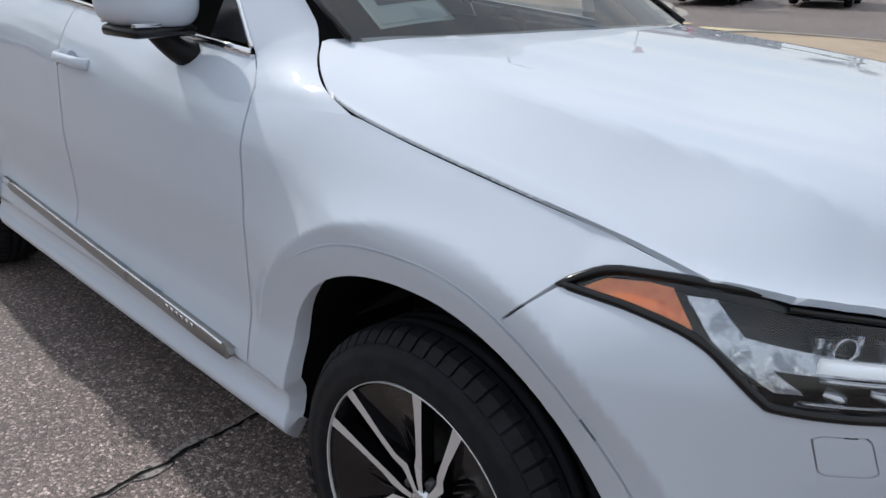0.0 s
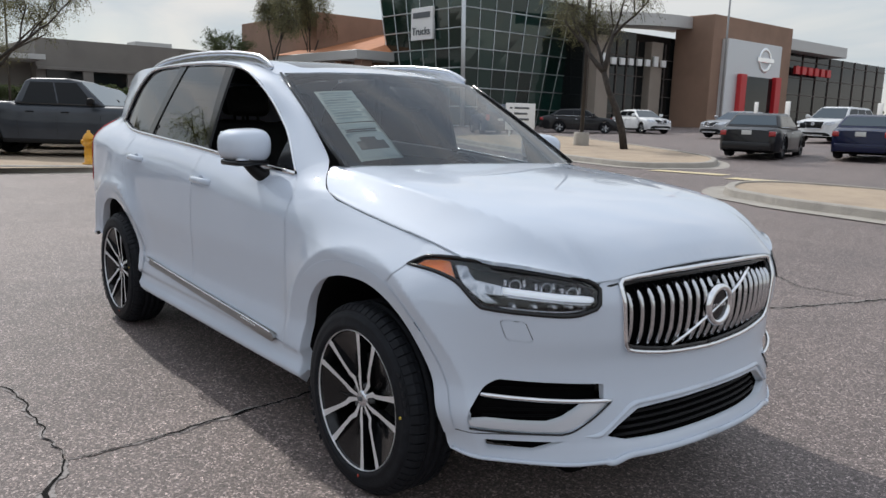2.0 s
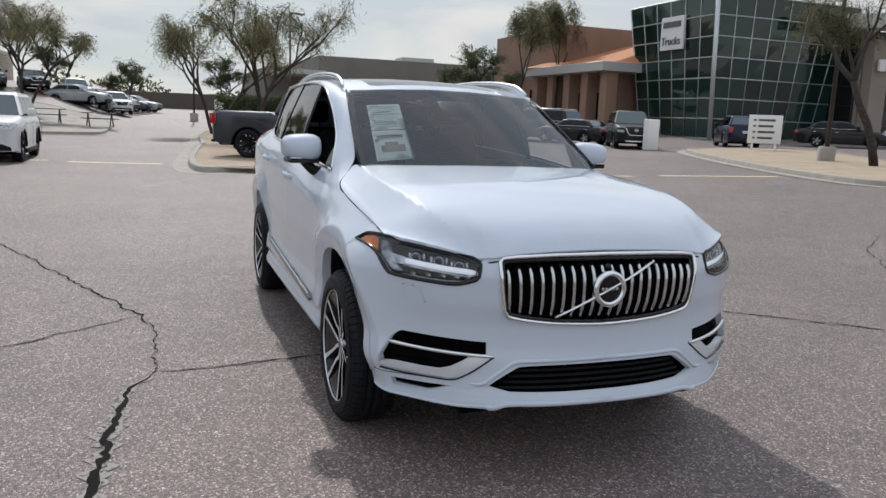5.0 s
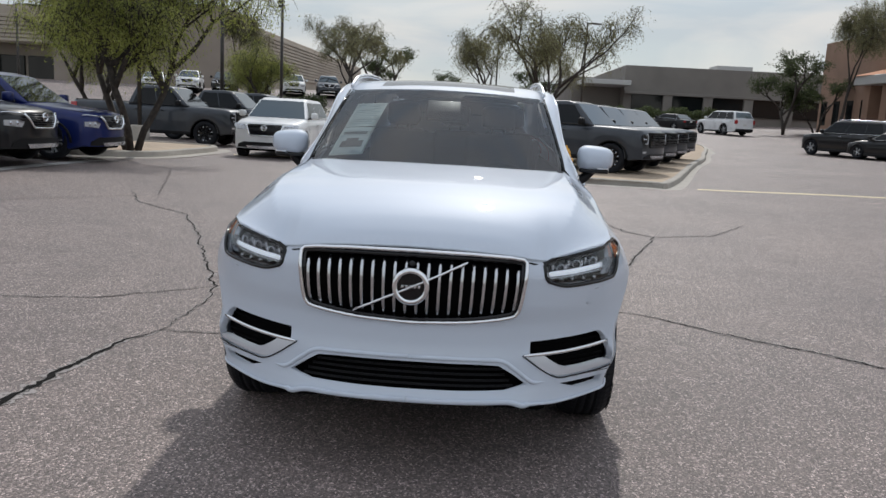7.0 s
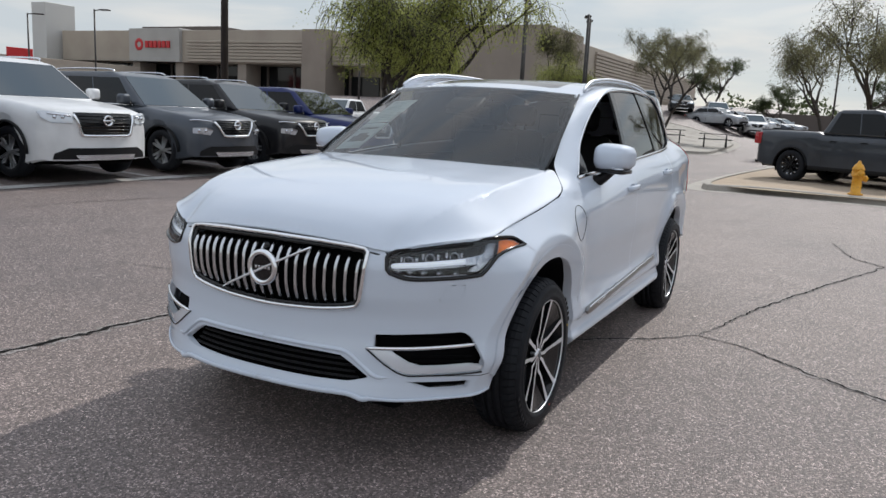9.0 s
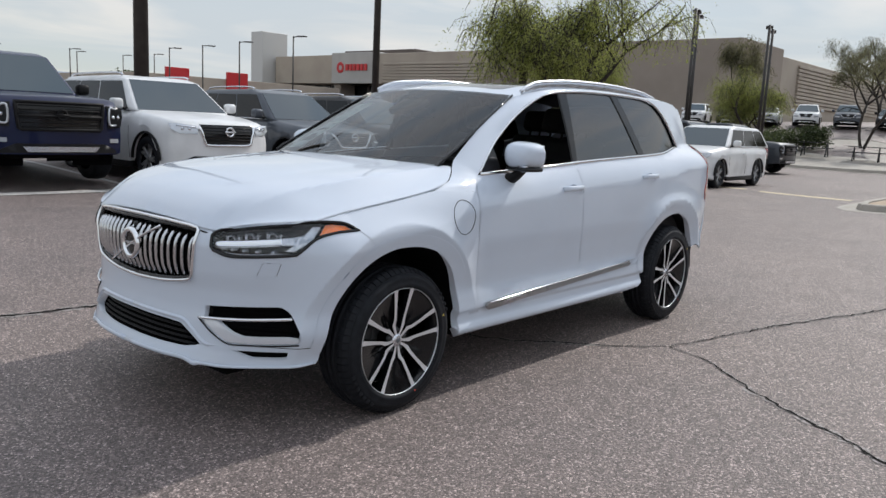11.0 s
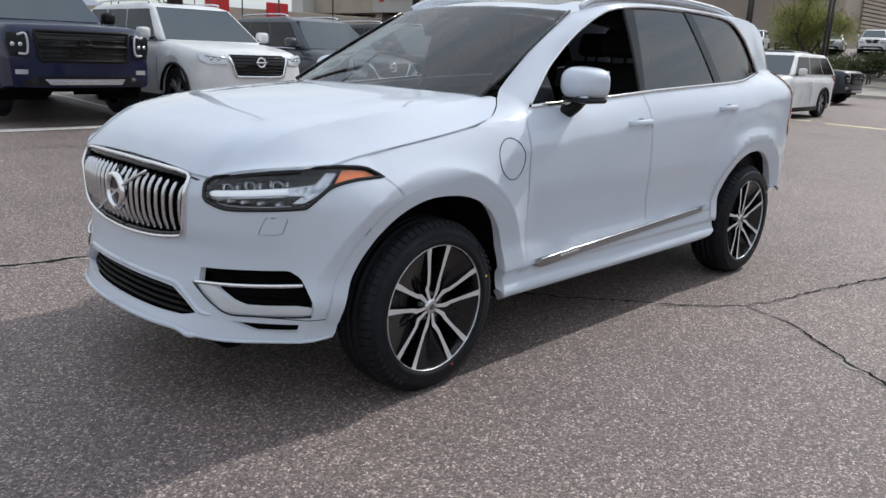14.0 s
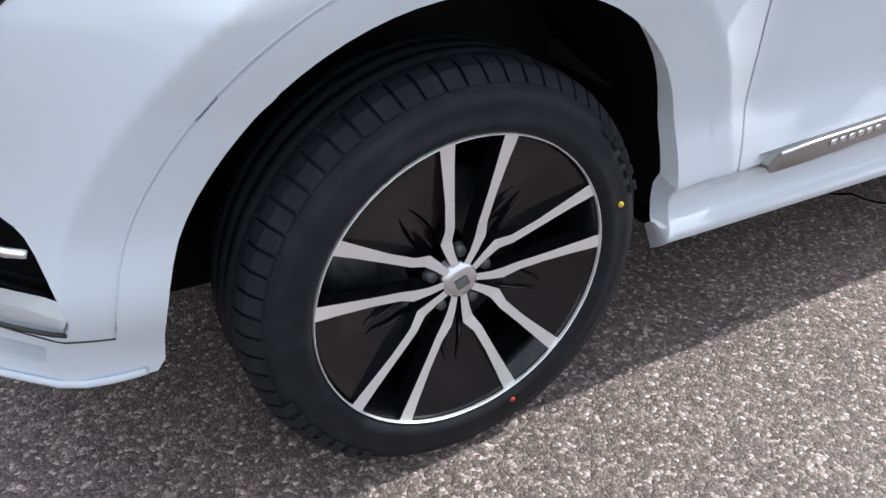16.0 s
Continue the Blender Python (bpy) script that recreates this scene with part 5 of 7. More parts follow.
flat_strip("lane_marking", [(-15.4, 5.6), (-14.9, 8), (-14.3, 10.3)], .30, M_YELLOW, "faded yellow painted stripe on asphalt")
flat_strip("lane_marking", [(-14.3, 11.2), (-13.4, 14.5)], .30, M_YELLOW, "faded yellow painted stripe on asphalt")
flat_strip("lane_marking", [(-18.6, -1.6), (-18.7, -3.9)], .30, M_YELLOW, "faded yellow painted stripe on asphalt")
flat_strip("lane_marking", [(-19.1, -4.4), (-18.2, -6.9)], .30, M_YELLOW, "faded yellow painted stripe on asphalt")
flat_strip("lane_marking", [(-9.9, 14.6), (-8.0, 14.9)], .9, M_YELLOW, "faded yellow painted stripe on asphalt")
flat_strip("lane_marking", [(-7.5, 14.25), (-5.75, 14.5)], .9, M_YELLOW, "faded yellow painted stripe on asphalt")
flat_strip("gutter_strip", [(-12.2, -7.9), (-9, -7.95), (4, -8.0), (12, -8.1)], .35, M_PALELINE, "pale concrete gutter strip along the parking row")
for k in range(8):
    x = -3.3 + 2.6 * (k - 3)
    flat_strip("bay_line", [(x, -8.2), (x, -13.5)], .10, M_PALELINE, "worn white parking bay line")


def island(pts, name, label, fill=M_GRAVEL, kerb=.15):
    """A kerbed planting island; kerb and gutter run round it."""
    base = thing(name, label, "kerb island", kind="structure")
    line = smooth_line(pts, 6, True)
    n = len(line)
    cxm, cym = np.mean(line, 0)

    def ring(d, z):
        out = []
        for i, (x, y) in enumerate(line):
            a, b = line[i - 1], line[(i + 1) % n]
            l = math.dist(a, b) or 1
            nx, ny = (b[1] - a[1]) / l, -(b[0] - a[0]) / l
            if (x - cxm) * nx + (y - cym) * ny < 0:
                nx, ny = -nx, -ny
            out.append((x + nx * d, y + ny * d, ground_z(x, y) + z))
        return out
    bm = bmesh.new()
    rings = [[bm.verts.new(p) for p in ring(d, z)] for d, z in ((.45, .004), (.06, .012), (.03, kerb - .02), (.0, kerb), (-.14, kerb), (-.15, kerb - .05))]
    for A, B in zip(rings, rings[1:]):
        for i in range(n):
            bm.faces.new((A[i], A[(i + 1) % n], B[(i + 1) % n], B[i]))
    bmesh.ops.recalc_face_normals(bm, faces=bm.faces)
    part("kerb", bm, M_CONCRETE, base, "pale concrete kerb", smooth=False)
    bm = bmesh.new()
    inner = [bm.verts.new(p) for p in ring(-.145, kerb - .03)]
    f = bm.faces.new(inner)
    bmesh.ops.triangulate(bm, faces=[f])
    bmesh.ops.recalc_face_normals(bm, faces=bm.faces)
    for f in bm.faces:
        if f.normal.z < 0:
            f.normal_flip()
    part("gravel", bm, fill, base, "tan crushed gravel", smooth=False)
    return base


island([(-16.9, -.9), (-16.1, .6), (-15.45, 4.2), (-16.0, 5.1), (-24, 7.7), (-33, 10.6), (-46, 13), (-46, 2), (-30, 0)], "truck_island", "kerbed gravel island under the grey pickups")
island([(-13.2, -9.6), (-13.3, -8.5), (-14.5, -7.7), (-17.0, -7.7), (-19.6, -7.9), (-20.6, -8.8), (-20.4, -11), (-17, -12), (-14, -11.6)], "tree_island", "kerbed gravel island round a tree")
island([(-6.1, 12.3), (-5.6, 10.9), (-4.6, 10.3), (-2.5, 9.8), (8, 8.6), (9, 12.5), (-1, 13.2), (-5, 13.2)], "median_island", "kerbed gravel median beside the lane")
island([(-27, 22), (-19.4, 17.6), (-11.8, 14.9), (-10.0, 15.5), (-9.9, 17.3), (-13, 20.5), (-25, 27)], "entrance_island", "kerbed gravel island with a tree and a lamp")
island([(-39, -14), (-38.8, -10), (-38.8, -5.5), (-41, -4.2), (-52, -5), (-52, -11)], "table_island", "paved island with picnic tables and a hedge", M_CONCRETE)

# ---- vehicles ----
M_CARGLASS = material("car_glass", (.13, .15, .16), .05, 1.0, 0)
M_SIDEGLASS = material("dark_side_glass", (.005, .006, .007), .06, 0, 0, spec=.25)
M_RIMGREY = material("grey_alloy", (.48, .49, .51), .32, .8)
M_LAMPGREY = material("lamp_glass", (.55, .58, .62), .12, .4, 1.0)
M_PLATE = material("number_plate", (.6, .6, .58), .5)


def paint(name, color, metal=.0):
    return material(name, color, .40, metal, .5, .03, grain=[(1.7, tuple(c * .82 for c in color), .45, .7)], spec=.2)


P_GUN = paint("gunmetal_paint", (.048, .054, .064), .35)
P_GREY = paint("dark_grey_paint", (.068, .078, .095), .35)
P_BLACK = paint("black_paint", (.008, .008, .010))
P_BLUE = paint("blue_paint", (.006, .015, .10), .2)
P_NAVY = paint("navy_paint", (.006, .010, .042), .2)
P_PEARL = paint("pearl_paint", (.72, .73, .74))
P_SILVER = paint("silver_paint", (.36, .37, .39), .5)


def road_wheel(R, W, parent, at, flip, dark=False):
    hub = new("wheel")
    hub.parent = parent
    hub.matrix_basis = at
    s = -1 if flip else 1
    h = W / 2
    prof = [(R * .64, -h), (R * .9, -h - .004), (R - .012, -h + .02), (R, -h + .05), (R, h - .05), (R - .012, h - .02), (R * .9, h + .004), (R * .68, h), (R * .65, h - .02)]
    part("tyre", lathe(bmesh.new(), [(r, s * y) for r, y in prof], 32), M_RUBBER, hub)
    bm = lathe(bmesh.new(), [(.0005, s * (h - .06)), (R * .62, s * (h - .05)), (R * .66, s * (h - .018)), (R * .69, s * (h - .012))], 32)
    part("rim", bm, M_BLACKGLOSS, hub)
    for k in range(10):
        a = 2 * math.pi * (k // 2) / 5 + (.17 if k % 2 else -.17)
        bm = bmesh.new()
        box(bm, .02, s * (h - .045), -.015, R * .665, s * (h - .022), .015, .004, m=Matrix.Rotation(a, 4, "Y"), segs=1)
        part("spoke", bm, M_BLACKTRIM if dark else M_RIMGREY, hub)
    part("hub_cap", lathe(bmesh.new(), [(.0005, s * (h - .018)), (.03, s * (h - .020)), (.045, s * (h - .035)), (.05, s * (h - .06))], 14), M_BLACKTRIM if dark else M_RIMGREY, hub)
    for k in range(12 if dark else 0):
        a = 2 * math.pi * (k + .5) / 12
        bm = bmesh.new()
        box(bm, R * .50, s * (h - .030) - .004, -.016, R * .61, s * (h - .030) + .010, .016, .003, m=Matrix.Rotation(a, 4, "Y"), segs=1)
        part("rim_accent", bm, M_LAMPCHROME, hub)
    return hub


def vehicle(name, label, category, m, coat, style, group="", L=4.7, W=1.86, H=1.70, base=2.7, R=.36, clear=.22, hood=1.02, belt=1.08, front=.30, nose=.9, rails=False, chrome=True):
    """A parked vehicle, nose to +x, origin on the ground amidships. style: suv, sedan, pickup."""
    car_ = thing(name, label, category, m, group)
    h2, w2 = L / 2, W / 2
    ax = (h2 - nose, h2 - nose - base)
    cowl = h2 - (1.32 if style != "pickup" else 1.55)
    if style == "suv":
        deck = graph([(-h2, belt + .02), (cowl - .05, belt), (cowl + .1, hood + .03), (h2 - .45, hood - .045), (h2 - .16, hood - .09), (h2 - .04, hood - .14), (h2, hood - .24)])
        cab = [(cowl - .02, belt - .02), (cowl - .78, H - .07), (cowl - 1.15, H), (-h2 + .62, H - .03), (-h2 + .42, H - .10), (-h2 + .05, belt)]
    elif style == "sedan":
        deck = graph([(-h2, belt - .10), (-h2 + .5, belt + .0), (cowl - .05, belt - .03), (cowl + .1, hood), (h2 - .35, hood - .10), (h2 - .08, hood - .2), (h2, hood - .3)])
        cab = [(cowl + .02, belt - .06), (cowl - .75, H - .06), (cowl - 1.1, H), (-h2 + 1.35, H - .03), (-h2 + 1.1, H - .09), (-h2 + .55, belt - .02)]
    else:
        bed = -h2 + 1.95
        deck = graph([(-h2, belt + .06), (bed - .02, belt + .06), (bed + .05, belt), (cowl - .05, belt), (cowl + .1, hood + .02), (h2 - .35, hood - .02), (h2 - .08, hood - .06), (h2 - .02, hood - .10), (h2, hood - .18)])
        cab = [(cowl - .02, belt - .02), (cowl - .70, H - .06), (cowl - 1.0, H), (bed + .45, H - .02), (bed + .30, H - .08), (bed + .06, belt)]
    # body shell in cross sections
    bm = bmesh.new()
    st = sorted(set([round(v, 3) for v in np.linspace(-h2, h2, 46)] + [round(a + R * 1.18 * math.cos(radians(g)), 3) for a in ax for g in range(0, 181, 15)]))
    rings = []
    bow_k = .16 if style == "pickup" else .30

    def bow(x, y):
        return x - bow_k * (abs(y) / w2) ** 2.6 * step01(h2 - 1.1, h2, x)

    def face_x(y, z):
        lo_, hi_ = h2 - .6, h2
        if z > deck(h2):
            for _ in range(18):
                m_ = (lo_ + hi_) / 2
                lo_, hi_ = (m_, hi_) if deck(m_) > z else (lo_, m_)
        else:
            lo_ = h2
        return bow(lo_, y)
    for x in st:
        e = abs(x) / h2
        k = 1 - (.06 if x > 0 else .10) * step01(.70, 1, e) - (.05 if x > 0 else .16) * step01(.93, 1.0, e)
        zt = deck(x)
        zb = clear + .07 * step01(.82, 1, e)
        for a in ax:
            d = abs(x - a)
            if d < R * 1.18:
                zb = max(zb, R * .98 + math.sqrt((R * 1.18) ** 2 - d * d) * .98)
        zb = min(zb, zt - .12)
        sec = [(w2 * k * .93, zb), (w2 * k * .985, zb + .02), (w2 * k, zb + (zt - zb) * .40), (w2 * k * .995, zt - .20), (w2 * k * .97, zt - .09), (w2 * k * .90, zt - .012), (w2 * k * .80, zt + .004), (0, zt + .018)]
        ring = [bm.verts.new((bow(x, y), y, z)) for y, z in sec] + [bm.verts.new((bow(x, y), -y, z)) for y, z in sec[-2::-1]]
        rings.append(ring)
    for A, B in zip(rings, rings[1:]):
        for i in range(len(A) - 1):
            bm.faces.new((A[i], B[i], B[i + 1], A[i + 1]))
    bm.faces.new(rings[0])
    ring = rings[-1]
    n_ = len(ring)
    levels = []
    for i in range(n_ // 2 + 1):
        a, b = ring[i], ring[n_ - 1 - i]
        levels.append([a] if a is b else [a] + [bm.verts.new((bow(h2, y), y, a.co.z)) for y in (a.co.y * (1 - q / 4) for q in range(1, 8))] + [b])
    for A, B in zip(levels, levels[1:]):
        if len(B) == 1:
            for q in range(8):
                bm.faces.new((A[q], A[q + 1], B[0]))
        else:
            for q in range(8):
                bm.faces.new((A[q], A[q + 1], B[q + 1], B[q]))
    bmesh.ops.recalc_face_normals(bm, faces=bm.faces)
    for f in bm.faces:
        for e_ in f.edges:
            if len(e_.link_faces) == 2 and e_.calc_face_angle(0) > .9:
                e_.smooth = False
    body = part("body", bm, coat, car_)
    bm = bmesh.new()
    box(bm, -h2 + .25, -w2 + .16, clear - .02, h2 - .55, w2 - .16, clear + .45, .03)
    box(bm, h2 - .6, -w2 * .6, clear, h2 - .2, w2 * .6, clear + .3, .03)
    part("chassis", bm, M_VOID, body)
    # cabin: tapered prism
    bm = bmesh.new()
    wb_, wr = w2 * .93, w2 * .70

    def width_at(z):
        return wb_ + (wr - wb_) * (z - belt) / (H - belt)
    Ls = [bm.verts.new((x, width_at(z), z)) for x, z in cab]
    Rs = [bm.verts.new((x, -width_at(z), z)) for x, z in cab]
    bm.faces.new(Ls)
    bm.faces.new(Rs[::-1])
    for i in range(len(cab)):
        j = (i + 1) % len(cab)
        bm.faces.new((Ls[j], Ls[i], Rs[i], Rs[j]))
    bmesh.ops.recalc_face_normals(bm, faces=bm.faces)
    bmesh.ops.bevel(bm, geom=list(bm.edges), offset=.10, segments=4, affect="EDGES", profile=.6)
    part("cabin", bm, coat, car_)

    # glass: windshield, rear glass, side windows
    def slab(name, quad, lift=.006):
        bm = bmesh.new()
        q = [Vector(p) for p in quad]
        n = (q[1] - q[0]).cross(q[2] - q[0]).normalized()
        mid_ = sum(q, Vector()) / len(q)
        if n.dot(mid_ - Vector((mid_.x * .3, 0, belt))) < 0:
            n = -n
        top = [bm.verts.new(p + n * lift) for p in q]
        bot = [bm.verts.new(p - n * .01) for p in q]
        bm.faces.new(top)
        for i in range(len(q)):
            j = (i + 1) % len(q)
            bm.faces.new((top[i], bot[i], bot[j], top[j]))
        bmesh.ops.recalc_face_normals(bm, faces=bm.faces)
        return part(name, bm, M_SIDEGLASS if name == "side_window" else M_CARGLASS, car_, smooth=False)

    def along(p, q, t):
        return (p[0] + (q[0] - p[0]) * t, p[1] + (q[1] - p[1]) * t)
    a, b = along(cab[0], cab[1], .08), along(cab[0], cab[1], .97)
    slab("windshield", [(a[0], width_at(a[1]) * .92, a[1]), (b[0], width_at(b[1]) * .90, b[1]), (b[0], -width_at(b[1]) * .90, b[1]), (a[0], -width_at(a[1]) * .92, a[1])])
    a, b = along(cab[5], cab[4], .22), along(cab[5], cab[4], .95)
    slab("rear_glass", [(a[0], width_at(a[1]) * .88, a[1]), (b[0], width_at(b[1]) * .86, b[1]), (b[0], -width_at(b[1]) * .86, b[1]), (a[0], -width_at(a[1]) * .88, a[1])])
    zt_, zb_ = H - .115, belt + .045

    def slope(i, j, z):
        p, q = cab[i], cab[j]
        return p[0] + (q[0] - p[0]) * (z - p[1]) / (q[1] - p[1])
    xf_t, xf_b = slope(0, 1, zt_) - .10, slope(0, 1, zb_) - .20
    xr_t, xr_b = slope(5, 4, zt_) + .14, slope(5, 4, zb_) + .18
    cuts = {"suv": (.0, .36, .70, 1), "sedan": (0, .5, 1), "pickup": (0, .5, 1)}[style]
    for s in (1, -1):
        for u0, u1 in zip(cuts, cuts[1:]):
            g = .018
            top0, top1 = xf_t + (xr_t - xf_t) * u0 - g, xf_t + (xr_t - xf_t) * u1 + g
            bot0, bot1 = xf_b + (xr_b - xf_b) * u0 - g, xf_b + (xr_b - xf_b) * u1 + g
            slab("side_window", [(bot0, s * width_at(zb_), zb_), (top0, s * width_at(zt_), zt_), (top1, s * width_at(zt_), zt_), (bot1, s * width_at(zb_), zb_)], .004)
        if chrome:
            part("window_trim", tube(bmesh.new(), [(xf_b + .02, s * (width_at(zb_ - .03) + .012), zb_ - .03), (xr_b - .02, s * (width_at(zb_ - .03) + .012), zb_ - .03)], .010, 6), M_CHROME, car_)
        # door gaps, handles, mirror
        mid_x = xf_b + (xr_b - xf_b) * cuts[1]
        for x in (cowl - .12, mid_x, (xr_b + .05 if style != "pickup" else xr_b - .05)):
            part("door_gap", tube(bmesh.new(), [(x, s * (w2 * .925), belt - .05), (x - .02, s * (w2 * 1.0 - .004), belt - .25), (x - .03, s * (w2 * 1.0 - .001), belt - .45), (x, s * (w2 * .992), clear + .15)], .005, 5), M_GROOVE, body)
        for x in (mid_x + .18, xr_b + .22):
            part("handle", tube(bmesh.new(), [(x + .09, s * (w2 * .99), belt - .17), (x + .05, s * (w2 * .99 + .03), belt - .165), (x - .05, s * (w2 * .99 + .03), belt - .165), (x - .09, s * (w2 * .99), belt - .17)], .014, 6), M_BLACKTRIM if not chrome else M_CHROME, body)
        bm = bmesh.new()
        box(bm, cowl - .42, s * (w2 + .10) - .10, belt + .02, cowl - .24, s * (w2 + .10) + .09, belt + .20, .05, segs=3)
        mr = part("wing_mirror", bm, coat if style != "pickup" else M_BLACKTRIM, car_)
        part("mirror_arm", tube(bmesh.new(), [(cowl - .32, s * (w2 * .90), belt + .02), (cowl - .32, s * (w2 + .06), belt + .06)], .03, 6), M_BLACKTRIM, mr)
        # sill
        bm = bmesh.new()
        box(bm, ax[1] + R * 1.2, s * (w2 - .03) - .02, clear - .02, ax[0] - R * 1.2, s * (w2 - .03) + .035, clear + .10, .015)
        part("sill", bm, M_BLACKTRIM, body)
        # wheel-arch lips
        for a_ in ax:
            part("arch_lip", tube(bmesh.new(), [(a_ + R * 1.17 * math.cos(radians(g)), s * (w2 * (1 - .10 * step01(.70, 1, abs(a_) / h2)) - .006), R * .98 + R * 1.16 * math.sin(radians(g))) for g in range(0, 181, 12)], .028, 6, flat=(1, .8)), M_BLACKTRIM if style != "sedan" else coat, body)
            bm = bmesh.new()
            A_ = [(a_ + R * 1.15 * math.cos(radians(g)), s * (w2 - .06), R * .98 + R * 1.13 * math.sin(radians(g))) for g in range(-20, 201, 20)]
            ribbon(bm, A_, [(x, s * .35, z) for x, _, z in A_], 1)
            part("wheel_housing", bm, M_VOID, body)
            road_wheel(R, .23 if style != "pickup" else .28, car_, Matrix.Translation((a_, s * (w2 * .985 - .125), R)), s < 0, style == "pickup")
    # front: grille, lamps and lower bumper lie on the bowed face
    fx = h2
    tall = style == "pickup"
    low_car = style == "sedan"
    gt, gb_ = (w2 * .60, w2 * .56) if tall else (w2 * .50, w2 * (.42 if L > 4.8 else .34))
    gz0, gz1 = (.80, hood - .11) if tall else (.60 if low_car else .66, hood - .13)

    def face(y, z):
        return (face_x(y, z), y, z)
    opts = dict(core=(0, 0, .6))
    outline = [(-gt, gz1), (gt, gz1), (gt * .99, gz1 - .04), (gb_, gz0 + .02), (gb_ - .03, gz0), (-gb_ + .03, gz0), (-gb_, gz0 + .02), (-gt * .99, gz1 - .04)]
    gr = part("grille", skin(bmesh.new(), outline, face, step=.08, thick=.03, offset=.008, **opts), M_BLACKGLOSS, car_, "black grille")
    for k in range(6):
        z = gz0 + (gz1 - gz0) * (k + .6) / 6.4
        half_ = gb_ + (gt - gb_) * (z - gz0) / (gz1 - gz0) - .04
        part("grille_slat", tube(bmesh.new(), [(face_x(y, z) + .016, y, z) for y in np.linspace(-half_, half_, 7)], .0075, 5), M_BLACKTRIM if tall else M_LAMPDARK, gr)
    frame_ = [(gt + .02, gz1 - .02), ((gt + gb_) / 2 + .012, (gz0 + gz1) / 2), (gb_ + .01, gz0 + .02), (gb_ - .05, gz0 - .012), (0, gz0 - .014), (-gb_ + .05, gz0 - .012), (-gb_ - .01, gz0 + .02), (-(gt + gb_) / 2 - .012, (gz0 + gz1) / 2), (-gt - .02, gz1 - .02)]
    if not tall:
        part("grille_frame", tube(bmesh.new(), [(face_x(y, z) + .012, y, z) for y, z in smooth_line(frame_, 3)], .024 if chrome else .016, 6), M_CHROME if chrome else M_BLACKGLOSS, gr, "bright grille frame")
    else:
        part("grille_frame", tube(bmesh.new(), [(face_x(y, z) + .010, y, z) for y, z in fine(outline, .12)], .026, 6, closed=True), M_BLACKTRIM, gr, "thick dark grille frame")
        part("grille_beam", tube(bmesh.new(), [(face_x(y, (gz0 + gz1) / 2) + .016, y, (gz0 + gz1) / 2) for y in np.linspace(-gt * .95, gt * .95, 7)], .022, 6), M_BLACKTRIM, gr)
    zb0 = (gz0 + gz1) / 2 + (.02 if tall else .05)
    part("grille_badge", lathe(bmesh.new(), [(.052, .012), (.066, .026), (.078, .026), (.084, .012), (.08, .0)], 20, "x", (fx + .012, 0, zb0)), M_BLACKTRIM if tall else M_CHROME, gr)
    part("badge_bar", tube(bmesh.new(), [(fx + .032, -.10, zb0), (fx + .032, .10, zb0)], .014, 6), M_BLACKTRIM if tall else M_CHROME, gr)
    for s in (1, -1):
        if tall:
            lamp_ = [(gt + .05, gz1 - .01), (w2 * .90, gz1 - .04), (w2 * .915, gz1 - .16), (w2 * .88, gz0 + .05), (gt + .07, gz0 + .03)]
            strip_ = [(gt + .20, gz1 - .06), (gt + .10, gz1 - .05), (gt + .095, gz0 + .10), (gt + .20, gz0 + .085)]
        elif low_car or L > 4.8:
            lamp_ = [(gt + .04, gz1 - .08), (gt + .06, gz1 - .02), (w2 * .84, gz1 + .01), (w2 * .93, gz1 + .0), (w2 * .91, gz1 - .08), (w2 * .80, gz1 - .15), (gt + .05, gz1 - .15)]
            strip_ = [(gt + .07, gz1 - .045), (w2 * .84, gz1 - .02)]
        else:
            lamp_ = [(gt + .05, gz1 - .16), (gt + .14, gz1 - .12), (w2 * .90, gz1 - .13), (w2 * .90, gz1 - .22), (gt + .10, gz1 - .25)]
            strip_ = [(gt + .05, gz1 - .015), (w2 * .80, gz1 + .005), (w2 * .92, gz1 - .005)]
        lamp_, strip_ = [(s * y, z) for y, z in lamp_], [(s * y, z) for y, z in strip_]
        hl = part("headlight", skin(bmesh.new(), lamp_, face, step=.05, thick=.03, offset=.010, **opts), M_LAMPGREY if not tall else M_LAMPDARK, car_, "clear headlight")
        part("light_strip", tube(bmesh.new(), [(face_x(y, z) + .018, y, z) for y, z in smooth_line(strip_, 3)], .012 if not tall else .017, 6), M_LAMPCHROME if not tall else M_LAMPGREY, hl)
        for q in (.3, .62):
            yl, zl_ = lamp_[0][0] + (lamp_[2][0] - lamp_[0][0]) * q + s * .03, sum(z for _, z in lamp_) / len(lamp_)
            part("lamp_bulb", lathe(bmesh.new(), [(.0005, .02), (.022, .016), (.032, .0)], 10, "x", (face_x(yl, zl_) + .004, yl, zl_)), M_LAMPCHROME, hl)
        if tall:
            fog_ = [(s * y, z) for y, z in ((w2 * .70, .68), (w2 * .84, .68), (w2 * .84, .62), (w2 * .70, .62))]
            part("fog_lamp", skin(bmesh.new(), fog_, face, step=.06, thick=.02, offset=.008, **opts), M_LAMPGREY, body)
        bm = bmesh.new()
        tz = belt - .02
        box(bm, -h2 - .012, s * w2 * .80 - .12, tz - .32 if style != "sedan" else tz - .26, -h2 + .20, s * w2 * .80 + .075, tz - .10 if style == "sedan" else tz, .025)
        part("tail_lamp", bm, M_TAIL, car_, "red tail lamp")
    z1_ = .60 if tall else .47
    lower = [(-w2 * .80, clear + .09), (w2 * .80, clear + .09), (w2 * .78, z1_ - .08), (w2 * .60, z1_), (-w2 * .60, z1_), (-w2 * .78, z1_ - .08)]
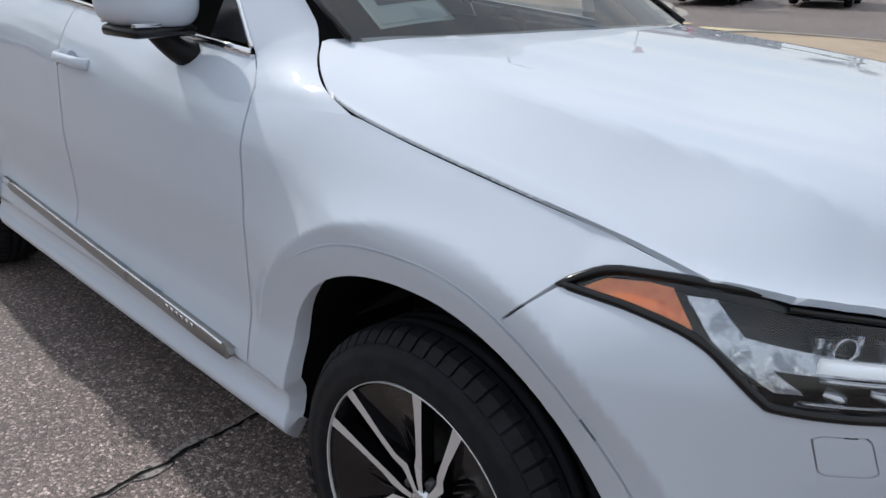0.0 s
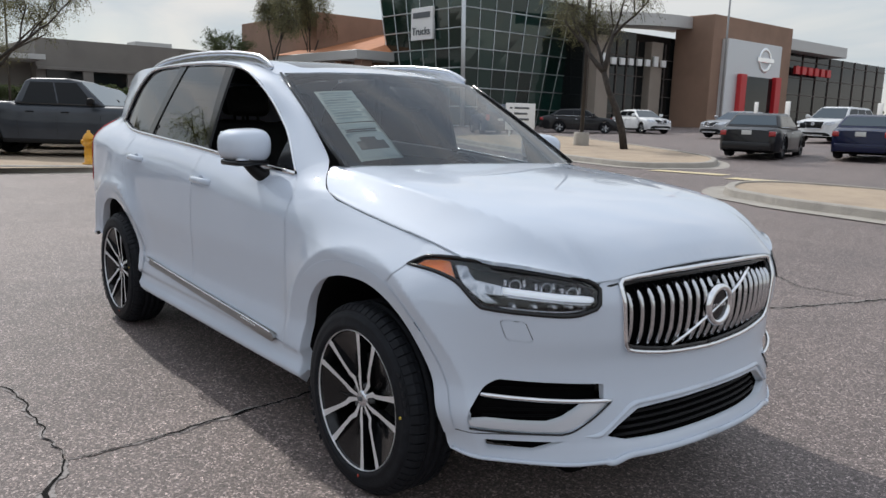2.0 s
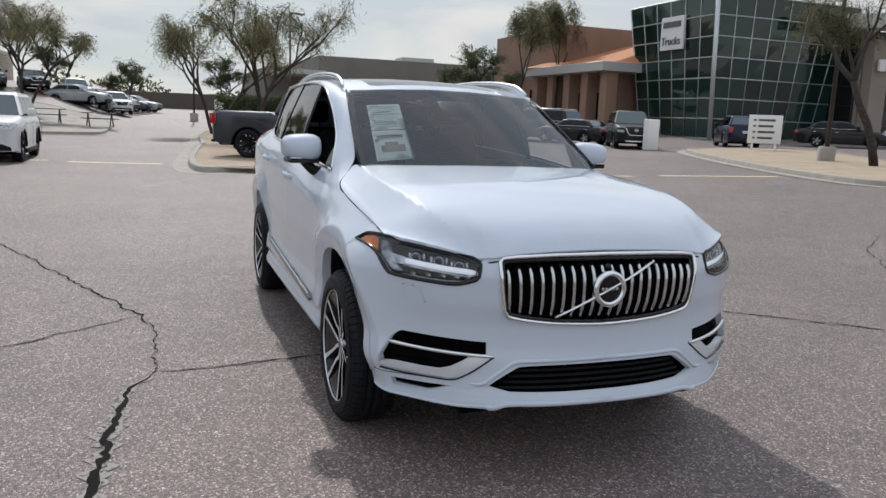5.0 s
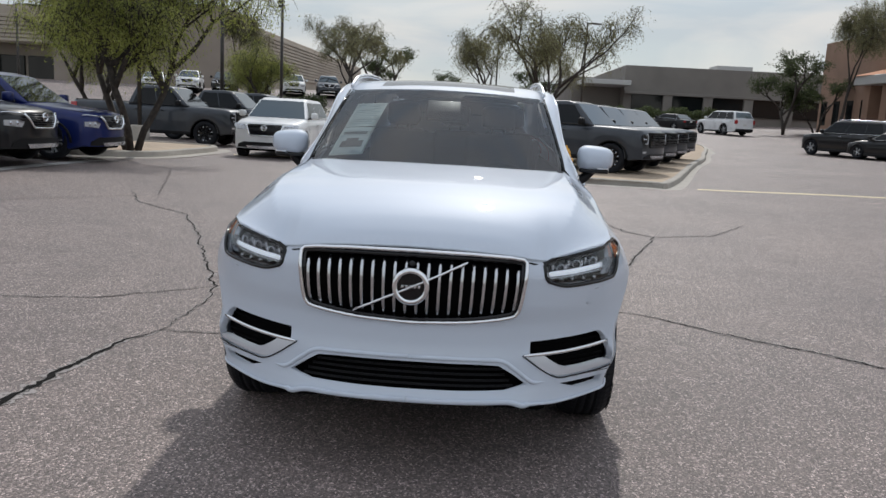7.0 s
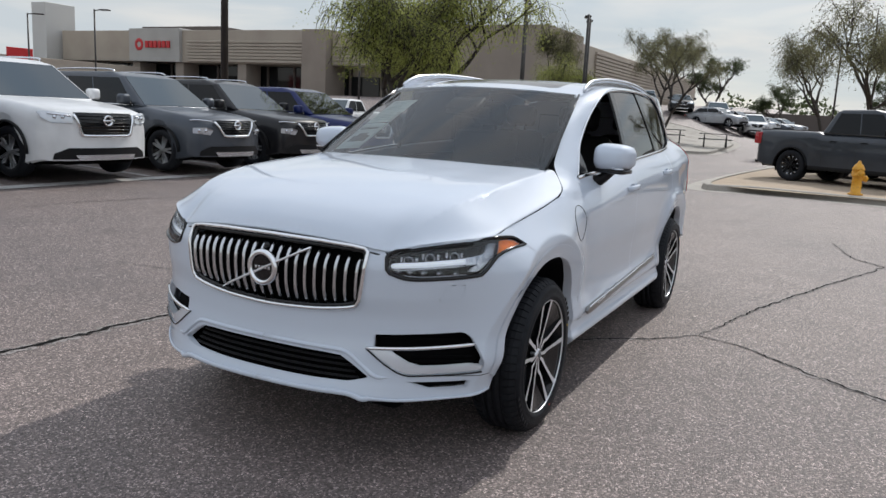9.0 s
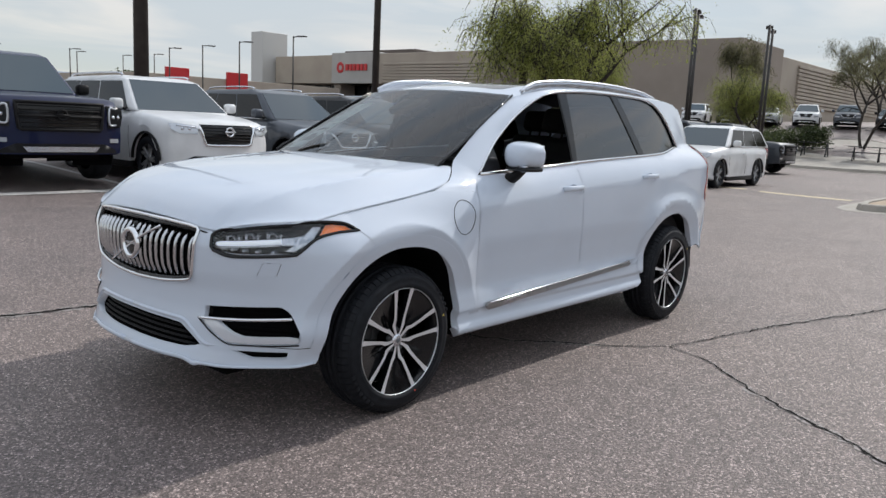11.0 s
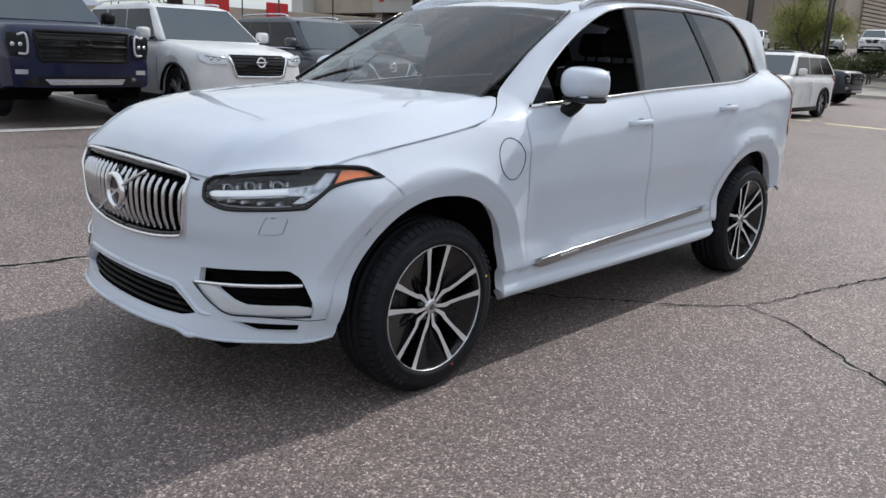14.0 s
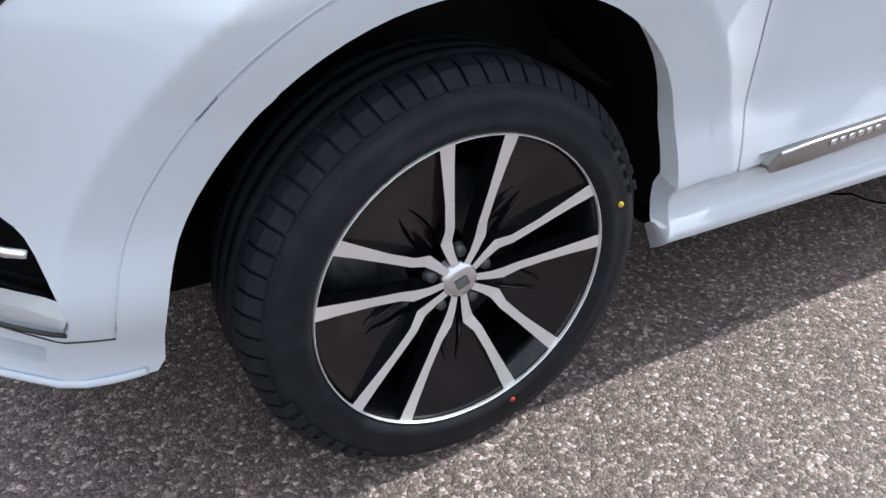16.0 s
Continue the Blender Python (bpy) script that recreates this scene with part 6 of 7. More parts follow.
    bp = part("front_bumper", skin(bmesh.new(), lower, face, step=.08, thick=.04, offset=.012, **opts), M_BLACKTRIM, car_, "black lower bumper")
    zs_ = z1_ - .06 if tall else clear + .13
    plate_ = [(-w2 * .46, zs_ - .055), (w2 * .46, zs_ - .055), (w2 * .52, zs_ + .02), (-w2 * .52, zs_ + .02)]
    part("skid_plate", skin(bmesh.new(), plate_, face, step=.08, thick=.03, offset=.030, **opts), M_SATIN, bp, "silver skid plate")
    bm = bmesh.new()
    box(bm, -h2 - .04, -w2 * .80, clear + .05, -h2 + .30, w2 * .80, .52, .05, segs=3)
    part("rear_bumper", bm, M_BLACKTRIM if style != "sedan" else coat, car_)
    bm = bmesh.new()
    box(bm, -h2 - .018, -.15, .74, -h2 + .02, .15, .88, .004)
    part("number_plate", bm, M_PLATE, car_)
    if style == "pickup":
        bm = bmesh.new()
        box(bm, -h2 + .10, -w2 * .78, belt + .055, bed - .05, w2 * .78, belt + .082, .005)
        part("bed_cover", bm, M_BLACKTRIM, car_)
    if rails:
        for s in (1, -1):
            part("roof_rail", tube(bmesh.new(), smooth_line([(cab[2][0] + .1, s * wr * .92, H - .05), (cab[2][0] - .05, s * wr * .92, H + .035), (cab[3][0] + .2, s * wr * .92, H + .02), (cab[3][0] + .0, s * wr * .92, H - .06)], 5), .017, 6), M_SATIN, car_)
    return car_


def on_lot(x, y, heading, lift=0.0):
    return pose(x, y, ground_z(x, y) + lift, 0, 0, heading)


TITAN = dict(L=5.80, W=2.06, H=1.99, base=3.55, R=.43, clear=.38, hood=1.29, belt=1.31, nose=1.0)
for k in range(4):
    x0, y0 = -18.45 - 3.0 * k, 5.2 + 1.1 * k
    vehicle("pickup_truck", "dark grey crew-cab pickup parked on a gravel island", "pickup truck", on_lot(x0 - 2.9 * .52, y0 - 2.9 * .854, 58.7, .12), P_GUN, "pickup", "grey pickups on the island", chrome=False, **TITAN)
for x0, y0 in ((-23.4, -11.1), (-27.1, -10.2), (-30.8, -9.9)):
    vehicle("pickup_truck", "dark grey crew-cab pickup parked behind a tree", "pickup truck", on_lot(x0, y0, 88), P_GUN, "pickup", "grey pickups behind the tree", chrome=False, **TITAN)
vehicle("pickup_truck", "navy blue crew-cab pickup with a black grille", "pickup truck", on_lot(-2.1, -8.0 - 2.9, 90), P_NAVY, "pickup", "cars in the front row", chrome=False, **TITAN)
vehicle("suv_car", "white three-row SUV with a black grille and roof rails", "car", on_lot(-4.6, -7.6 - 2.5, 90), P_PEARL, "suv", "cars in the front row", L=5.0, W=1.98, H=1.76, base=2.9, R=.38, hood=1.10, belt=1.14, rails=True)
ROGUE = dict(L=4.65, W=1.84, H=1.69, base=2.7, R=.365, hood=1.04, belt=1.09)
vehicle("suv_car", "dark grey crossover with a chrome grille frame", "car", on_lot(-7.25, -7.5 - 2.33, 90), P_GREY, "suv", "cars in the front row", rails=True, **ROGUE)
vehicle("suv_car", "black crossover with a chrome grille frame", "car", on_lot(-9.7, -7.6 - 2.33, 90), P_BLACK, "suv", "cars in the front row", rails=True, **ROGUE)
vehicle("suv_car", "bright blue crossover beside a tree", "car", on_lot(-12.0, -7.4 - 2.33, 90), P_BLUE, "suv", "cars in the front row", **ROGUE)
vehicle("suv_car", "white SUV standing in the lane behind", "car", on_lot(-19.7, -5.8, 1), P_PEARL, "suv", L=4.9, W=1.93, H=1.72, base=2.9, R=.38, hood=1.08, belt=1.12)
vehicle("sedan_car", "black sedan with chrome wheels, seen from behind", "car", on_lot(-11.5, 20.5 + 2.3, 106), P_BLACK, "sedan", L=4.85, W=1.85, H=1.46, base=2.76, R=.35, hood=.95, belt=.98, clear=.20)
vehicle("sedan_car", "dark blue sedan parked beside the lane", "car", on_lot(-8.9, 25.0, 104), P_NAVY, "sedan", L=4.75, W=1.82, H=1.46, base=2.72, R=.34, hood=.96, belt=1.0, clear=.20)
vehicle("sedan_car", "white sedan parked beside the lane", "car", on_lot(-4.6, 24.0, 88), P_PEARL, "sedan", L=4.75, W=1.82, H=1.46, base=2.72, R=.34, hood=.96, belt=1.0, clear=.20)
vehicle("suv_car", "white SUV facing the lane by the showroom", "car", on_lot(-15.6, 37.0, -90), P_PEARL, "suv", L=4.9, W=1.95, H=1.75, base=2.9, R=.38, hood=1.10, belt=1.13)
vehicle("sedan_car", "silver sedan in front of the showroom", "car", on_lot(-20.5, 36.5, -100), P_SILVER, "sedan", L=4.7, W=1.8, H=1.46, base=2.7, R=.33, hood=.96, belt=1.0, clear=.2)
vehicle("suv_car", "dark blue crossover in front of the glass building", "car", on_lot(-31, 28.0, 150), P_NAVY, "suv", **ROGUE)
vehicle("sedan_car", "black sedan in front of the glass building", "car", on_lot(-30, 34.5, 40), P_BLACK, "sedan", L=4.85, W=1.82, H=1.45, base=2.76, R=.34, hood=.96, belt=1.0, clear=.2)
vehicle("sedan_car", "white sedan by the showroom entrance", "car", on_lot(-28.5, 38.5, -20), P_PEARL, "sedan", L=4.7, W=1.8, H=1.45, base=2.7, R=.34, hood=.96, belt=1.0, clear=.2)
vehicle("suv_car", "white full-size SUV across the far lane", "car", on_lot(-62, 20.0, 200), P_PEARL, "suv", L=5.3, W=2.03, H=1.92, base=3.07, R=.42, hood=1.18, belt=1.22, clear=.25)
vehicle("sedan_car", "black sedan by the far hedge", "car", on_lot(-68, 17.0, 215), P_BLACK, "sedan", L=4.8, W=1.84, H=1.46, base=2.76, R=.34, hood=.97, belt=1.0, clear=.2)
vehicle("suv_car", "black long SUV parked near the orange roof", "car", on_lot(-38.5, 19.8, 205), P_BLACK, "suv", L=5.5, W=2.04, H=1.90, base=3.2, R=.41, hood=1.17, belt=1.2, clear=.26, rails=True)
vehicle("sedan_car", "black coupe parked near the orange roof", "car", on_lot(-35.6, 20.6, 205), P_BLACK, "sedan", L=4.8, W=1.85, H=1.38, base=2.76, R=.34, hood=.93, belt=.96, clear=.18)
vehicle("suv_car", "black and white SUV facing the lot", "car", on_lot(-30.5, 20.8, -25), P_BLACK, "suv", L=4.8, W=1.93, H=1.85, base=2.9, R=.39, hood=1.14, belt=1.18, clear=.25)
FAR = [P_PEARL, P_PEARL, P_BLACK, P_SILVER, P_PEARL, P_GREY, P_BLACK, P_SILVER, P_PEARL, P_NAVY]
for k in range(9):
    vehicle("suv_car" if k % 3 else "sedan_car", ("pale" if k in (0, 1, 3, 4, 7, 8) else "dark") + " car in a far parking row", "car", on_lot(-59.0 - .42 * k, -26.6 + 2.75 * k, 14), FAR[k], "suv" if k % 3 else "sedan", "far row by the stores", **(ROGUE if k % 3 else dict(L=4.7, W=1.8, H=1.45, base=2.7, R=.34, hood=.96, belt=1.0, clear=.2)))
for k in range(5):
    vehicle("sedan_car", ("silver" if k % 2 == 0 else "dark") + " sedan along the far wall", "car", on_lot(-60 - 3.3 * k, -7.0 + .9 * k, 70), (P_SILVER, P_BLACK, P_PEARL, P_GREY, P_SILVER)[k], "sedan", "far row by the wall", L=4.7, W=1.8, H=1.45, base=2.7, R=.34, hood=.96, belt=1.0, clear=.2)
vehicle("pickup_truck", "white pickup in front of the stores", "pickup truck", on_lot(-32.5, -22.6, 0), P_PEARL, "pickup", chrome=True, **TITAN)
for k in range(4):
    vehicle("suv_car", ("dark" if k % 2 else "pale") + " car in the second parking row", "car", on_lot(-9.0 - 3.6 * k, -20.5, -90), (P_PEARL, P_GREY, P_SILVER, P_BLACK)[k], "suv", "second parking row", rails=(k == 0), **ROGUE)

# ---- hydrant, lamps, signs, tables ----
M_HYDRANT = material("yellow_enamel", (.72, .36, .03), .45, grain=[(14, (.55, .26, .03), .45, .7)], bump=.2, bump_scale=120)
hyd = thing("fire_hydrant", "yellow fire hydrant on the gravel island", "hydrant", on_lot(-16.5, 2.42, 20, .12))
part("barrel", lathe(bmesh.new(), [(.0005, .0), (.16, .0), (.16, .04), (.11, .05), (.105, .42), (.14, .43), (.14, .47), (.12, .48), (.115, .56), (.135, .57), (.13, .60), (.09, .68), (.04, .72), (.035, .77), (.0005, .775)], 24, "z"), M_HYDRANT, hyd)
for a in (0, 90, 180):
    bm = lathe(bmesh.new(), [(.055, .09), (.055, .15), (.07, .15), (.07, .20), (.03, .20), (.03, .23), (.0005, .23)], 16, "x", (0, 0, .38 if a == 90 else .50))
    bmesh.ops.transform(bm, matrix=Matrix.Rotation(radians(a), 4, "Z"), verts=bm.verts)
    part("nozzle_cap", bm, M_HYDRANT, hyd)

M_POLE = material("bronze_pole", (.035, .03, .028), .45, .3, grain=[(3, (.05, .045, .04), .4, .7)])
M_POLEGREY = material("grey_pole", (.30, .30, .30), .4, .6)


def street_lamp(x, y, h=7.5, heading=0, arms=1, r=.07, base=True, mat=M_POLE):
    lp = thing("street_lamp", "dark bronze parking-lot lamp on a slim pole" if mat == M_POLE else "tall slim grey metal flag pole", "lamp post", on_lot(x, y, heading), "parking lot lamps")
    part("pole", tube(bmesh.new(), [(0, 0, 0), (0, 0, h)], [r, r * .8], 10), mat, lp)
    if base:
        part("footing", lathe(bmesh.new(), [(.0005, .62), (.27, .62), (.30, .58), (.30, 0)], 20, "z"), M_CONCRETE, lp, "round concrete footing")
    for k in range(arms):
        s = 1 - 2 * k
        part("arm", tube(bmesh.new(), [(0, 0, h - .08), (s * .45, 0, h - .02)], .035, 8), mat, lp)
        bm = bmesh.new()
        box(bm, s * .75 - .36, -.16, h - .07, s * .75 + .36, .16, h + .02, .03)
        part("lamp_head", bm, mat, lp)
    return lp


street_lamp(-13.5, -13.6, 11.0, 90, 1, .11)
street_lamp(-8.6, -18.2, 12.0, 0, 2, .22, False)
for x, y in ((-29, -10.9), (-30.4, -11.4), (-34.8, -9.9), (-36.4, -10.3)):
    street_lamp(x, y, 6.6, 200, 1, .075)
street_lamp(-17.9, 20.8, 9.5, 0, 1, .08)
flag_pole = street_lamp(-24.9, 41.6, 12.0, 0, 0, .07, False, M_POLEGREY)
street_lamp(-21.2, -11.0, 10.0, 0, 1, .07)
for x, y, h in ((-17.7, -60.5, 7.2), (-26.9, -84.3, 7.2), (-33.1, -80.4, 7.2), (-35.3, -83.8, 7.2), (-41.7, -86.3, 7.2), (-43, -81.5, 7.2), (-36.1, -65.8, 7.2), (-35.7, -59.4, 7.2), (-34.8, -52.4, 7.2), (-33.8, -44, 7.2), (-36, -24, 6), (-14, -72, 7.5), (-6, -60, 7), (2, -66, 7.5), (-10, -84, 8), (4, -46, 6.5), (-48, 6.5, 7.5), (-58, 1, 7)):
    street_lamp(x, y, h, 100 + (x * 37) % 60, 1, .07)
M_FLAG = material("red_cloth", (.45, .02, .02), .8)

part("cloth", skin(bmesh.new(), [(.09, 10.2), (.09, 11.8), (.8, 11.3), (.55, 10.0)], lambda a, b: (a, .06 * math.sin(a * 9), b), step=.15, thick=.0), M_FLAG, flag_pole, "red cloth flag hanging limp")

M_SIGNWHITE = material("white_sign_panel", (.78, .78, .77), .5)
sgn = thing("direction_sign", "white direction board on two posts", "sign", on_lot(-25.2, 24.6, 47))
for s in (1, -1):
    bm = bmesh.new()
    box(bm, s * .5 - .05, -.05, 0, s * .5 + .05, .05, .5, .01)
    part("post", bm, M_SIGNWHITE, sgn)
bm = bmesh.new()
box(bm, -.72, -.08, .42, .72, .08, 1.72, .02)
board = part("board", bm, M_SIGNWHITE, sgn)
for k in range(4):
    bm = bmesh.new()
    box(bm, -.30, -.088, 1.44 - .27 * k, .42 - .08 * (k % 2), -.080, 1.54 - .27 * k, 0)
    part("text_bar", bm, M_PRINT, board)
    bm = bmesh.new()
    box(bm, -.52, -.088, 1.45 - .27 * k, -.40, -.080, 1.53 - .27 * k, 0)
    part("arrow_mark", bm, M_PRINT, board)
for x, y in ((-13.2, 27.5), (-16.5, 31.0), (-12, 33)):
    sp = thing("parking_sign", "small white sign on a red post", "sign", on_lot(x, y, -30))
    part("post", tube(bmesh.new(), [(0, 0, 0), (0, 0, 1.5)], .03, 8), material("red_post", (.4, .03, .03), .5) if x == -13.2 else bpy.data.materials["red_post"], sp)
    bm = bmesh.new()
    box(bm, -.16, -.05, 1.3, .16, -.02, 1.9, .01)
    part("plate", bm, M_SIGNWHITE, sp)
pyl = thing("white_pylon", "white upright board beside the parked cars", "sign", on_lot(-28.0, 20.4, 20))
bm = bmesh.new()
box(bm, -.14, -.45, 0, .14, .45, 1.45, .03)
part("board", bm, M_SIGNWHITE, pyl)

M_TABLE = material("black_coated_metal", (.015, .015, .016), .5)
for k in range(3):
    tb = thing("picnic_table", "black metal picnic table on paving", "table", on_lot(-43.5, -9.8 + 2.6 * k, 10, .15), "picnic tables")
    bm = bmesh.new()
    box(bm, -.38, -.9, .72, .38, .9, .76, .01)
    part("tabletop", bm, M_TABLE, tb)
    for s in (1, -1):
        bm = bmesh.new()
        box(bm, s * .72 - .13, -.9, .42, s * .72 + .13, .9, .46, .01)
        part("bench", bm, M_TABLE, tb)
        part("leg", tube(bmesh.new(), [(-.75, s * .6, 0), (0, s * .6, .72), (.75, s * .6, 0)], .035, 6), M_TABLE, tb)

# ---- trees ----
M_BARK = material("dark_bark", (.032, .026, .022), .9, grain=[(9, (.065, .052, .043), .45, .7)], bump=.8, bump_scale=40)


def leaf_material(name, c1, c2):
    m = material(name, c1, .6)
    nt = m.node_tree
    p = nt.nodes["Principled BSDF"]
    g, x = nt.nodes.new("ShaderNodeNewGeometry"), nt.nodes.new("ShaderNodeMix")
    x.data_type = "RGBA"
    x.inputs["A"].default_value, x.inputs["B"].default_value = (*c1, 1), (*c2, 1)
    nt.links.new(g.outputs["Random Per Island"], x.inputs["Factor"])
    nt.links.new(x.outputs["Result"], p.inputs["Base Color"])
    tl, ms, out = nt.nodes.new("ShaderNodeBsdfTranslucent"), nt.nodes.new("ShaderNodeMixShader"), nt.nodes["Material Output"]
    nt.links.new(x.outputs["Result"], tl.inputs["Color"])
    ms.inputs["Fac"].default_value = .6
    nt.links.new(p.outputs["BSDF"], ms.inputs[1])
    nt.links.new(tl.outputs["BSDF"], ms.inputs[2])
    nt.links.new(ms.outputs["Shader"], out.inputs["Surface"])
    return m


M_LEAF = leaf_material("green_leaf", (.20, .235, .05), (.36, .38, .11))
M_LEAFDRY = leaf_material("olive_leaf", (.11, .11, .055), (.22, .21, .11))
M_LEAFDARK = leaf_material("dark_leaf", (.035, .05, .02), (.08, .10, .04))


def tree_mesh(seed, h, spread, trunks, leaves, leaf, droop, mat, twig=.5, low=.28):
    """Branching trunk and limbs, and a loose crown of small leaves hanging from the twigs."""
    r = random.Random(seed)
    wood, crown = bmesh.new(), bmesh.new()
    tips = []

    def limb(p, d, length, rad, depth):
        pts, q = [p], Vector(p)
        dd = Vector(d)
        n = 4
        for i in range(n):
            dd = (dd + Vector((r.uniform(-.22, .22), r.uniform(-.22, .22), r.uniform(-.10, .16)))).normalized()
            q = q + dd * (length / n)
            pts.append(q.copy())
        tube(wood, pts, [rad * (1 - .45 * i / n) for i in range(n + 1)], 6 if depth < 2 else 4)
        if depth >= 3:
            tips.extend(pts[1:])
            return
        kids = r.choice((2, 3, 3)) if depth else r.choice((3, 4))
        for k in range(kids):
            a = r.uniform(0, 2 * math.pi)
            out = Vector((math.cos(a), math.sin(a), r.uniform(-.05, .75)))
            nd = (dd * .75 + out * r.uniform(.5, .95)).normalized()
            limb(pts[-1 - (k % 2)], nd, length * r.uniform(.58, .80), rad * .55, depth + 1)
    for k in range(trunks):
        a = 2 * math.pi * k / trunks + r.uniform(-.5, .5)
        lean = .10 if trunks == 1 else .45
        limb(Vector((.12 * math.cos(a), .12 * math.sin(a), 0)), Vector((lean * math.cos(a), lean * math.sin(a), 1)).normalized(), h * low * r.uniform(.9, 1.15), .15 if trunks == 1 else .095, 0)
    top = max(t.z for t in tips)
    wide = max(math.hypot(t.x, t.y) for t in tips)
    for bmx_ in (wood,):
        for v in bmx_.verts:
            f = step01(0, h * .3, v.co.z)
            v.co = Vector((v.co.x * (1 + (spread / wide - 1) * f), v.co.y * (1 + (spread / wide - 1) * f), v.co.z * h * .93 / top))
    for t in tips:
        f = step01(0, h * .3, t.z)
        t.x, t.y, t.z = t.x * (1 + (spread / wide - 1) * f), t.y * (1 + (spread / wide - 1) * f), t.z * h * .93 / top
    for k in range(leaves // 14):
        t = r.choice(tips)
        a = r.uniform(0, 2 * math.pi)
        d = Vector((math.cos(a), math.sin(a), r.uniform(-.2, .6))).normalized()
        q = t + Vector((r.gauss(0, .18), r.gauss(0, .18), r.gauss(0, .14)))
        line = [q.copy()]
        for i in range(5):
            d = (d + Vector((0, 0, -droop * .35))).normalized()
            q = q + d * twig / 5
            line.append(q.copy())
        if k % 2 == 0:
            tube(wood, line[::2], .006, 3)
        for i in range(14):
            p = r.choice(line) + Vector((r.gauss(0, .05), r.gauss(0, .05), r.gauss(0, .05)))
            u = Vector((r.gauss(0, 1), r.gauss(0, 1), r.gauss(-.5 * droop, .8))).normalized()
            w = u.cross(Vector((r.gauss(0, 1), r.gauss(0, 1), r.gauss(0, 1)))).normalized()
            s = leaf * r.uniform(.6, 1.3)
            a0, b0, c0, e0 = p, p + u * s * .5 + w * s * .22, p + u * s, p + u * s * .5 - w * s * .22
            crown.faces.new([crown.verts.new(v) for v in (a0, b0, c0, e0)])
    return wood, crown, mat


TREE_KINDS = {}


def tree(kind, x, y, heading, label, scale=1.0, lift=0.0):
    m = on_lot(x, y, heading, lift) @ Matrix.Scale(scale, 4)
    if kind not in TREE_KINDS:
        spec = {
            "willowy": (3, 5.6, 3.6, 3, 42000, .062, 1.6, M_LEAF, .95, .26),
            "sparse": (11, 6.9, 4.7, 2, 24000, .075, 1.3, M_LEAFDRY, .8, .27),
            "light": (5, 6.6, 3.4, 1, 15000, .052, 1.2, M_LEAFDRY, .8, .30),
            "dense": (8, 5.4, 2.9, 2, 12000, .12, .5, M_LEAFDARK, .5, .25),
            "tall": (21, 9.0, 2.9, 1, 17000, .10, 1.5, M_LEAFDRY, 1.1, .30),
        }[kind]
        wood, crown, mat = tree_mesh(*spec)
        tr = thing("tree", label, "tree", m)
        part("trunk", wood, M_BARK, tr)
        tagged(part("crown", crown, mat, tr, smooth=False), kind="stuff")
        TREE_KINDS[kind] = tr
        tr.scale = (scale,) * 3
        return tr
    c = copy_thing(TREE_KINDS[kind], on_lot(x, y, heading, lift))
    c.scale = (scale,) * 3
    return tagged(c, label)


tree("willowy", -14.6, -8.25, 20, "green willowy desert tree with forked dark trunks on an island", 1.0, .1)
tree("willowy", -27.5, -15.5, 150, "green willowy desert tree behind the parked cars", 1.12)
tree("willowy", -40.5, -12.5, 250, "yellow-green willowy tree beside picnic tables", .95)
tree("sparse", -36.0, 3.1, 0, "sparse drooping mesquite tree with bare twigs", 1.12)
tree("sparse", -41.0, 1.3, 120, "sparse drooping mesquite tree with bare twigs", 1.0)
tree("sparse", -50, -9.0, 70, "half-bare tree beyond the picnic tables", .95)
tree("sparse", -62, -11.0, 200, "half-bare tree beyond the far row", 1.0)
tree("light", -15.2, 20.2, 215, "young palo verde tree with thin green foliage", 1.0, .1)
tree("light", -8, 31, 200, "young palo verde tree by the showroom", .8)
tree("tall", -57, 27.0, 10, "tall thin tree in front of the orange roof", 1.2)
tree("tall", -57, 30.5, 130, "tall thin tree in front of the orange roof", 1.3)
tree("tall", -46, -16.0, 90, "tall thin half-bare tree beside the stores", .8)
tree("dense", -64, 25.6, 0, "dark round tree in front of the grey building", 1.35)
tree("dense", -67, 29.5, 80, "dark round tree in front of the grey building", 1.0)
tree("dense", -70, -9, 60, "dark tree at the end of the lot", 1.0)
tree("dense", -78, -4, 160, "dark tree at the end of the lot", .9)
tree("dense", -92, 6, 200, "dark tree at the end of the lot", 1.2)

bm = bmesh.new()
r = random.Random(4)
for k in range(9000):
    a = r.random()
    p = Vector((-41.8 + r.uniform(-.7, .7) - 6 * a, -13.2 + .5 * math.sin(a * 9) + r.uniform(-.7, .7) + 2.0 * a, .15 + r.random() ** .7 * (1.0 + .25 * math.sin(a * 23))))
    p.z += ground_z(p.x, p.y)
    u, w = Vector((r.gauss(0, 1), r.gauss(0, 1), r.gauss(0, 1))).normalized(), Vector((r.gauss(0, 1), r.gauss(0, 1), r.gauss(0, 1))).normalized()
    s = .11
    bm.faces.new([bm.verts.new(q) for q in (p, p + u * s + w * s * .4, p + u * s * 1.6, p + u * s - w * s * .4)])
tagged(part("hedge", bm, M_LEAFDARK, smooth=False), "dark clipped hedge behind picnic tables", "hedge", kind="stuff")
bm = bmesh.new()
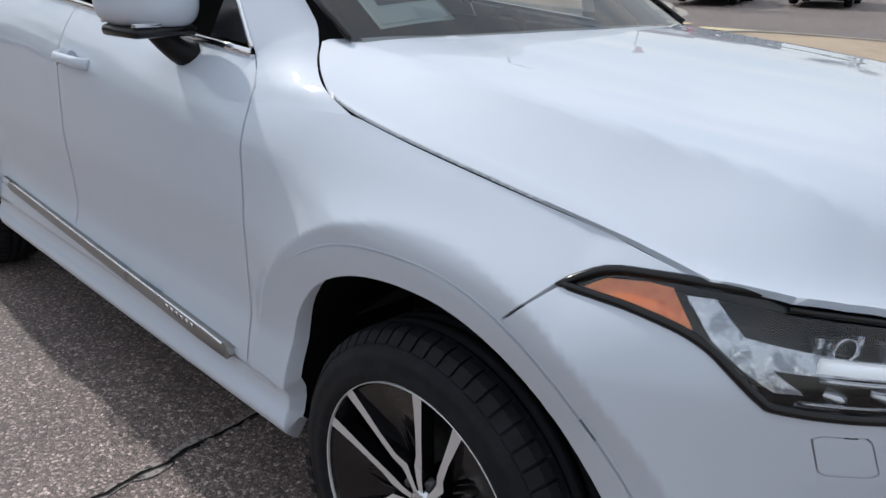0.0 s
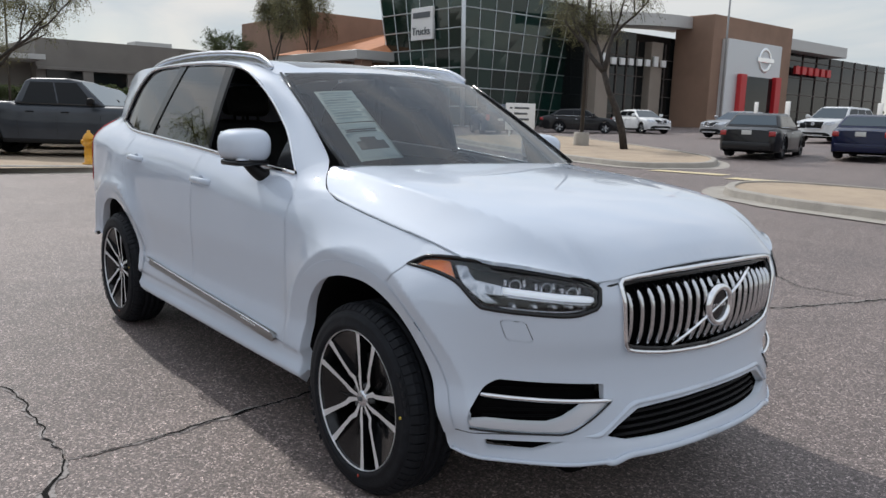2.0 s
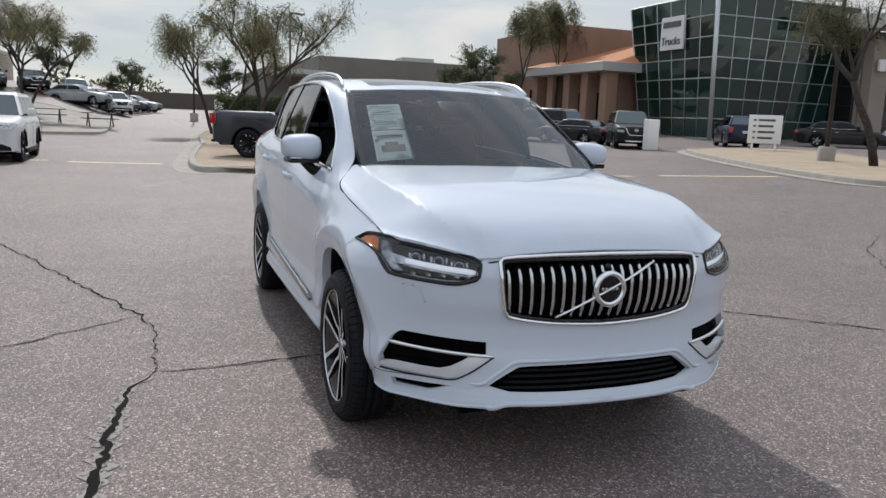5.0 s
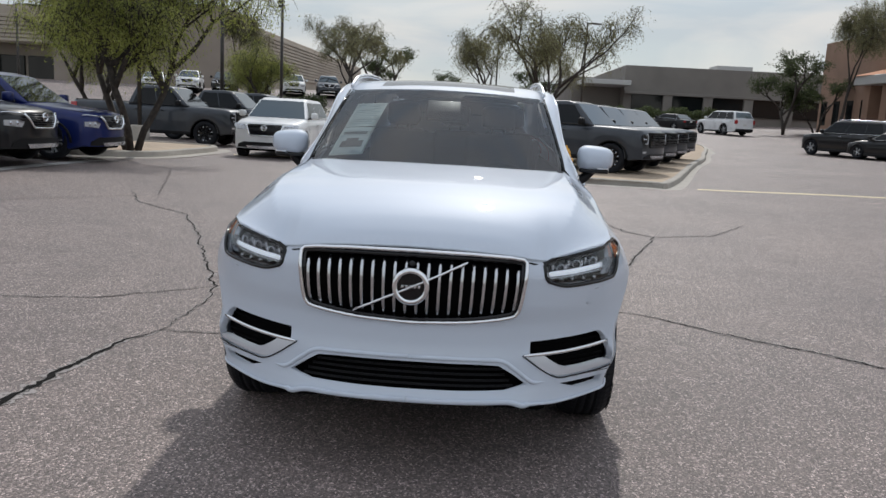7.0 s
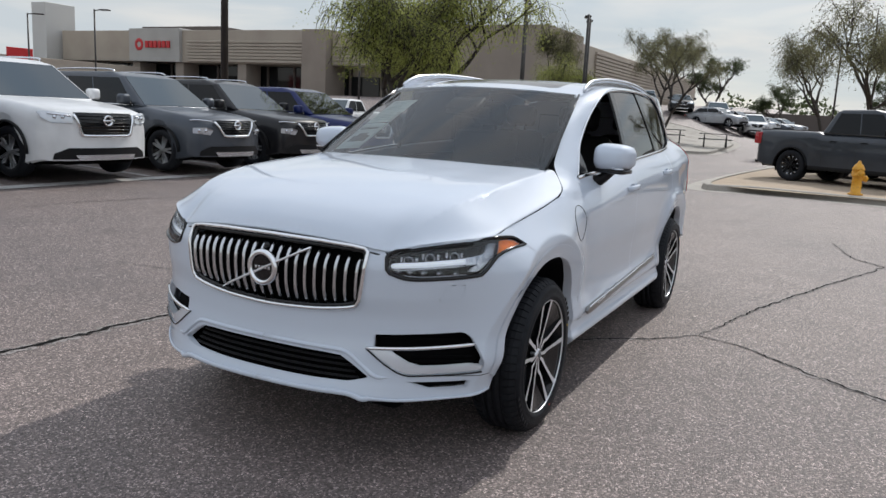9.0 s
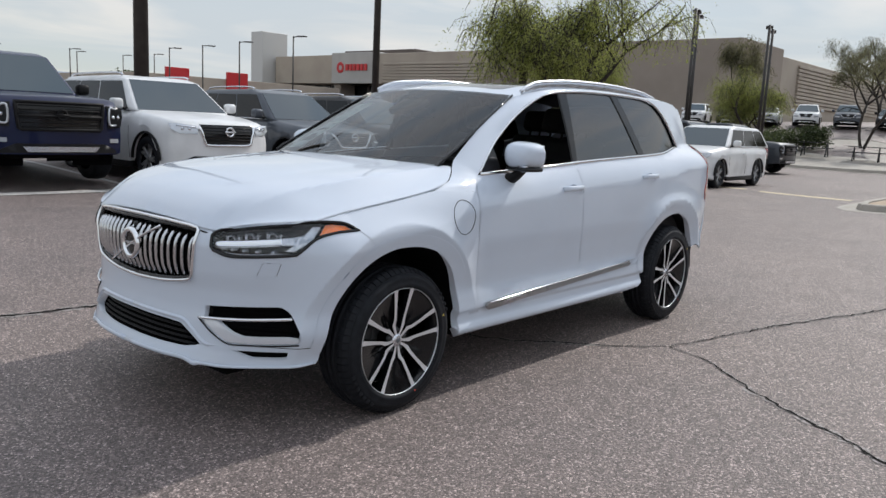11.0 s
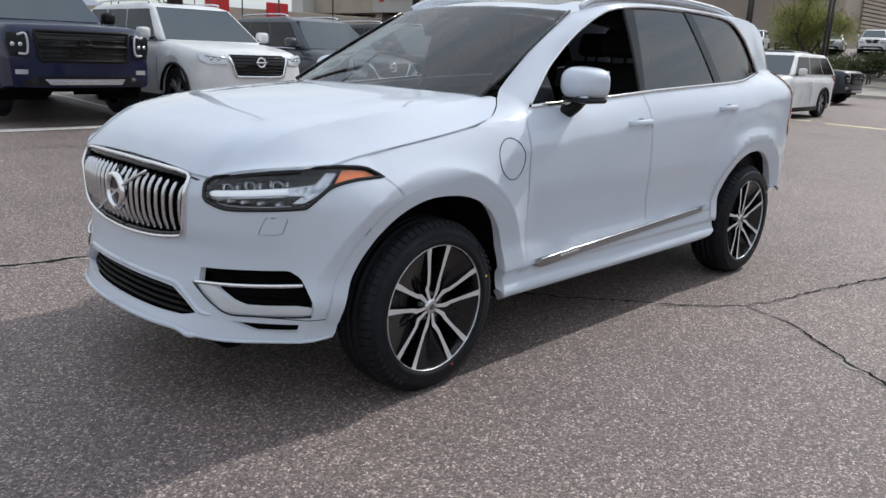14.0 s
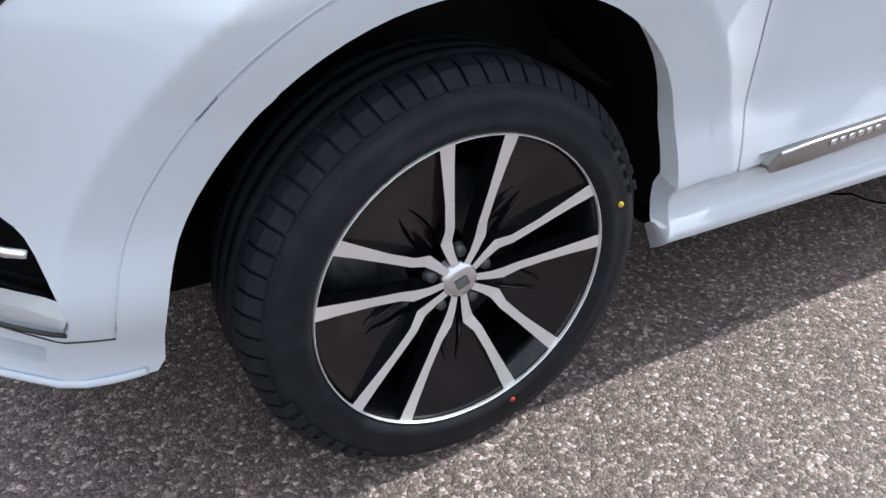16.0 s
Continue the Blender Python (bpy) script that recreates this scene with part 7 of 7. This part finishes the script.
for k in range(16000):
    p = Vector((-72.5 + r.uniform(-.8, .8), r.uniform(3.5, 23), r.random() ** .7))
    p.z = ground_z(p.x, p.y) + .1 + p.z * (1.65 + .2 * math.sin(p.y * 2.1) + .12 * math.sin(p.y * 5.3))
    u, w = Vector((r.gauss(0, 1), r.gauss(0, 1), r.gauss(0, 1))).normalized(), Vector((r.gauss(0, 1), r.gauss(0, 1), r.gauss(0, 1))).normalized()
    s = .14
    bm.faces.new([bm.verts.new(q) for q in (p, p + u * s + w * s * .4, p + u * s * 1.6, p + u * s - w * s * .4)])
tagged(part("hedge", bm, M_LEAFDARK, smooth=False), "long dark hedge before the grey building", "hedge", kind="stuff")
bm = bmesh.new()
for k in range(42000):
    a = r.uniform(-1, 1)
    rad = r.uniform(150, 190)
    ang = radians(180) + a * radians(75)
    p = Vector((rad * math.cos(ang), rad * math.sin(ang), 1.0 + r.random() ** 1.5 * (4.6 + 1.8 * math.sin(a * 31) + 1.5 * math.sin(a * 83))))
    u, w = Vector((r.gauss(0, 1), r.gauss(0, 1), r.gauss(0, 1))).normalized(), Vector((r.gauss(0, 1), r.gauss(0, 1), r.gauss(0, 1))).normalized()
    s = .6
    bm.faces.new([bm.verts.new(q) for q in (p, p + u * s + w * s * .5, p + u * s * 1.6, p + u * s - w * s * .5)])
tagged(part("far_trees", bm, M_LEAFDARK, smooth=False), "dark line of far trees", "trees", kind="stuff")

# ---- buildings ----
M_STUCCO = material("taupe_stucco", (.30, .255, .215), .9, grain=[(.6, (.26, .22, .185), .4, .7)], bump=.3, bump_scale=60)
M_BROWN = material("brown_stucco", (.30, .19, .135), .9, grain=[(.6, (.25, .16, .115), .4, .7)], bump=.3, bump_scale=60)
M_BEIGE = material("beige_block", (.40, .35, .29), .9, grain=[(.5, (.35, .30, .25), .4, .7)], bump=.3, bump_scale=40)
M_GREYWALL = material("grey_concrete_wall", (.22, .205, .185), .9, grain=[(.4, (.19, .175, .16), .4, .7)], bump=.3, bump_scale=40)
M_DARKWIN = material("dark_store_glass", (.010, .012, .013), .06, 0, .0, spec=.35)
M_PANE = material("green_mirror_glass", (.010, .032, .026), .05, .15, .25, vary=.5, spec=.6)
M_MULLION = material("aluminium_mullion", (.55, .57, .58), .4, .6)
M_TERRA = material("orange_roof", (.50, .20, .085), .8, grain=[(1.2, (.42, .16, .07), .4, .7)])
M_FASCIA = material("pale_metal_fascia", (.50, .50, .49), .5, .2)
M_REDPANEL = material("red_panel", (.50, .02, .025), .4)
M_SILVERPANEL = material("silver_panel", (.62, .64, .66), .4, .3)
M_SIGNGREY = material("grey_sign_panel", (.40, .39, .37), .6, grain=[(.8, (.36, .35, .33), .4, .7)])
# soffit brown with shade put into the colour; also serves bars and walls
M_SOFFIT = material("shadowed_soffit", (.12, .10, .09), .9)


def wall_box(name, x0, y0, z0, x1, y1, z1, mat, parent, label="", bevel=.03):
    bm = bmesh.new()
    box(bm, min(x0, x1), min(y0, y1), z0, max(x0, x1), max(y0, y1), z1, bevel, segs=1)
    return part(name, bm, mat, parent, label, smooth=False)


# glass building: walls lean outwards towards the top
gb = thing("glass_building", "dark green mirror-glass showroom with leaning walls and pale mullions", "building")
Z0, Z1 = .9, 10.4
Cb, Ct, Lb_, Lt, Rb_, Rt = Vector((-40.4, 33.8, Z0)), Vector((-39.8, 33.0, Z1)), Vector((-48.6, 33.8, Z0)), Vector((-49.9, 33.0, Z1)), Vector((-40.4, 43.6, Z0)), Vector((-39.8, 45.4, Z1))
back = [Vector((-62, 33.8, Z0)), Vector((-62, 46, Z0)), Vector((-62, 33, Z1)), Vector((-62, 46, Z1))]
bm = bmesh.new()
ins = Vector((-.25, .25, 0))
vs = [bm.verts.new(p) for p in (Cb + ins, Rb_ + ins, Rt + ins, Ct + ins, Lb_ + ins, Lt + ins, Vector((-52, 44, Z0)), Vector((-52, 45, Z1)))]
for f in ((0, 1, 2, 3), (4, 0, 3, 5), (1, 6, 7, 2), (6, 4, 5, 7), (3, 2, 7, 5)):
    bm.faces.new([vs[i] for i in f])
bmesh.ops.recalc_face_normals(bm, faces=bm.faces)
core_ = part("core", bm, M_DARKWIN, gb, smooth=False)


def glass_wall(a0, b0, b1, a1, nu, nv, out):
    """Panes between a0-b0 (foot) and a1-b1 (head), each set with its own slight tilt, and the bars between them."""
    def at(u, v):
        return a0.lerp(b0, u).lerp(a1.lerp(b1, u), v)
    for j in range(nv):
        for i in range(nu):
            q = [at((i + .03) / nu, (j + .02) / nv), at((i + .97) / nu, (j + .02) / nv), at((i + .97) / nu, (j + .98) / nv), at((i + .03) / nu, (j + .98) / nv)]
            bm = bmesh.new()
            tilt = [out * rng.uniform(-.012, .012) for _ in range(4)]
            f_ = [bm.verts.new(p + t) for p, t in zip(q, tilt)]
            k_ = [bm.verts.new(p - out * .04) for p in q]
            bm.faces.new(f_)
            for i2 in range(4):
                bm.faces.new((f_[i2], k_[i2], k_[(i2 + 1) % 4], f_[(i2 + 1) % 4]))
            bmesh.ops.recalc_face_normals(bm, faces=bm.faces)
            part("pane", bm, M_PANE, gb, smooth=False)
    for i in range(nu + 1):
        part("mullion", tube(bmesh.new(), [at(i / nu, 0) + out * .03, at(i / nu, 1) + out * .03], .038, 4), M_MULLION, gb)
    for j in range(nv + 1):
        part("transom", tube(bmesh.new(), [at(0, j / nv) + out * .03, at(1, j / nv) + out * .03], .045, 4), M_MULLION, gb)


glass_wall(Lb_, Cb, Ct, Lt, 6, 7, Vector((0, -1, 0)))
glass_wall(Cb, Rb_, Rt, Ct, 8, 7, Vector((1, 0, 0)))
part("corner_post", tube(bmesh.new(), [Cb + Vector((.05, -.05, 0)), Ct + Vector((.05, -.05, 0))], .16, 6), M_MULLION, gb)
sg = wall_box("sign_panel", -45.6, 32.85, 7.0, -43.0, 33.05, 9.3, M_SIGNWHITE, gb, "white sign panel")
wall_box("text_bar", -45.3, 32.80, 8.55, -43.3, 32.85, 8.95, M_PRINT, sg, bevel=0)
words = bpy.data.curves.new("sign_word", "FONT")
words.body, words.size, words.extrude, words.align_x = "Trucks", .78, .02, "CENTER"
words.materials.append(M_PRINT)
word = new("sign_word", words)
word.parent = sg
word.matrix_basis = pose(-44.3, 32.80, 7.35, 90, 0, 0)
wall_box("plinth", -52, 34.0, -.5, -40.7, 44, .95, M_STUCCO, gb)

# showroom with columns, curved pale fascia and red portal
shw = thing("showroom_building", "taupe car showroom with columns, pale fascia and a red portal", "building")
wall_box("wall", -48, 44, -.5, -38.0, 57.5, 8.6, M_STUCCO, shw)
wall_box("dark_glazing", -38.0, 45, .6, -37.8, 60, 8.6, M_DARKWIN, shw, "dark recessed glazing")
wall_box("dark_glazing", -47.5, 43.8, .6, -38.2, 44.02, 8.4, M_DARKWIN, shw, "dark recessed glazing")
for y0 in (44.1, 50.7):
    wall_box("column", -37.9, y0, -.4, -37.1, y0 + 1.5, 8.0, M_STUCCO, shw)
for k in range(9):
    wall_box("glazing_bar", -37.8, 45.9 + 1.25 * k, .6, -37.7, 45.97 + 1.25 * k, 8, M_SOFFIT, shw, bevel=0)
for k in range(4):
    wall_box("glazing_rail", -37.8, 45, 2.2 + 1.5 * k, -37.72, 56.6, 2.26 + 1.5 * k, M_SOFFIT, shw, bevel=0)
bm = bmesh.new()
for k in range(12):
    a, b = k / 12, (k + 1) / 12
    y0_, y1_ = 41.0 + 16 * a, 41.0 + 16 * b
    x0_, x1_ = -36.6 + 1.6 * math.sin(math.pi * a) - .2, -36.6 + 1.6 * math.sin(math.pi * b) - .2
    z = 8.4 + 1.0 * (a + b) / 2
    vs = [bm.verts.new(p) for p in ((x0_, y0_, z), (x1_, y1_, z + .08), (x1_, y1_, z + 1.0), (x0_, y0_, z + .92), (x0_ - 3, y0_, z), (x1_ - 3, y1_, z + .08), (x1_ - 3, y1_, z + 1.0), (x0_ - 3, y0_, z + .92))]
    for f in ((0, 1, 2, 3), (0, 4, 5, 1), (3, 2, 6, 7)):
        bm.faces.new([vs[i] for i in f])
bmesh.ops.recalc_face_normals(bm, faces=bm.faces)
part("fascia", bm, M_FASCIA, shw, "curved pale metal fascia", smooth=False)
mark = new("sign_lettering")
mark.parent = shw
for k in range(8):
    hh = .80 if k in (0, 6) else .52
    wall_box("letter_bar", -36.9, 44.3 + 1.05 * k, 5.85 + .03 * k, -36.7, 44.85 + 1.05 * k, 5.85 + hh + .03 * k, M_SIGNWHITE, mark, bevel=.02)
wall_box("portal_wall", -37.6, 54.4, -.5, -34, 66.9, 10.3, M_BROWN, shw, "brown stucco block")
wall_box("plinth_band", -34.0, 54.3, -.5, -33.85, 66.8, 2.0, M_STUCCO, shw)
pt = wall_box("portal_panel", -34.0, 55.7, .5, -33.4, 64.2, 8.5, M_SILVERPANEL, shw, "silver entrance portal")
wall_box("portal_recess", -33.5, 58.0, .5, -33.36, 63.3, 5.7, M_DARKWIN, pt)
for y in (57.4, 63.0):
    wall_box("portal_jamb", -33.5, y, .5, -33.0, y + .9, 5.8, M_REDPANEL, pt, "red portal jamb")
part("portal_badge", lathe(bmesh.new(), [(.75, .0), (.95, .08), (1.05, .0)], 28, "x", (-33.38, 61.5, 7.15)), M_CHROME, pt)
wall_box("badge_bar", -33.4, 60.2, 6.95, -33.25, 62.8, 7.35, M_CHROME, pt)
wall_box("side_wing", -46, 66.7, -.5, -36, 92, 8.6, M_DARKWIN, shw, "dark glazed wing")
for k in range(9):
    wall_box("wing_bar", -36.0, 67.5 + 2.8 * k, -.5, -35.9, 67.58 + 2.8 * k, 8.6, M_SOFFIT, shw, bevel=0)
for k in range(5):
    wall_box("wing_rail", -36.0, 66.7, 1.5 + 1.6 * k, -35.92, 92, 1.56 + 1.6 * k, M_SOFFIT, shw, bevel=0)
wall_box("wing_fascia", -40, 66.7, 8.6, -34.5, 79, 9.6, M_FASCIA, shw)
wm = new("wing_lettering")
wm.parent = shw
for k in range(6):
    wall_box("letter_bar", -35.4, 70.3 + 1.25 * k, 6.6, -35.1, 71.1 + 1.25 * k, 7.35, M_REDPANEL, wm, bevel=.02)

# orange-roofed lodge and brown block behind it
lodge = thing("lodge_building", "low brown building with an orange tiled roof and pale eaves", "building")
wall_box("wall", -72, 33, -.5, -50.5, 46, 5.7, M_BROWN, lodge)
bm = bmesh.new()
eave = [(-61.7, 29.6, 6.3), (-48.5, 31.0, 6.3), (-48.5, 48, 6.3), (-61.7, 48, 6.3)]
ridge = [(-60, 38, 8.6), (-52, 39, 8.6)]
ev = [bm.verts.new(p) for p in eave]
rv = [bm.verts.new(p) for p in ridge]
for f in ((ev[0], ev[1], rv[1], rv[0]), (ev[1], ev[2], rv[1]), (ev[2], ev[3], rv[0], rv[1]), (ev[3], ev[0], rv[0])):
    bm.faces.new(f)
bmesh.ops.recalc_face_normals(bm, faces=bm.faces)
part("roof", bm, M_TERRA, lodge, "orange tiled roof", smooth=False)
wall_box("eave", -61.8, 29.9, 5.6, -48.4, 48, 6.3, M_FASCIA, lodge, "pale eave band")
for k in range(5):
    wall_box("pillar", -61.4 + 2.9 * k, 30.6, .3, -60.4 + 2.9 * k, 31.6, 5.7, M_BROWN, lodge)
for k in range(4):
    wn_ = wall_box("window", -68 + 4.6 * k, 32.9, 1.8, -65.6 + 4.6 * k, 33.02, 4.2, M_DARKWIN, lodge)
wall_box("brown_block", -73, 32, -.5, -58, 44, 10.0, M_BROWN, lodge, "plain brown block")
for k in range(4):
    wall_box("window", -72.4 + 2.6 * k, 31.95, 2.4, -71.2 + 2.6 * k, 32.05, 4.6, M_DARKWIN, lodge)

# grey office with a window band, canopy, dark garden wall
off = thing("office_building", "long grey concrete building with a dark window band", "building")
wall_box("wall", -110, 15.5, 0, -84.8, 60, 8.0, M_GREYWALL, off)
wall_box("low_wing", -112, 10, 0, -87, 15.5, 6.6, M_GREYWALL, off)
for k in range(9):
    wall_box("window", -84.85, 16.4 + 4.4 * k, 3.0, -84.6, 19.8 + 4.4 * k, 4.9, M_DARKWIN, off)
    wall_box("pier", -84.8, 19.8 + 4.4 * k, 1.0, -84.3, 20.8 + 4.4 * k, 5.0, M_GREYWALL, off)
wall_box("band", -84.8, 15.5, 4.9, -84.2, 60, 5.2, M_GREYWALL, off)
wall_box("canopy", -88, 10.5, 5.6, -80, 15.4, 6.1, M_FASCIA, off, "pale flat canopy")
wall_box("roof_unit", -90, 26, 8, -87, 30, 8.6, M_FASCIA, off)
gwall = thing("garden_wall", "dark low wall in front of the grey building", "wall", kind="structure")
wall_box("wall", -75.5, 4.5, .8, -75.1, 20.5, 2.9, M_SOFFIT, gwall)
wall_box("wall", -88, -12, .8, -87.6, 4.5, 3.2, M_SOFFIT, gwall)

# long beige store block with siding band, piers and red sign
st = thing("store_building", "long beige retail block with banded siding and a red sign", "building", Matrix.Translation((3, 2, 1.45)) @ Matrix.Scale(1.7, 4) @ Matrix.Translation((-3, -2, -1.45)))
wall_box("wall", -90, -55.0, -.3, -42.0, -14, 6.4, M_BEIGE, st)
wall_box("fascia", -42.0, -55.4, 4.2, -40.0, -31.0, 6.5, M_BEIGE, st)
wall_box("fascia", -42.0, -29.0, 4.2, -40.3, -14.2, 6.3, M_BEIGE, st)
for k in range(7):
    wall_box("siding", -40.0, -41.6, 4.28 + .22 * k, -39.86, -31.1, 4.45 + .22 * k, M_BEIGE, st, bevel=.02)
    wall_box("siding", -40.3, -28.9, 4.28 + .22 * k, -40.16, -23.3, 4.45 + .22 * k, M_BEIGE, st, bevel=.02)
for k in range(11):
    wall_box("siding", -86, -14.0, 3.55 + .24 * k, -50, -13.85, 3.73 + .24 * k, M_BEIGE, st, bevel=.02)
wall_box("corner_block", -46, -23.2, -.3, -39.6, -13.6, 6.7, M_STUCCO, st)
wall_box("column", -41.9, -31.0, -.3, -39.6, -29.0, 6.5, M_STUCCO, st)
wall_box("sign_wall", -41.9, -47.4, 4.2, -39.7, -42.2, 6.62, M_SIGNGREY, st, "pale grey sign wall")
wall_box("tower", -41.5, -57.4, -.3, -38.8, -55.7, 8.6, M_FASCIA, st, "pale tower slab")
wall_box("roof_screen", -50, -53, 6.4, -46, -44, 7.5, M_SOFFIT, st)
for k in range(11):
    y0 = -54.6 + 2.38 * k
    wall_box("shop_window", -41.99, y0, .3, -41.85, y0 + 2.2, 4.15, M_DARKWIN, st)
    wall_box("mullion", -41.99, y0 + 2.2, .3, -41.75, y0 + 2.38, 4.15, M_SOFFIT, st)
for k in range(2):
    wall_box("shop_window", -41.99, -28.8 + 2.8 * k, .3, -41.85, -26.2 + 2.8 * k, 3.6, M_DARKWIN, st)
for y0 in (-55.2, -47.5, -43.0, -37.0):
    wall_box("pier", -41.7, y0, -.2, -40.1, y0 + .8, 4.2, M_STUCCO, st)
rs = new("sign_lettering")
rs.parent = st
part("sign_badge", lathe(bmesh.new(), [(.20, .0), (.38, .06), (.45, .0)], 20, "x", (-39.68, -46.3, 5.45)), M_REDPANEL, rs)
for k in range(6):
    wall_box("letter_bar", -39.69, -45.6 + .44 * k, 5.2, -39.58, -45.28 + .44 * k, 5.7, M_REDPANEL, rs, bevel=.02)
red = thing("red_store_building", "far low store with red wall panels", "building")
wall_box("wall", -66, -100, -.3, -38, -76, 5.2, M_BEIGE, red)
for k in range(2):
    wall_box("red_panel", -51.6 + 7.6 * k, -76.0, 2.4, -48.8 + 7.6 * k, -75.7, 6.0, M_REDPANEL, red)

# far mountains, the distance haze put into their pale blue colour
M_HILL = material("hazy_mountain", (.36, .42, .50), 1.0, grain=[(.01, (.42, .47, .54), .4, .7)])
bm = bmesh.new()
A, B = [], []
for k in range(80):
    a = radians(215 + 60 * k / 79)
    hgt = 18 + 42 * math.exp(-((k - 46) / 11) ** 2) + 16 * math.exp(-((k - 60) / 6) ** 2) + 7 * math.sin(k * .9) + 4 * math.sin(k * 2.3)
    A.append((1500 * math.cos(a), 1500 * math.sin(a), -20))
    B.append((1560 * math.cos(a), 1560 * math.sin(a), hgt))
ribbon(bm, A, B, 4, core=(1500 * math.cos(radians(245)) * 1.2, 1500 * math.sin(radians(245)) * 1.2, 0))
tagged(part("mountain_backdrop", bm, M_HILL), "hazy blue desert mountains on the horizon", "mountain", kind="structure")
